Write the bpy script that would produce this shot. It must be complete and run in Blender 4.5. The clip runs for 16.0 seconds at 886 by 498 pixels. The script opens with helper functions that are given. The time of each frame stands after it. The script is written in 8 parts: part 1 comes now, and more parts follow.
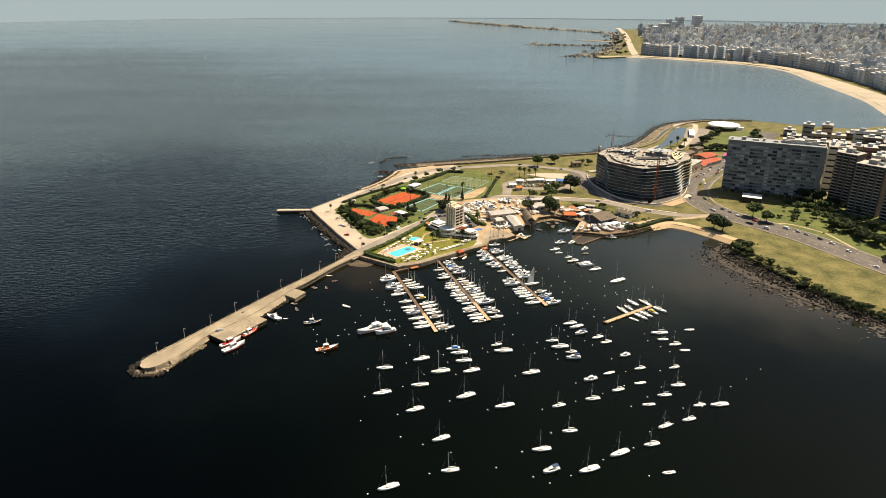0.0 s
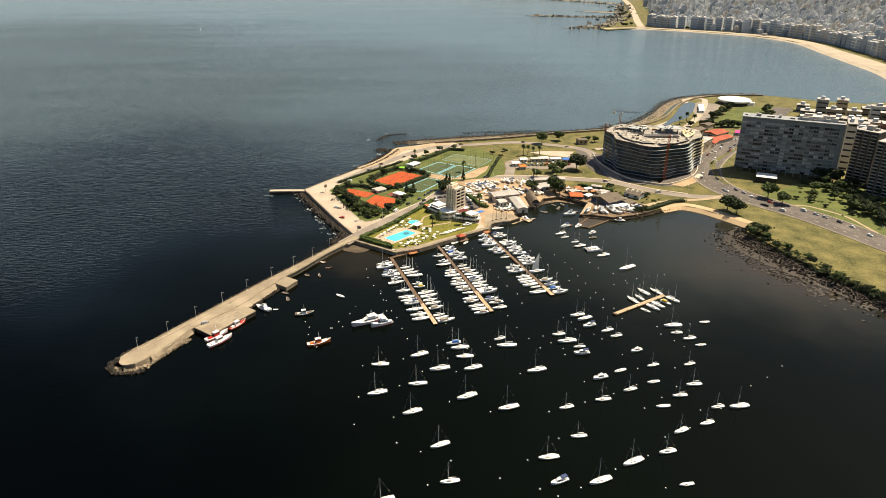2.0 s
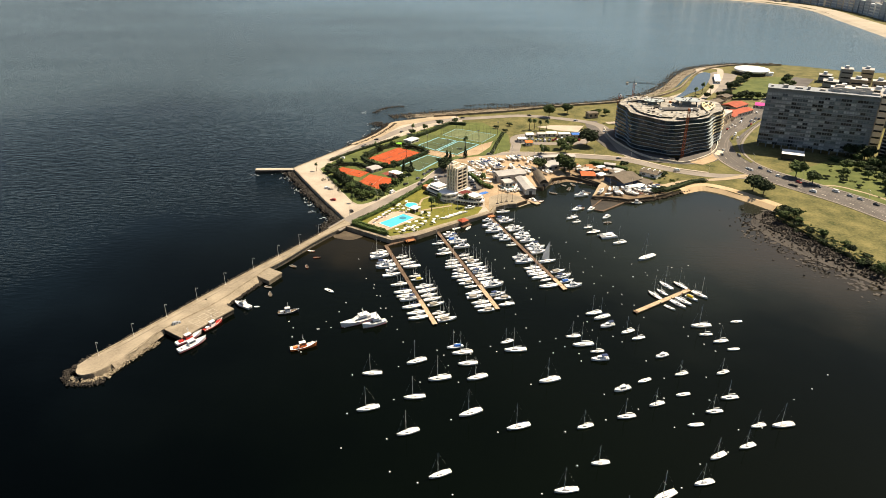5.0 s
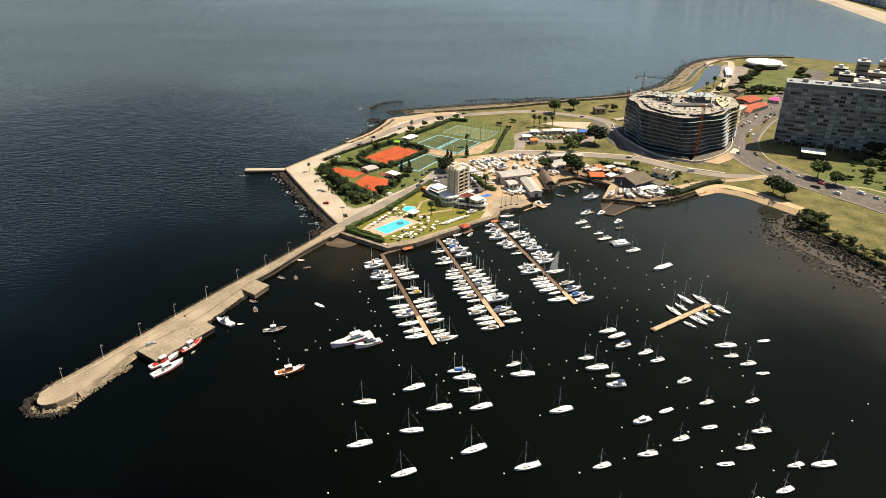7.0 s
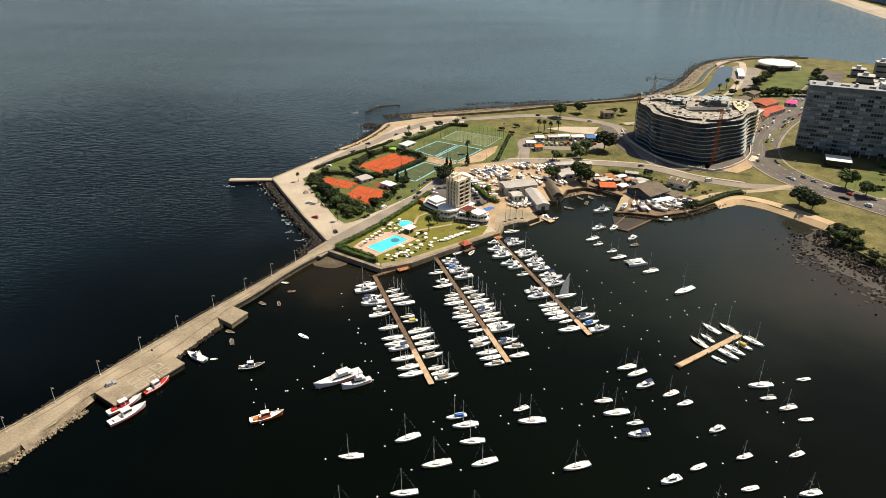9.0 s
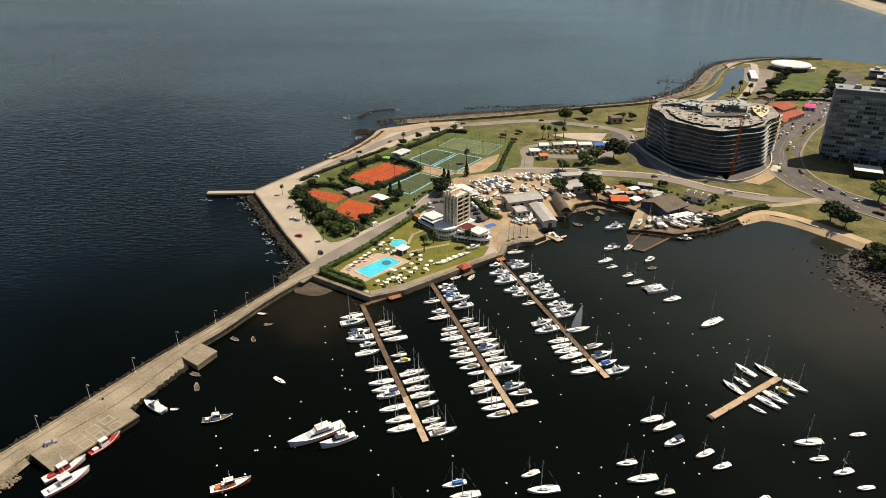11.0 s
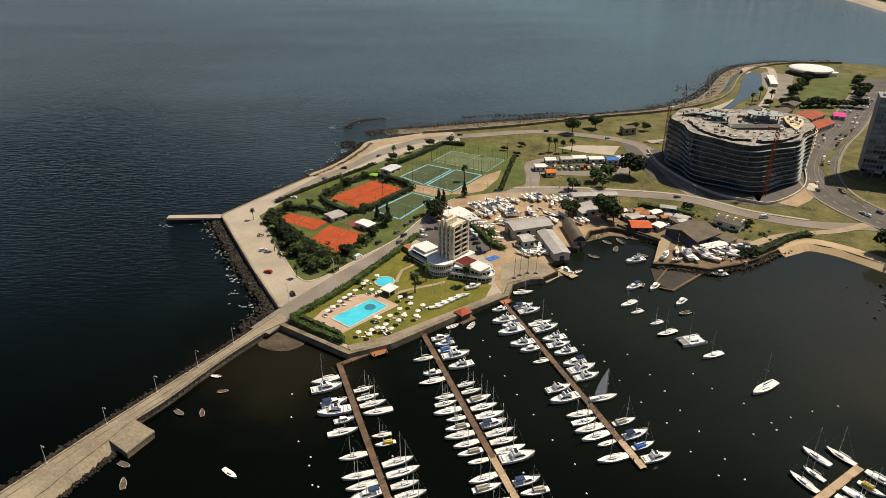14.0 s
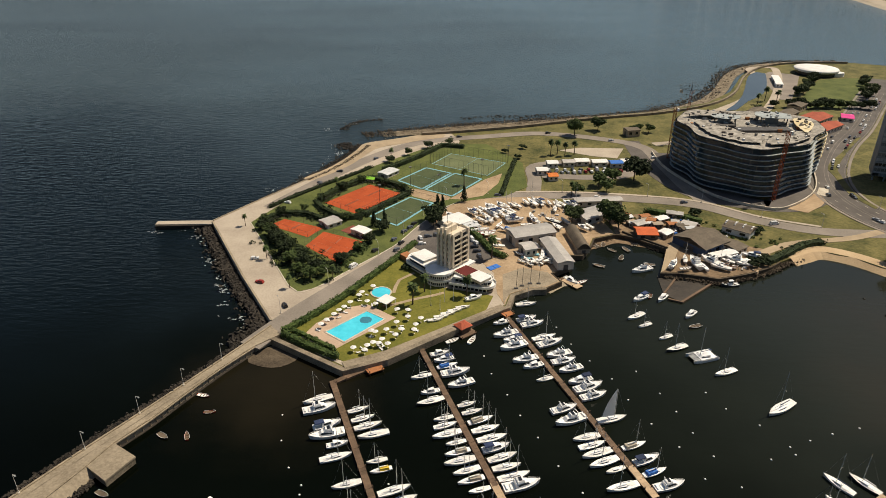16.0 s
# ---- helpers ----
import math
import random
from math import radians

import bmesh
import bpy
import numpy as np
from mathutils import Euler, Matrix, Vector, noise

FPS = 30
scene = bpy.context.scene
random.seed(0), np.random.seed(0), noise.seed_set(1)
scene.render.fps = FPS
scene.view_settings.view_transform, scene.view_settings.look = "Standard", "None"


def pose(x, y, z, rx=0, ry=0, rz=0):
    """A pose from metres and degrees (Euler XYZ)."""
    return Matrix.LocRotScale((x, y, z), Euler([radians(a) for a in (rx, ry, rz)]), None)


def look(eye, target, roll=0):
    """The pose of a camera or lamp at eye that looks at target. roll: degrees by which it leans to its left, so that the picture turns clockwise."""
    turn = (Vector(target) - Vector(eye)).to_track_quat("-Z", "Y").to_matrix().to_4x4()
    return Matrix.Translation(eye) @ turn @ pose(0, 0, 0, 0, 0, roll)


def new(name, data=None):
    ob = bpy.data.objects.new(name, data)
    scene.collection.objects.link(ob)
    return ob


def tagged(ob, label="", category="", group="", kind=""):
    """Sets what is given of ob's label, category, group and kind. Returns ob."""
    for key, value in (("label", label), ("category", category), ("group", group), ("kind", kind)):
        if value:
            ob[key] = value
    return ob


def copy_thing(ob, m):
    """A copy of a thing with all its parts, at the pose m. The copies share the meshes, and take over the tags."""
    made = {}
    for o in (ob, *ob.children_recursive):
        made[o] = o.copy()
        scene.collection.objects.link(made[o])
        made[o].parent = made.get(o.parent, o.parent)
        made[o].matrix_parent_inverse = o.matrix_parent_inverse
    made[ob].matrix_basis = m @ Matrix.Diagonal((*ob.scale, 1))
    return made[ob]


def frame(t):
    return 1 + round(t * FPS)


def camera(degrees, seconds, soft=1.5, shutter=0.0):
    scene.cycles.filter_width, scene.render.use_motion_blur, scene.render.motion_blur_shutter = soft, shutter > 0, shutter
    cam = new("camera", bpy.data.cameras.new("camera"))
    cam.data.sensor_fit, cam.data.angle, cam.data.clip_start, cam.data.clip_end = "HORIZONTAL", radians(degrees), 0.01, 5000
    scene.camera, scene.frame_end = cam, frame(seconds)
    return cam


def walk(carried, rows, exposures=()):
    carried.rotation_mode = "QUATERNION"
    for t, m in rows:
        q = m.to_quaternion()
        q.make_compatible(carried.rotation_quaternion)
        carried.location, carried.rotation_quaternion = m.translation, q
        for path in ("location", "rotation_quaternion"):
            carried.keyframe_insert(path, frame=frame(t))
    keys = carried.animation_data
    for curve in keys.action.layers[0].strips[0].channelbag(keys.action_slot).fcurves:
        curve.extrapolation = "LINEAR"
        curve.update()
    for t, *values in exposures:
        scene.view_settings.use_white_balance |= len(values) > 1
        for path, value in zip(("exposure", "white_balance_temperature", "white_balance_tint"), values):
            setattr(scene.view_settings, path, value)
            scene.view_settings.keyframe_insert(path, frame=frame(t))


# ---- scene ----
cam = camera(67.08, 16.0, soft=0.85)
PATH = [  # seconds, place, pitch, yaw, roll
    (0, -0.84, -99.50, 194.92, -21.382, -0.117, 0.114),
    (0.5, -0.78, -92.85, 194.55, -21.973, -0.117, 0.134),
    (1, -0.58, -86.37, 194.07, -22.547, -0.098, 0.146),
    (1.5, -0.45, -79.67, 193.29, -23.084, -0.066, 0.127),
    (2, -0.17, -72.72, 192.27, -23.588, -0.038, 0.093),
    (2.5, 0.09, -65.57, 190.93, -24.080, -0.015, 0.083),
    (3, 0.08, -58.37, 189.71, -24.545, -0.013, 0.094),
    (3.5, -0.14, -51.15, 188.46, -24.986, -0.037, 0.097),
    (4, -0.28, -43.84, 186.96, -25.373, -0.051, 0.093),
    (6.5, 0.19, -6.56, 180.96, -26.657, 0.065, -0.008),
    (7, 0.32, 1.55, 179.95, -26.707, 0.073, -0.014),
    (7.5, 0.49, 10.09, 178.42, -26.677, 0.086, -0.022),
    (8, 0.55, 18.99, 176.98, -26.658, 0.100, -0.040),
    (8.5, 0.95, 28.57, 175.34, -26.664, 0.099, -0.072),
    (9, 1.09, 38.48, 173.66, -26.670, 0.093, -0.083),
    (11.5, 2.20, 88.89, 165.71, -26.650, -0.094, -0.056),
    (12, 2.34, 99.08, 164.17, -26.638, -0.136, -0.039),
    (12.5, 2.64, 109.58, 162.28, -26.601, -0.202, -0.027),
    (13, 2.74, 119.92, 160.53, -26.538, -0.282, -0.025),
    (13.5, 3.00, 129.78, 158.95, -26.473, -0.347, 0.001),
    (14, 3.00, 136.30, 157.85, -26.465, -0.411, 0.006),
    (14.5, 2.91, 140.15, 157.22, -26.493, -0.470, 0.019),
    (15, 2.80, 143.57, 156.94, -26.527, -0.506, 0.057),
    (15.5, 2.73, 147.05, 156.68, -26.562, -0.531, 0.086),
    (16, 2.83, 150.43, 156.33, -26.595, -0.556, 0.110),
]
walk(cam, [(t, pose(x, y, z, 90 + pitch, 0, yaw) @ pose(0, 0, 0, 0, 0, roll)) for t, x, y, z, pitch, yaw, roll in PATH],
     exposures=[(0.0, 0.72, 6900, 10), (4.0, 0.78, 6750, 10), (7.0, 0.67, 6600, 10), (9.0, 0.48, 6450, 10), (12.5, 0.07, 6400, 10), (16.0, 0.0, 6400, 10)])

# ---- sky and sun ----
world = bpy.data.worlds.new("sky")
scene.world = world
world.use_nodes = True
wn = world.node_tree
sky = wn.nodes.new("ShaderNodeTexSky")
sky.sky_type = "NISHITA"
sky.sun_disc = False
sky.sun_elevation, sky.sun_rotation = radians(57), radians(62)
sky.air_density, sky.dust_density = 1.0, 1.6
wn.links.new(sky.outputs[0], wn.nodes["Background"].inputs[0])
wn.nodes["Background"].inputs[1].default_value = 0.057
sun = new("sun", bpy.data.lights.new("sun", "SUN"))
sun.data.energy, sun.data.angle, sun.data.color = 5.0, radians(0.6), (1.0, 0.87, 0.685)
sun.matrix_world = look((286, 153, 500), (0, 0, 0))
tagged(sun, "warm midday sun", "sun", kind="structure")


# ---- materials ----
def material(name, colour, rough=0.8, metal=0.0, vary=0.25, grain=0.6, blotch=12.0, bump=0.15, per_object=0.0, second=None, spec=0.3):
    """Two scales of noise in world metres shift the colour; a fine relief on top. per_object: shift from thing to thing."""
    m = bpy.data.materials.new(name)
    m.use_nodes = True
    n, l = m.node_tree.nodes, m.node_tree.links
    b = n["Principled BSDF"]
    b.inputs["Roughness"].default_value, b.inputs["Metallic"].default_value = rough, metal
    b.inputs["Specular IOR Level"].default_value = spec
    geo = n.new("ShaderNodeNewGeometry")
    fine, coarse = n.new("ShaderNodeTexNoise"), n.new("ShaderNodeTexNoise")
    for tex, size, detail in ((fine, grain, 4), (coarse, blotch, 5)):
        l.new(geo.outputs["Position"], tex.inputs["Vector"])
        tex.inputs["Scale"].default_value, tex.inputs["Detail"].default_value = 1 / size, detail
    ramp = n.new("ShaderNodeMix")
    ramp.data_type = "RGBA"
    dark = [c * (1 - vary) for c in colour]
    light = second or [min(1, c * (1 + vary)) for c in colour]
    ramp.inputs[6].default_value, ramp.inputs[7].default_value = (*dark, 1), (*light, 1)
    spread = n.new("ShaderNodeMapRange")
    spread.inputs[1].default_value, spread.inputs[2].default_value = 0.32, 0.68
    mixv = n.new("ShaderNodeMath")
    mixv.operation = "MULTIPLY_ADD"
    mixv.inputs[1].default_value = 0.4
    half = n.new("ShaderNodeMath")
    half.operation = "MULTIPLY"
    half.inputs[1].default_value = 0.6
    l.new(coarse.outputs[0], half.inputs[0])
    l.new(fine.outputs[0], mixv.inputs[0])
    l.new(half.outputs[0], mixv.inputs[2])
    l.new(mixv.outputs[0], spread.inputs[0])
    l.new(spread.outputs[0], ramp.inputs[0])
    out = ramp.outputs[2]
    if per_object:
        info, hsv, rng = n.new("ShaderNodeObjectInfo"), n.new("ShaderNodeHueSaturation"), n.new("ShaderNodeMapRange")
        rng.inputs[3].default_value, rng.inputs[4].default_value = 1 - per_object, 1 + per_object
        l.new(info.outputs["Random"], rng.inputs[0])
        l.new(rng.outputs[0], hsv.inputs["Value"])
        l.new(out, hsv.inputs["Color"])
        out = hsv.outputs[0]
    l.new(out, b.inputs["Base Color"])
    if bump:
        bp = n.new("ShaderNodeBump")
        bp.inputs["Strength"].default_value, bp.inputs["Distance"].default_value = bump, grain * 0.3
        l.new(fine.outputs[0], bp.inputs["Height"])
        l.new(bp.outputs[0], b.inputs["Normal"])
    return m


def water_material():
    m = bpy.data.materials.new("sea_water")
    m.use_nodes = True
    n, l = m.node_tree.nodes, m.node_tree.links
    b = n["Principled BSDF"]
    
    geo = n.new("ShaderNodeNewGeometry")

    def tex(scale, stretch=(1, 1, 1), turn=0.0, detail=4):
        mp, t = n.new("ShaderNodeMapping"), n.new("ShaderNodeTexNoise")
        mp.inputs["Scale"].default_value, mp.inputs["Rotation"].default_value = stretch, (0, 0, turn)
        t.inputs["Scale"].default_value, t.inputs["Detail"].default_value = scale, detail
        l.new(geo.outputs["Position"], mp.inputs["Vector"])
        l.new(mp.outputs[0], t.inputs["Vector"])
        return t.outputs[0]
    # base colour: clear in the open, green in the harbour, brown off the mud bank
    mottle, streak = tex(0.004, (1, 1.6, 1), 0.5, 5), tex(0.006, (0.35, 1.8, 1), -0.35, 6)

    def blend(fac, a, b):
        mix = n.new("ShaderNodeMix")
        mix.data_type = "RGBA"
        l.new(fac, mix.inputs[0])
        for k, v in ((6, a), (7, b)):
            if isinstance(v, tuple):
                mix.inputs[k].default_value = (*v, 1)
            else:
                l.new(v, mix.inputs[k])
        return mix.outputs[2]

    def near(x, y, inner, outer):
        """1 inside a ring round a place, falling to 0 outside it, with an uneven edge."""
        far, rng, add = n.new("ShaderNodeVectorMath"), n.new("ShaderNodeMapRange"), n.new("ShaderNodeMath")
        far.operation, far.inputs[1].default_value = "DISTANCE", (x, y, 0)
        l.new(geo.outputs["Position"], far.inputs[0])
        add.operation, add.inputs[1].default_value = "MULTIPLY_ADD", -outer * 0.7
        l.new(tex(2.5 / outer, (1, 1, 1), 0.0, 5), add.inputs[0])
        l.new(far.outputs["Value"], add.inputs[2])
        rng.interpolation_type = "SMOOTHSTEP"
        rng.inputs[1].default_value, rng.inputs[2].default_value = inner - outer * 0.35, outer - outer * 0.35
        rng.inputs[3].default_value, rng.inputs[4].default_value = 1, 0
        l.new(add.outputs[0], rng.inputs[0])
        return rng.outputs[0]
    sea = blend(mottle, (0.0005, 0.0020, 0.0038), (0.0012, 0.0038, 0.0066))
    # distance haze and sun glitter painted in: sea turns paler and bluer outward
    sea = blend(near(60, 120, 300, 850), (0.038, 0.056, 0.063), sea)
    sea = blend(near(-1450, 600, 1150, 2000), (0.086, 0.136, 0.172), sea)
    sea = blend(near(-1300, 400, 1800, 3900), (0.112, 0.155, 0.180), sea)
    # west water painted darker, away from the glitter
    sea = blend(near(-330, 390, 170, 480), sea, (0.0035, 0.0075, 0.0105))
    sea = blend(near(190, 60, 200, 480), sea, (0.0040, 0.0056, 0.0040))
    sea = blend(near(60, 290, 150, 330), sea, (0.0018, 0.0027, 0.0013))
    # near and left water darkened in its colour, like lens falloff
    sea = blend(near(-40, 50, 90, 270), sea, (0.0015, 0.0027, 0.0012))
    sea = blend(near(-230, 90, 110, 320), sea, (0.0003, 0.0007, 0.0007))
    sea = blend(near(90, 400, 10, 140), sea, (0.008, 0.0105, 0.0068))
    # murky shallows, lifted paler in colour for sky glare as well
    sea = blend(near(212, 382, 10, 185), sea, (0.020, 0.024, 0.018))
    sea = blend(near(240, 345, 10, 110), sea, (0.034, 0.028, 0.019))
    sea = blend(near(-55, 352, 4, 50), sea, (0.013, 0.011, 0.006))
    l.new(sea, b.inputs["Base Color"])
    rg = n.new("ShaderNodeMapRange")
    rg.inputs[1].default_value, rg.inputs[2].default_value = 0.35, 0.65
    rg.inputs[3].default_value, rg.inputs[4].default_value = 0.09, 0.15
    l.new(streak, rg.inputs[0])
    swell, ripple = tex(0.16, (0.8, 1.3, 1), 0.6, 3), tex(0.24, (0.55, 1.6, 1), 0.45, 4)
    b1, b2 = n.new("ShaderNodeBump"), n.new("ShaderNodeBump")
    b1.inputs["Distance"].default_value, b1.inputs["Strength"].default_value = 0.5, 0.1
    b2.inputs["Distance"].default_value, b2.inputs["Strength"].default_value = 1.4, 0.9
    l.new(swell, b1.inputs["Height"])
    l.new(ripple, b2.inputs["Height"])
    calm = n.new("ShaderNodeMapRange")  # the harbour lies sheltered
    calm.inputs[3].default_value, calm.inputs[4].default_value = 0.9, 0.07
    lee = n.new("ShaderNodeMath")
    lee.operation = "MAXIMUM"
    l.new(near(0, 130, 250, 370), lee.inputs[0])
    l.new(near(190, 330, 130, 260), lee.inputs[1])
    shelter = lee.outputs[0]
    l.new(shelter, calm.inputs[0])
    open_sea = n.new("ShaderNodeMath")  # the open water is broken by fine wavelets
    open_sea.operation, open_sea.inputs[1].default_value = "MULTIPLY_ADD", -0.05
    l.new(shelter, open_sea.inputs[0])
    l.new(rg.outputs[0], open_sea.inputs[2])
    l.new(open_sea.outputs[0], b.inputs["Roughness"])
    ior_zone = n.new("ShaderNodeMapRange")  # IOR set by zone, dimming the sky reflection by hand
    ior_zone.inputs[3].default_value, ior_zone.inputs[4].default_value = 1.19, 1.14
    l.new(near(-60, 90, 270, 600), ior_zone.inputs[0])
    gloss = ior_zone.outputs[0]
    # two more hand-set zones: stronger reflection off the beach, weaker near left
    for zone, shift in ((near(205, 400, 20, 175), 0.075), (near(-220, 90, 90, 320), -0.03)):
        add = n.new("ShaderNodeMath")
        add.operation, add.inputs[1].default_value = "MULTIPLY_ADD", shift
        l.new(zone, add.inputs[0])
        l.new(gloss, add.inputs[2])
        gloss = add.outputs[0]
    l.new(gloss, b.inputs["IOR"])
    l.new(calm.outputs[0], b2.inputs["Strength"])
    l.new(b1.outputs[0], b2.inputs["Normal"])
    l.new(b2.outputs[0], b.inputs["Normal"])
    return m


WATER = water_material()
GRASS = material("park_grass", (0.066, 0.082, 0.018), 0.95, 0, 0.45, 1.5, 13, 0.5, second=(0.20, 0.170, 0.060))
LAWN = material("watered_lawn", (0.115, 0.13, 0.016), 0.95, 0, 0.3, 1.0, 9, 0.35, second=(0.20, 0.18, 0.03))
GREEN = material("bright_lawn", (0.070, 0.098, 0.022), 0.95, 0, 0.3, 1.0, 11, 0.35, second=(0.135, 0.15, 0.04))
CONCRETE = material("worn_concrete", (0.235, 0.19, 0.13), 0.9, 0, 0.3, 0.8, 11, 0.2, second=(0.385, 0.32, 0.225))
SEAWALL = material("stained_sea_wall", (0.17, 0.14, 0.095), 0.92, 0, 0.5, 0.7, 6, 0.4, second=(0.33, 0.27, 0.19))
PROMENADE = material("promenade_paving", (0.38, 0.315, 0.24), 0.9, 0, 0.18, 0.9, 17, 0.15, second=(0.49, 0.42, 0.325))
ASPHALT = material("road_asphalt", (0.22, 0.19, 0.155), 0.9, 0, 0.2, 0.7, 15, 0.2, second=(0.29, 0.25, 0.205))
ROADGREY = material("dark_asphalt", (0.098, 0.086, 0.075), 0.88, 0, 0.3, 0.7, 15, 0.2, second=(0.145, 0.128, 0.112))
PATHWAY = material("sandy_path", (0.36, 0.28, 0.18), 0.95, 0, 0.2, 0.7, 8, 0.2)
SAND = material("beach_sand", (0.44, 0.31, 0.175), 0.95, 0, 0.18, 0.6, 12, 0.25, second=(0.57, 0.43, 0.26))
YARD = material("bare_earth_yard", (0.33, 0.225, 0.125), 0.95, 0, 0.28, 1.2, 12, 0.3, second=(0.47, 0.345, 0.215))
CLAY = material("red_clay", (0.36, 0.060, 0.014), 0.95, 0, 0.14, 0.8, 9, 0.1, second=(0.45, 0.088, 0.024))
TURF = material("artificial_turf", (0.055, 0.08, 0.03), 0.9, 0, 0.22, 0.5, 9, 0.1, second=(0.085, 0.105, 0.045))
BLUELINE = material("turquoise_court_edge", (0.20, 0.42, 0.47), 0.8, 0, 0.15, 0.5, 6, 0.05)
WHITE = material("white_paint", (0.78, 0.76, 0.71), 0.55, 0, 0.1, 0.5, 4, 0.05, second=(0.82, 0.81, 0.78))
ROOFWHITE = material("white_membrane_roof", (0.72, 0.71, 0.67), 0.7, 0, 0.14, 0.8, 6, 0.08)
HULL = material("white_gelcoat", (0.86, 0.85, 0.82), 0.25, 0, 0.06, 0.6, 3, 0, 0.08, spec=0.5)
DECK = material("cream_deck", (0.79, 0.77, 0.71), 0.7, 0, 0.15, 0.3, 2.5, 0.05, 0.15)
DARKHULL = material("dark_hull", (0.030, 0.034, 0.042), 0.35, 0, 0.3, 0.6, 3, 0, 0.2, spec=0.5)
REDPAINT = material("red_hull_paint", (0.47, 0.035, 0.028), 0.4, 0, 0.2, 0.6, 4, 0.05)
ORANGE = material("orange_paint", (0.72, 0.17, 0.035), 0.5, 0, 0.15, 0.6, 4, 0.05)
BLUETARP = material("blue_canvas", (0.045, 0.16, 0.50), 0.8, 0, 0.2, 0.4, 2, 0.1)
NAVY = material("navy_canvas", (0.03, 0.045, 0.10), 0.85, 0, 0.3, 0.4, 2, 0.1, 0.4)
YELLOWTARP = material("yellow_canvas", (0.68, 0.46, 0.04), 0.8, 0, 0.15, 0.4, 2, 0.1)
TINT = material("tinted_boat_glass", (0.018, 0.021, 0.025), 0.1, 0, 0.3, 1, 3, 0, spec=0.6)
ALLOY = material("pale_aluminium_spar", (0.60, 0.58, 0.54), 0.5, 0.1, 0.12, 0.3, 3, 0)
SAIL = material("grey_sailcloth", (0.84, 0.84, 0.82), 0.9, 0, 0.08, 0.4, 3, 0.05)
SAILUP = material("sunlit_sailcloth", (0.84, 0.84, 0.82), 0.9, 0, 0.08, 0.4, 3, 0.05)
cloth, ties = SAILUP.node_tree.nodes, SAILUP.node_tree.links
thin, both = cloth.new("ShaderNodeBsdfTranslucent"), cloth.new("ShaderNodeMixShader")
thin.inputs[0].default_value, both.inputs[0].default_value = (0.8, 0.8, 0.78, 1), 0.5
ties.new(cloth["Principled BSDF"].outputs[0], both.inputs[1])
ties.new(thin.outputs[0], both.inputs[2])
ties.new(both.outputs[0], cloth["Material Output"].inputs[0])
BEIGE = material("beige_canvas", (0.40, 0.35, 0.27), 0.85, 0, 0.2, 0.4, 2, 0.1, 0.2)
TIMBER = material("weathered_dock_timber", (0.135, 0.088, 0.055), 0.85, 0, 0.35, 0.4, 5, 0.3, 0.2)
NEWTIMBER = material("pale_new_planks", (0.44, 0.32, 0.20), 0.8, 0, 0.18, 0.4, 4, 0.2, 0.12)
ROCK = material("dark_wet_rock", (0.022, 0.018, 0.014), 0.85, 0, 0.5, 0.8, 5, 0.6, second=(0.058, 0.048, 0.036))
PALEROCK = material("pale_rubble", (0.24, 0.195, 0.13), 0.9, 0, 0.4, 0.8, 4, 0.5, second=(0.38, 0.31, 0.21))
BROWNROCK = material("brown_shore_stone", (0.060, 0.043, 0.027), 0.9, 0, 0.5, 0.8, 5, 0.6, second=(0.13, 0.10, 0.065))
PALETURF = material("worn_pale_turf", (0.12, 0.145, 0.06), 0.9, 0, 0.22, 0.5, 9, 0.1, second=(0.16, 0.18, 0.085))
BROWNRUBBLE = material("brown_rubble", (0.13, 0.10, 0.065), 0.95, 0, 0.4, 1.2, 5, 0.7, second=(0.30, 0.245, 0.165))
MUD = material("tidal_mud", (0.024, 0.018, 0.012), 0.6, 0, 0.5, 0.8, 6, 0.5, second=(0.058, 0.045, 0.030))
LEAF = material("tree_leaves", (0.026, 0.046, 0.010), 0.85, 0, 0.5, 0.5, 3, 0, 0.3, second=(0.085, 0.12, 0.032))
HEDGE = material("hedge_leaves", (0.042, 0.078, 0.014), 0.85, 0, 0.45, 0.4, 4, 0, 0.15, second=(0.085, 0.125, 0.028))
DARKLEAF = material("dark_evergreen", (0.014, 0.025, 0.008), 0.9, 0, 0.5, 0.5, 3, 0, 0.25, second=(0.045, 0.066, 0.022))
# city tones lifted grey-blue as painted haze; nearer roofs share the pale one
HAZEGLASS = material("hazed_far_windows", (0.26, 0.30, 0.34), 0.4, 0, 0.3, 2.0, 30, 0)
CITYPALE = material("pale_hazed_plaster", (0.55, 0.57, 0.57), 0.85, 0, 0.2, 2.0, 40, 0, second=(0.70, 0.70, 0.68))
CITYGREY = material("hazed_grey_concrete", (0.42, 0.46, 0.50), 0.85, 0, 0.25, 2.0, 40, 0, second=(0.55, 0.58, 0.60))
CITYDARK = material("hazed_dark_facade", (0.26, 0.30, 0.34), 0.8, 0, 0.3, 2.0, 40, 0)
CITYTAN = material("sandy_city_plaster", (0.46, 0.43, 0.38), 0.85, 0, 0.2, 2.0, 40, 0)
RUSTDECK = material("rust_brown_boards", (0.36, 0.15, 0.06), 0.85, 0, 0.3, 0.5, 4, 0.2)
BARK = material("bark", (0.09, 0.065, 0.042), 0.95, 0, 0.3, 0.3, 2, 0.4)
POOLWATER = material("pool_water", (0.06, 0.56, 0.72), 0.15, 0, 0.12, 2.0, 7, 0.05, second=(0.10, 0.66, 0.80), spec=0.5)
CREAM = material("cream_render", (0.64, 0.55, 0.41), 0.85, 0, 0.12, 1.2, 7, 0.1, second=(0.74, 0.65, 0.51))
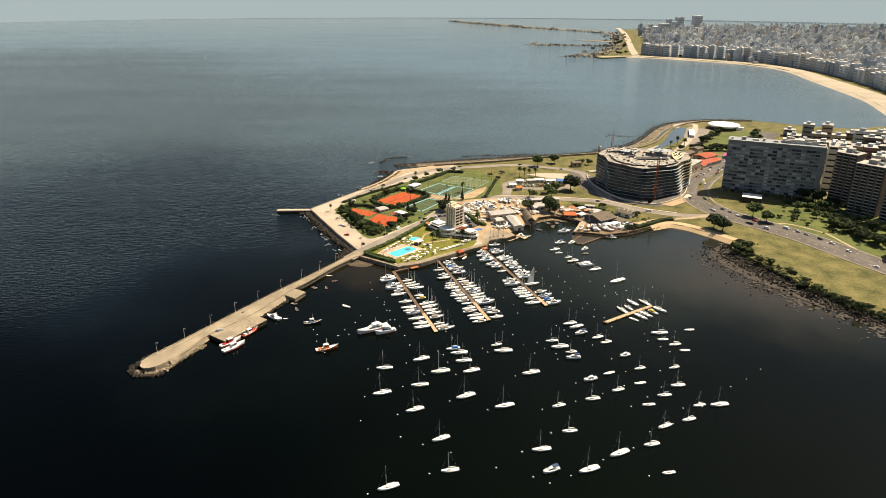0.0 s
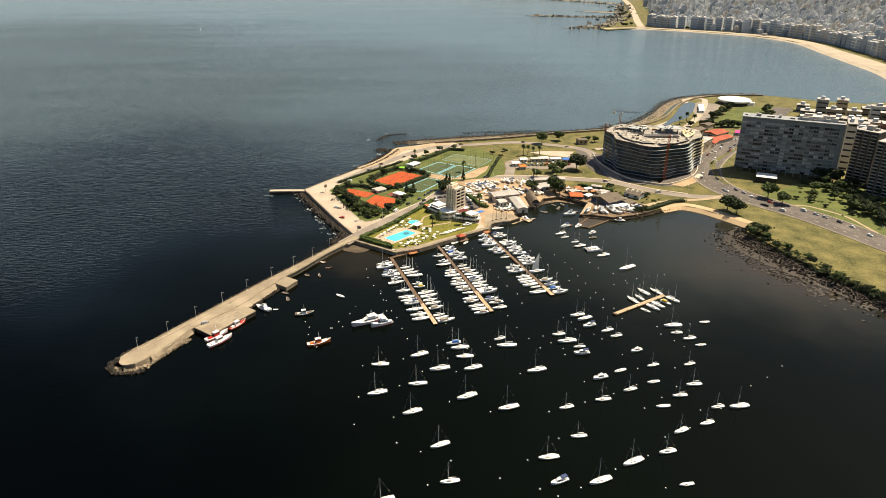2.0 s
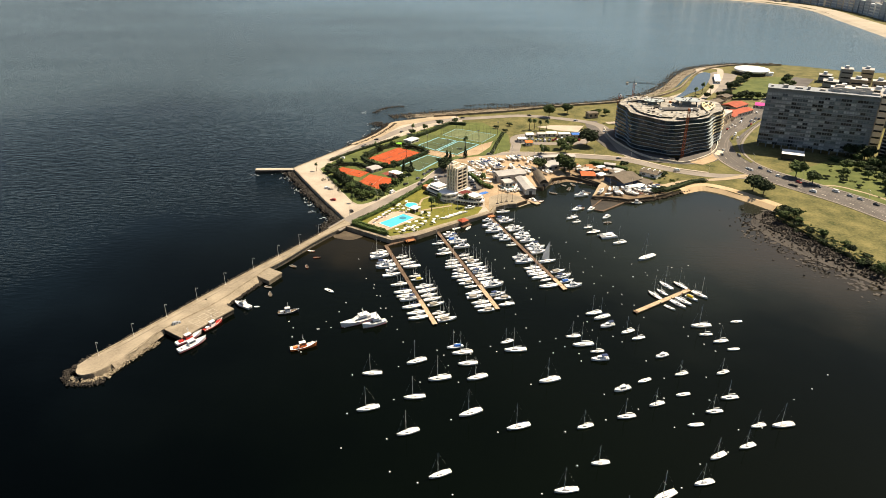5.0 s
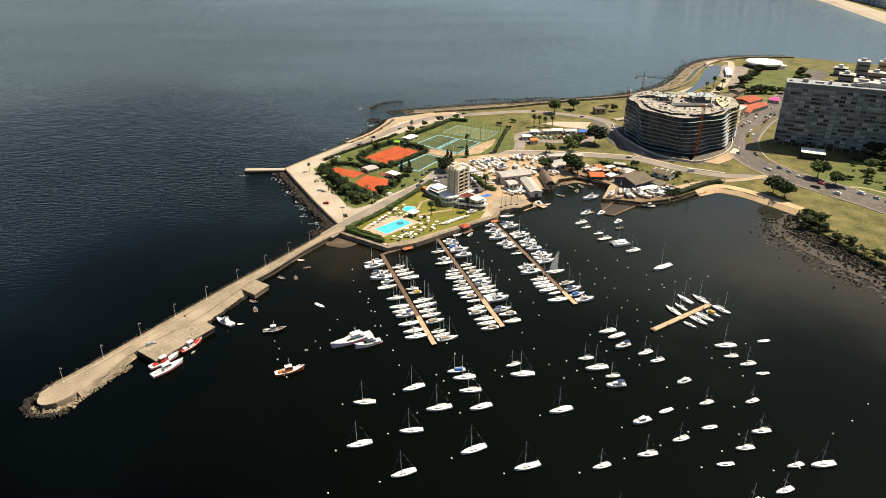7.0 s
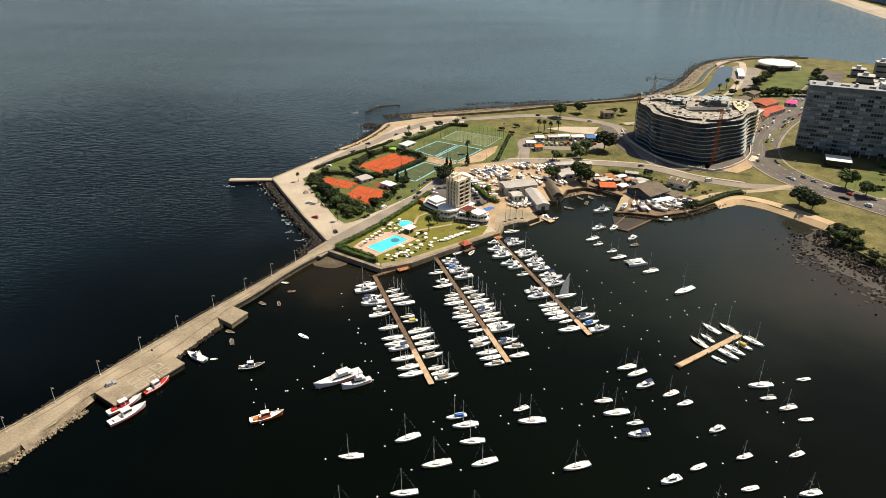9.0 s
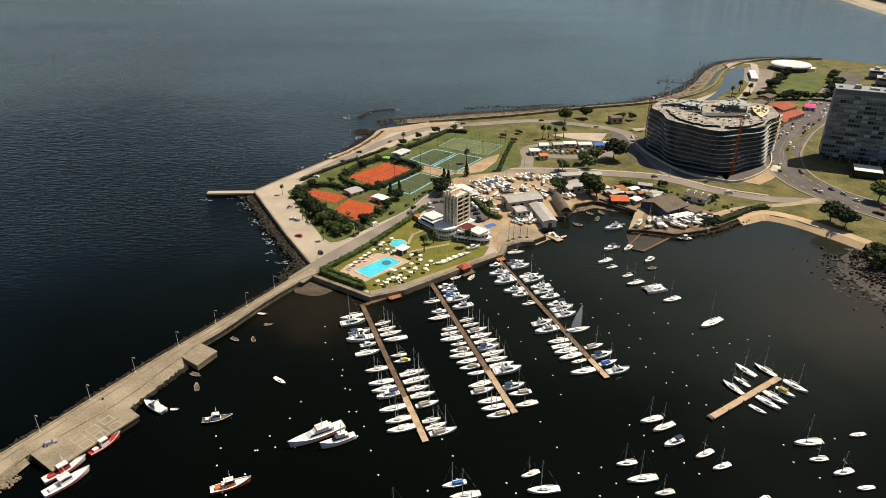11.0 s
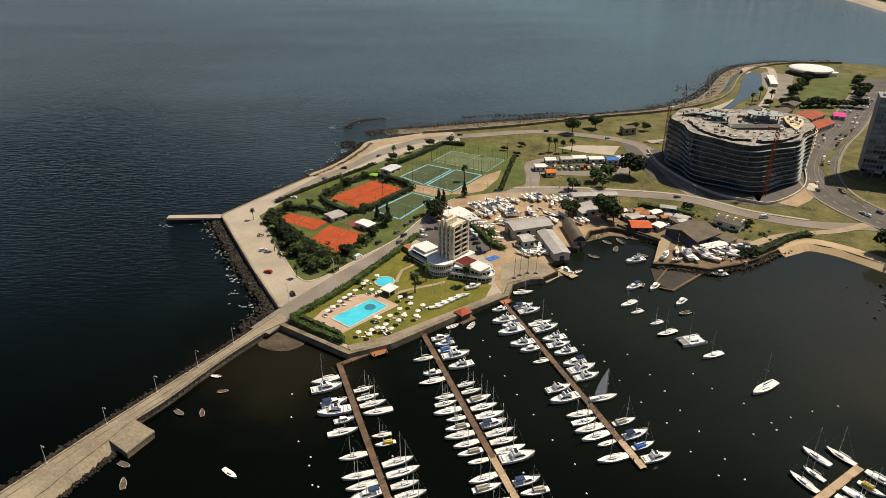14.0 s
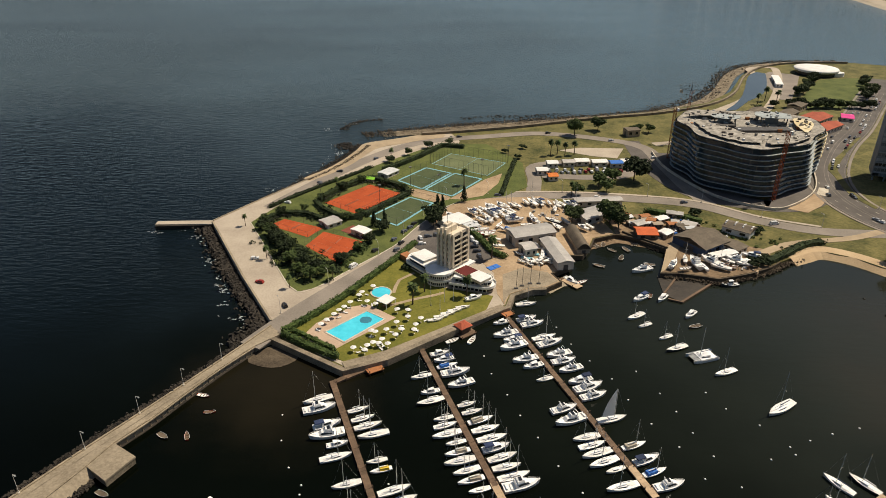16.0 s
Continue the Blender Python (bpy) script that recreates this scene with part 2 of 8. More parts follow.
DUSTY = material("dusty_concrete_slab", (0.50, 0.43, 0.33), 0.9, 0, 0.25, 0.9, 6, 0.2, second=(0.68, 0.62, 0.50))
SLABEDGE = material("raw_slab_edge", (0.33, 0.36, 0.355), 0.85, 0, 0.25, 0.8, 5, 0.1)
DARKGLASS = material("dark_window_glass", (0.014, 0.019, 0.024), 0.12, 0.0, 0.4, 3.0, 9.0, 0.0, 0.35, spec=0.35)
GREYGLASS = material("grey_window_glass", (0.125, 0.155, 0.17), 0.2, 0, 0.4, 2.5, 9, 0, 0.4, spec=0.6)
BLIND = material("pale_window_blind", (0.36, 0.375, 0.38), 0.7, 0, 0.3, 1.0, 6, 0, 0.35)
SPANDREL = material("grey_spandrel_panel", (0.23, 0.245, 0.255), 0.7, 0, 0.2, 1.0, 7, 0.05, 0.1)
DARKEARTH = material("dark_trodden_earth", (0.17, 0.115, 0.065), 0.95, 0, 0.4, 1.0, 7, 0.3, second=(0.30, 0.21, 0.125))
GREYWALL = material("grey_cladding", (0.25, 0.26, 0.255), 0.8, 0, 0.2, 1.0, 7, 0.1)
PALEWALL = material("pale_plaster", (0.55, 0.50, 0.43), 0.85, 0, 0.15, 1.0, 7, 0.1, 0.15)
BROWNWALL = material("brown_brick_wall", (0.115, 0.095, 0.078), 0.85, 0, 0.25, 1.0, 7, 0.1, 0.15)
TANWALL = material("tan_plaster", (0.36, 0.29, 0.21), 0.85, 0, 0.2, 1.0, 7, 0.1, 0.2)
GREYROOF = material("corrugated_grey_roof", (0.36, 0.34, 0.31), 0.6, 0.1, 0.25, 0.8, 6, 0.2, 0.15)
BROWNROOF = material("weathered_brown_roof", (0.13, 0.105, 0.075), 0.85, 0, 0.35, 0.8, 5, 0.3)
REDTILE = material("red_roof_tile", (0.36, 0.085, 0.042), 0.85, 0, 0.25, 0.6, 5, 0.3, 0.15)
MAGENTA = material("magenta_awning", (0.62, 0.05, 0.24), 0.8, 0, 0.15, 0.6, 5, 0.05)
STEELRED = material("rusty_crane_steel", (0.36, 0.10, 0.035), 0.7, 0.3, 0.25, 0.5, 3, 0.1)
STEEL = material("dark_steel", (0.09, 0.085, 0.08), 0.6, 0.4, 0.3, 0.5, 3, 0.1)
RUBBER = material("black_rubber", (0.02, 0.02, 0.02), 0.8, 0, 0.3, 0.3, 2, 0)
FOAM = material("white_sea_foam", (0.48, 0.51, 0.51), 0.9, 0, 0.25, 0.5, 3, 0.3)
CARMATS = [material("car_paint", c, 0.3, 0.1, 0.1, 0.6, 4, 0, spec=0.5) for c in
           ((0.74, 0.74, 0.72), (0.36, 0.37, 0.38), (0.025, 0.025, 0.028), (0.30, 0.03, 0.025), (0.10, 0.11, 0.13))]


# ---- mesh helpers ----
def link(name, bm, mat, smooth=False):
    me = bpy.data.meshes.new(name)
    bm.normal_update()
    bm.to_mesh(me)
    bm.free()
    me.materials.append(mat)
    if smooth:
        for p in me.polygons:
            p.use_smooth = True
    return new(name, me)


def part(name, bm, mat, parent, label="", smooth=False):
    ob = link(name, bm, mat, smooth)
    ob.parent = parent
    return tagged(ob, label)


def shared(name, me, parent, m, mat=None):
    """One more piece on a mesh that exists already."""
    ob = new(name, me)
    ob.parent = parent
    ob.matrix_basis = m
    return ob


def thing(name, label, category, at=(0, 0, 0), turn=0.0, group="", kind=""):
    ob = new(name)
    ob.empty_display_size = 0.5
    ob.matrix_basis = pose(*at, 0, 0, turn)
    return tagged(ob, label, category, group, kind)


def box(bm, x0, y0, z0, x1, y1, z1):
    v = [bm.verts.new(p) for p in ((x0, y0, z0), (x1, y0, z0), (x1, y1, z0), (x0, y1, z0), (x0, y0, z1), (x1, y0, z1), (x1, y1, z1), (x0, y1, z1))]
    for f in ((3, 2, 1, 0), (4, 5, 6, 7), (0, 1, 5, 4), (1, 2, 6, 5), (2, 3, 7, 6), (3, 0, 4, 7)):
        bm.faces.new([v[i] for i in f])
    return bm


def boxes(*rows):
    bm = bmesh.new()
    for r in rows:
        box(bm, *r)
    return bm


def area2(poly):
    return sum(a[0] * b[1] - b[0] * a[1] for a, b in zip(poly, poly[1:] + poly[:1]))


def prism(bm, poly, z0, z1, cap=True):
    """A plan outline drawn up from z0 to z1."""
    poly = list(poly)
    if area2(poly) < 0:
        poly.reverse()
    lo, hi = [bm.verts.new((x, y, z0)) for x, y in poly], [bm.verts.new((x, y, z1)) for x, y in poly]
    for i in range(len(poly)):
        j = (i + 1) % len(poly)
        bm.faces.new((lo[i], lo[j], hi[j], hi[i]))
    if cap:
        top = bm.faces.new(hi)
        top.normal_update()
        bmesh.ops.triangulate(bm, faces=[top], ngon_method="EAR_CLIP")
    return bm


def solid(poly, z0, z1):
    return prism(bmesh.new(), poly, z0, z1)


def smooth_line(pts, step=4.0, closed=False):
    """A Catmull-Rom curve through the corners, in steps of about that many metres."""
    out, n = [], len(pts)
    spans = range(n if closed else n - 1)
    for i in spans:
        g = (lambda k: Vector(pts[k % n])) if closed else (lambda k: Vector(pts[min(max(k, 0), n - 1)]))
        p0, p1, p2, p3 = g(i - 1), g(i), g(i + 1), g(i + 2)
        k = max(1, int((p2 - p1).length / step))
        for s in range(k):
            u = s / k
            out.append(0.5 * (2 * p1 + (p2 - p0) * u + (2 * p0 - 5 * p1 + 4 * p2 - p3) * u * u + (3 * p1 - p0 - 3 * p2 + p3) * u ** 3))
    if not closed:
        out.append(Vector(pts[-1]))
    return out


def offset_line(line, d):
    out = []
    for i, p in enumerate(line):
        a, b = line[max(i - 1, 0)], line[min(i + 1, len(line) - 1)]
        t = (b - a).normalized()
        out.append(p + Vector((-t.y, t.x)) * d)
    return out


def ribbon(line, width, z0, z1, bm=None):
    """A strip of constant width along a plan line, with sides down to z0."""
    bm = bm or bmesh.new()
    l, r = offset_line(line, width / 2), offset_line(line, -width / 2)
    rows = []
    for a, b in zip(l, r):
        rows.append([bm.verts.new((a.x, a.y, z0)), bm.verts.new((a.x, a.y, z1)), bm.verts.new((b.x, b.y, z1)), bm.verts.new((b.x, b.y, z0))])
    for p, q in zip(rows, rows[1:]):
        for k in range(3):
            bm.faces.new((p[k], p[k + 1], q[k + 1], q[k]))
    bm.faces.new(rows[0][::-1])
    bm.faces.new(rows[-1])
    return bm


def tube(bm, a, b, r0, r1=None, sides=6):
    a, b = Vector(a), Vector(b)
    r1 = r0 if r1 is None else r1
    w = (b - a).normalized()
    u = w.orthogonal().normalized()
    v = w.cross(u)
    lo, hi = [], []
    for i in range(sides):
        c = math.cos(2 * math.pi * i / sides) * u + math.sin(2 * math.pi * i / sides) * v
        lo.append(bm.verts.new(a + c * r0))
        hi.append(bm.verts.new(b + c * r1))
    for i in range(sides):
        j = (i + 1) % sides
        bm.faces.new((lo[i], lo[j], hi[j], hi[i]))
    bm.faces.new(hi)
    bm.faces.new(lo[::-1])
    return bm


def tubes(*rows):
    bm = bmesh.new()
    for r in rows:
        tube(bm, *r)
    return bm


def boulder(bm, p, size, rng):
    """A rough block with eight to twelve faces."""
    m = Matrix.LocRotScale(p, Euler((rng.uniform(0, 3), rng.uniform(0, 3), rng.uniform(0, 3))), Vector((size * rng.uniform(0.7, 1.3), size * rng.uniform(0.7, 1.2), size * rng.uniform(0.5, 0.9))))
    vs = []
    for x, y, z in ((1, 1, 1), (-1, 1, 1), (-1, -1, 1), (1, -1, 1), (1, 1, -1), (-1, 1, -1), (-1, -1, -1), (1, -1, -1)):
        k = rng.uniform(0.38, 0.62)
        vs.append(bm.verts.new(m @ Vector((x * k, y * k, z * k))))
    for f in ((0, 1, 2, 3), (7, 6, 5, 4), (0, 4, 5, 1), (1, 5, 6, 2), (2, 6, 7, 3), (3, 7, 4, 0)):
        bm.faces.new([vs[i] for i in f])


# ---- the large setting: sea, land, shores ----
def sheet(name, poly, z0, z1, mat, label, category="ground"):
    return tagged(link(name, solid(poly, z0, z1), mat), label, category, kind="structure")


def plain(pts):
    return [(p[0], p[1]) for p in pts]


WEST = [(-60, 377), (-32, 357), (-17, 364), (26, 398), (33, 401), (36, 411), (45, 416.5), (53, 417), (61, 423), (57.5, 431), (69, 439), (70, 450), (76, 449.5), (82.6, 461), (86, 469), (99, 474.5), (106, 471.5),
        (121, 457), (110, 431.5), (119, 431), (129, 428), (136, 425.5), (145, 428), (154, 431), (165, 436.5), (173, 442.5), (186, 450), (198, 455), (212, 447), (228, 427), (238, 412), (230, 396), (238, 366), (249, 333), (264, 300),
        (292, 252), (335, 205), (480, 60)]
EAST = [(1500, 60), (3600, 900), (3700, 2600), (2700, 3420), (1050, 3420)]
FAR_SHORE = [(870, 3360), (800, 3050), (690, 2640), (622, 2349), (545, 2190), (500, 2080), (440, 2010), (470, 1930), (577, 1985), (691, 1914), (811, 1806), (862, 1700), (870, 1600), (846, 1464),
             (816, 1282), (793, 1153), (752, 1029), (735, 985), (710, 910), (600, 880), (545, 900)]
NORTH = [(511, 927), (479, 943), (417, 942), (369, 918), (331, 874), (289, 799), (252, 757), (200, 727), (139, 709), (95, 689), (60, 676), (33, 668.5), (13, 663.5), (-10, 658), (-30, 643.5),
         (-49.5, 632), (-53, 617), (-61, 594), (-70.5, 575), (-80.5, 560), (-104, 524), (-123, 493), (-112, 472), (-90, 430), (-67, 389)]
sheet("ground", WEST + EAST + FAR_SHORE + NORTH, -4, 2.4, GRASS, "dry olive park grass covering the land", "ground")
sheet("sea_floor", [(-4000, -1200), (4300, -1200), (4300, 4700), (-4000, 4700)], -9, -6, MUD, "dark muddy sea floor", "sea floor")

bm = bmesh.new()
R = 4950
ring = [bm.verts.new((math.cos(a) * R, math.sin(a) * R, 0)) for a in [i * math.pi / 48 for i in range(96)]]
bm.faces.new(ring)
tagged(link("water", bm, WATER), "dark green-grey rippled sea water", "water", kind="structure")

# glowing wall added for the hazy distance beyond the water
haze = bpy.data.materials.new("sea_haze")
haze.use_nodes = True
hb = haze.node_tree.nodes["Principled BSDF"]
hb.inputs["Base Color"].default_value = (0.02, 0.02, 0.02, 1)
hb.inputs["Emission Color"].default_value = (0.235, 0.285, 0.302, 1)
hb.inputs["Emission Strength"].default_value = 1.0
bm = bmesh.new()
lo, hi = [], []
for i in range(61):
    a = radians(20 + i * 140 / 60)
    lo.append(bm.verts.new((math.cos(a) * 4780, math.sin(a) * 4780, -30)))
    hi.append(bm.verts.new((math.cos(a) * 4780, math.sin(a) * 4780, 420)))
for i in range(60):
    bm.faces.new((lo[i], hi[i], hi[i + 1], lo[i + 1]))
tagged(link("backdrop", bm, haze), "glowing pale blue-grey wall for sea haze on the horizon", "backdrop", kind="structure")

# paved point of land between the sea and the harbour
sheet("pavement_point", [(-60, 378), (-33, 358.5), (-17, 365.5), (26, 400), (32.6, 402.4), (35.4, 411.6), (44.6, 417.2), (52.6, 418), (57, 431.6), (40, 470), (60, 520), (20, 540), (-2, 500), (20, 640), (14, 661), (-10, 655), (-30, 642),
                   (-48.5, 631), (-52.6, 617), (-60.6, 594), (-70, 575.5), (-80.6, 561), (-104.4, 524), (-123.5, 493), (-112.4, 471.8), (-90.4, 429.8), (-67.4, 388.8)], -2.0, 2.52, PROMENADE,
      "sun-bleached concrete promenade round the point", "pavement")
ISLAND = [(-101, 491), (-66, 420), (-61, 414.5), (-53, 418), (-35, 441), (-19, 462), (-7, 487), (9, 514), (18, 521), (45, 530), (60, 545), (62, 590), (40, 633), (13, 634), (-4, 625), (-35, 590), (-62, 557), (-85, 528)]
sheet("ground_tennis", ISLAND, 2.3, 2.68, GREEN, "green grass round the tennis courts", "grass")
sheet("ground_club_lawn", [(-60, 379), (-33, 361), (-19, 367), (-1, 378), (24, 398), (28, 410), (-1, 420), (-13, 456), (-33, 421), (-57, 386)], 2.3, 2.68, LAWN,
      "mown club lawn beside the pool", "lawn")
sheet("ground_yard", [(14, 522), (35, 526), (66, 529), (94, 503), (98.5, 475.5), (85.4, 470), (82, 461.6), (75.7, 450.3), (69.4, 450.8), (68.4, 439.6), (57, 431.4), (60.2, 423.3), (53, 417.8), (45, 417.2), (35.6, 411.8), (32.4, 402.6), (30, 412), (30, 432), (24, 445), (8, 470), (-2, 490)],
      -2, 2.6, YARD, "bare sandy boatyard earth", "yard")
sheet("ground_headland", [(121.6, 457.4), (110.8, 432.2), (119, 431.7), (129, 428.7), (136, 426.2), (145, 428.7), (154, 431.7), (165, 437.2), (171, 443), (172, 456), (160, 462), (152, 478), (146, 492), (120, 502), (100, 498), (99, 476), (106.4, 472.4)], -2, 2.58, DARKEARTH, "brown trodden earth on the small headland", "yard")
sheet("ground_lawn", [(337, 760), (385, 829), (402, 850), (440, 858), (472, 856), (438, 793), (386, 731), (358, 736), (328, 736)], 2.2, 2.55, GREEN, "broad green lawn in front of the oval hall", "lawn")
sheet("pavement_hall", [(330, 792), (343, 866), (368, 890), (392, 872), (366, 823), (332, 764), (322, 768)], 2.2, 2.57, ASPHALT, "grey asphalt car park beside the oval hall", "car park")
for poly in ([(275, 480), (300, 430), (345, 360), (420, 420), (400, 500), (330, 515)],):
    sheet("ground_lawn", poly, 2.2, 2.55, GREEN, "green park lawn", "lawn")

# sandy shores


def slope(name, line, up, down, z_up, z_line, z_down, mat, label):
    """A shore that falls from z_up inland through the line to z_down in the water; inland is to the left of the line."""
    line = smooth_line(line, 4)
    bm = bmesh.new()
    rows = [[bm.verts.new((a.x, a.y, z_up)), bm.verts.new((b.x, b.y, z_line)), bm.verts.new((c.x, c.y, z_down))] for a, b, c in zip(offset_line(line, up), line, offset_line(line, -down))]
    for p, q in zip(rows, rows[1:]):
        for k in range(2):
            bm.faces.new((p[k], p[k + 1], q[k + 1], q[k]))
    return tagged(link(name, bm, mat), label, "beach", kind="structure")


slope("beach_harbour", [(180, 446.5), (190, 451), (199, 454), (213, 446), (228, 427), (238, 412)], 6.5, 5, 2.6, 2.45, -0.3, SAND, "pale sandy harbour beach")
sheet("beach_point", smooth_line([(-80, 556), (-67, 570), (-56, 588), (-48, 608), (-40, 624), (-24, 634), (-8, 643), (8, 650), (10, 657), (-9, 656.5), (-30, 646), (-51, 635), (-56, 618), (-64, 595), (-73, 577), (-84, 561)], 4, True), -1, 2.62, PATHWAY, "pale sandy earth above the sea rocks", "beach")
shore = smooth_line([(470, 1960), (577, 1983), (691, 1914), (811, 1806), (862, 1700), (870, 1600), (846, 1464), (816, 1282), (793, 1153), (752, 1029), (735, 985), (720, 930)], 30)
bm = bmesh.new()
wid = [12 + 34 * min(1, i / (len(shore) * 0.7)) for i in range(len(shore))]
inner = [p + (offset_line(shore, 1)[i] - p) * w for i, (p, w) in enumerate(zip(shore, wid))]
outer = offset_line(shore, -14)
rows = [[bm.verts.new((a.x, a.y, 3.2)), bm.verts.new((b.x, b.y, 2.5)), bm.verts.new((c.x, c.y, -0.3))] for a, b, c in zip(inner, shore, outer)]
for p, q in zip(rows, rows[1:]):
    for k in range(2):
        bm.faces.new((p[k], p[k + 1], q[k + 1], q[k]))
# sand greyed in its colour to paint in distance haze
tagged(link("beach_bay", bm, material("hazed_far_sand", (0.36, 0.305, 0.225), 0.95, 0, 0.15, 2, 40, 0.1, second=(0.45, 0.39, 0.30))), "long curved sandy city beach", "beach", kind="structure")


# ---- roads ----
def road(name, pts, width, mat, label, z=2.62):
    return tagged(link(name, ribbon(smooth_line(pts, 5), width, z - 0.5, z), mat), label, "road", kind="structure")


road("road_harbour", [(-72, 372), (-60, 393), (-43, 418), (-22, 448), (-10, 472), (0, 498), (12, 519), (35, 528), (80, 530), (130, 523), (158, 514), (184, 492), (212, 478), (246, 474)], 10, ASPHALT, "grey harbour road with worn asphalt", 2.58)
road("road_sea", [(-95, 512), (-72, 556), (-46, 598), (-18, 631), (10, 645), (40, 652), (84, 660), (130, 645), (155, 625), (158, 590), (160, 545), (164, 516)], 10, ASPHALT, "pale grey seafront road", 2.56)
road("pavement_ring", [(150, 640), (148, 600), (150, 565), (160, 535), (180, 518), (208, 511), (232, 522), (250, 550), (262, 580)], 13, ROADGREY, "paved forecourt round the curved block", 2.54)
road("road_main", [(470, 850), (430, 795), (385, 735), (340, 675), (302, 630), (274, 590), (258, 560), (250, 532), (250, 506), (257, 484), (272, 460), (300, 418), (330, 352), (380, 260), (450, 150)], 24, ROADGREY, "four-lane avenue with dark asphalt", 2.66)
road("road_north", [(212, 700), (252, 730), (300, 780), (340, 850), (352, 905), (380, 912), (372, 880), (350, 830), (330, 790), (300, 740), (262, 690), (230, 650), (200, 640), (165, 632)], 8, PROMENADE, "pale seafront road along the headland", 2.6)
road("road_park", [(62, 534), (66, 556), (70, 584), (100, 592), (132, 588), (128, 566), (100, 562), (72, 566)], 9, ASPHALT, "asphalt car park lane", 2.57)
road("path_bank", [(250, 480), (226, 470), (205, 466), (186, 462), (168, 452)], 5, PATHWAY, "sandy footpath above the beach", 2.6)
road("path_garden", [(272, 450), (286, 453), (301, 453.5), (310, 446), (318, 435.5), (323.5, 425), (325, 411), (327, 392)], 2.3, PATHWAY, "curved pale garden path", 2.62)
sheet("road_median", smooth_line([(270, 566), (276, 580), (300, 612), (332, 650), (326, 646), (296, 612), (270, 582), (264, 562), (257, 532), (259, 508), (262, 510), (261, 532)], 6, True), 2.5, 2.8, GRASS, "narrow grass median strip", "median")

for d in (13.4, -13.4):
    tagged(link("pavement_avenue", ribbon(offset_line(smooth_line([(430, 795), (385, 735), (340, 675), (302, 630), (274, 590), (258, 560), (250, 532), (250, 506), (257, 484), (272, 460), (300, 418), (330, 352), (380, 260)], 5), d), 1.8, 2.2, 2.72), ASPHALT), "pale pavement beside the avenue", "pavement", kind="structure")
tagged(link("pavement_harbour", ribbon(offset_line(smooth_line([(12, 519), (35, 528), (80, 530), (130, 523), (158, 514), (184, 492), (212, 478)], 5), 6.4), 2.2, 2.2, 2.66), PROMENADE), "pale pavement beside the harbour road", "pavement", kind="structure")

pit = smooth_line([(158, 612), (157, 582), (164, 549), (175, 524), (193, 510), (205, 508), (228, 525), (243, 545), (256, 575)], 4)
# asphalt grey here paints the shade at the foot of the block
tagged(link("ground_site", ribbon(offset_line(pit, 7.5), 14, 2.0, 2.60), ROADGREY), "churned earth round the building site, painted dark for shade", "earth", kind="structure")
sheet("ground_wedge", [(208, 509), (222, 521), (241, 537), (247, 548), (250, 540), (243, 528), (230, 513), (217, 503)], 2.0, 2.645, YARD, "bare brown earth at the edge of the building site", "earth")
sheet("pavement_wedge", [(236, 531), (244, 543), (249, 541), (242, 528)], 2.0, 2.67, DUSTY, "pale concrete pad beside the building site", "pavement")
tagged(link("wall_site", ribbon(pit, 0.7, 2.0, 4.1), DUSTY), "low pale retaining wall round the building site", "retaining wall", kind="structure")
sheet("pavement_carpark", [(-6, 477), (-10, 461), (2, 447), (14, 446), (24, 441), (33, 449), (29, 458), (25, 467), (21, 478), (10, 478), (4, 492)], 2.4, 2.63, ROADGREY, "dark asphalt car park behind the club", "car park")

tagged(link("kerb_island", ribbon(smooth_line(ISLAND[:9], 4), 0.5, 2.2, 2.74), DUSTY), "pale kerb round the grass island", "kerb", kind="structure")
tagged(link("parapet_point", ribbon([Vector(p) for p in ((-122.6, 492.4), (-111.6, 471.4), (-89.6, 429.4), (-67.4, 390))], 0.9, 2.0, 3.1), CONCRETE), "low pale parapet above the armour rocks", "parapet", kind="structure")
tagged(link("parapet_point", ribbon(smooth_line([(-122.6, 494), (-103.6, 524.4), (-80, 560.4), (-71, 574)], 6), 0.7, 2.0, 2.95), CONCRETE), "low pale parapet along the sea", "parapet", kind="structure")
tagged(link("shore_wall", ribbon([Vector(p) for p in WEST[7:18]], 0.7, -3, 2.72), BROWNROCK), "dark stained harbour wall round the boatyard", "quay wall", kind="structure")
tagged(link("shore_wall", ribbon([Vector(p) for p in WEST[18:26]], 0.9, -3, 2.6), BROWNROCK), "dark broken stone edge of the headland", "quay wall", kind="structure")
# water channel behind the headland
sheet("water_channel", smooth_line([(256, 727), (273, 749), (290, 776), (305, 805), (335, 867), (353, 888), (359, 882), (347, 850), (331, 815), (313, 784), (290, 760), (266, 729)], 8, True), 2.0, 2.7,
      material("pale_channel_water", (0.055, 0.075, 0.085), 0.12, 0, 0.15, 3, 30, 0.05, spec=0.5), "still pale water in a stone channel", "water")

# low sea wall along the outer shore, dark stone
for name, line in (("seawall_north", [(-9, 655.8), (14, 661), (33, 665.8), (70, 676), (100, 687), (139, 701), (200, 719), (252, 748), (289, 790), (331, 866), (369, 911), (417, 935), (479, 936)]),):
    tagged(link(name, ribbon(smooth_line(line, 8), 1.6, 0, 4.4), SEAWALL), "dark weathered stone sea wall", "sea wall", kind="structure")
tagged(link("pavement_seawalk", ribbon(smooth_line([(-30, 667), (-9, 671), (14, 678), (34, 684), (74, 693), (100, 700), (139, 711), (200, 730), (248, 763), (281, 807), (323, 882), (364, 926), (417, 950)], 8), 13, -2, 0.55), BROWNRUBBLE), "rough rubble shelf below the sea wall", "rubble", kind="structure")

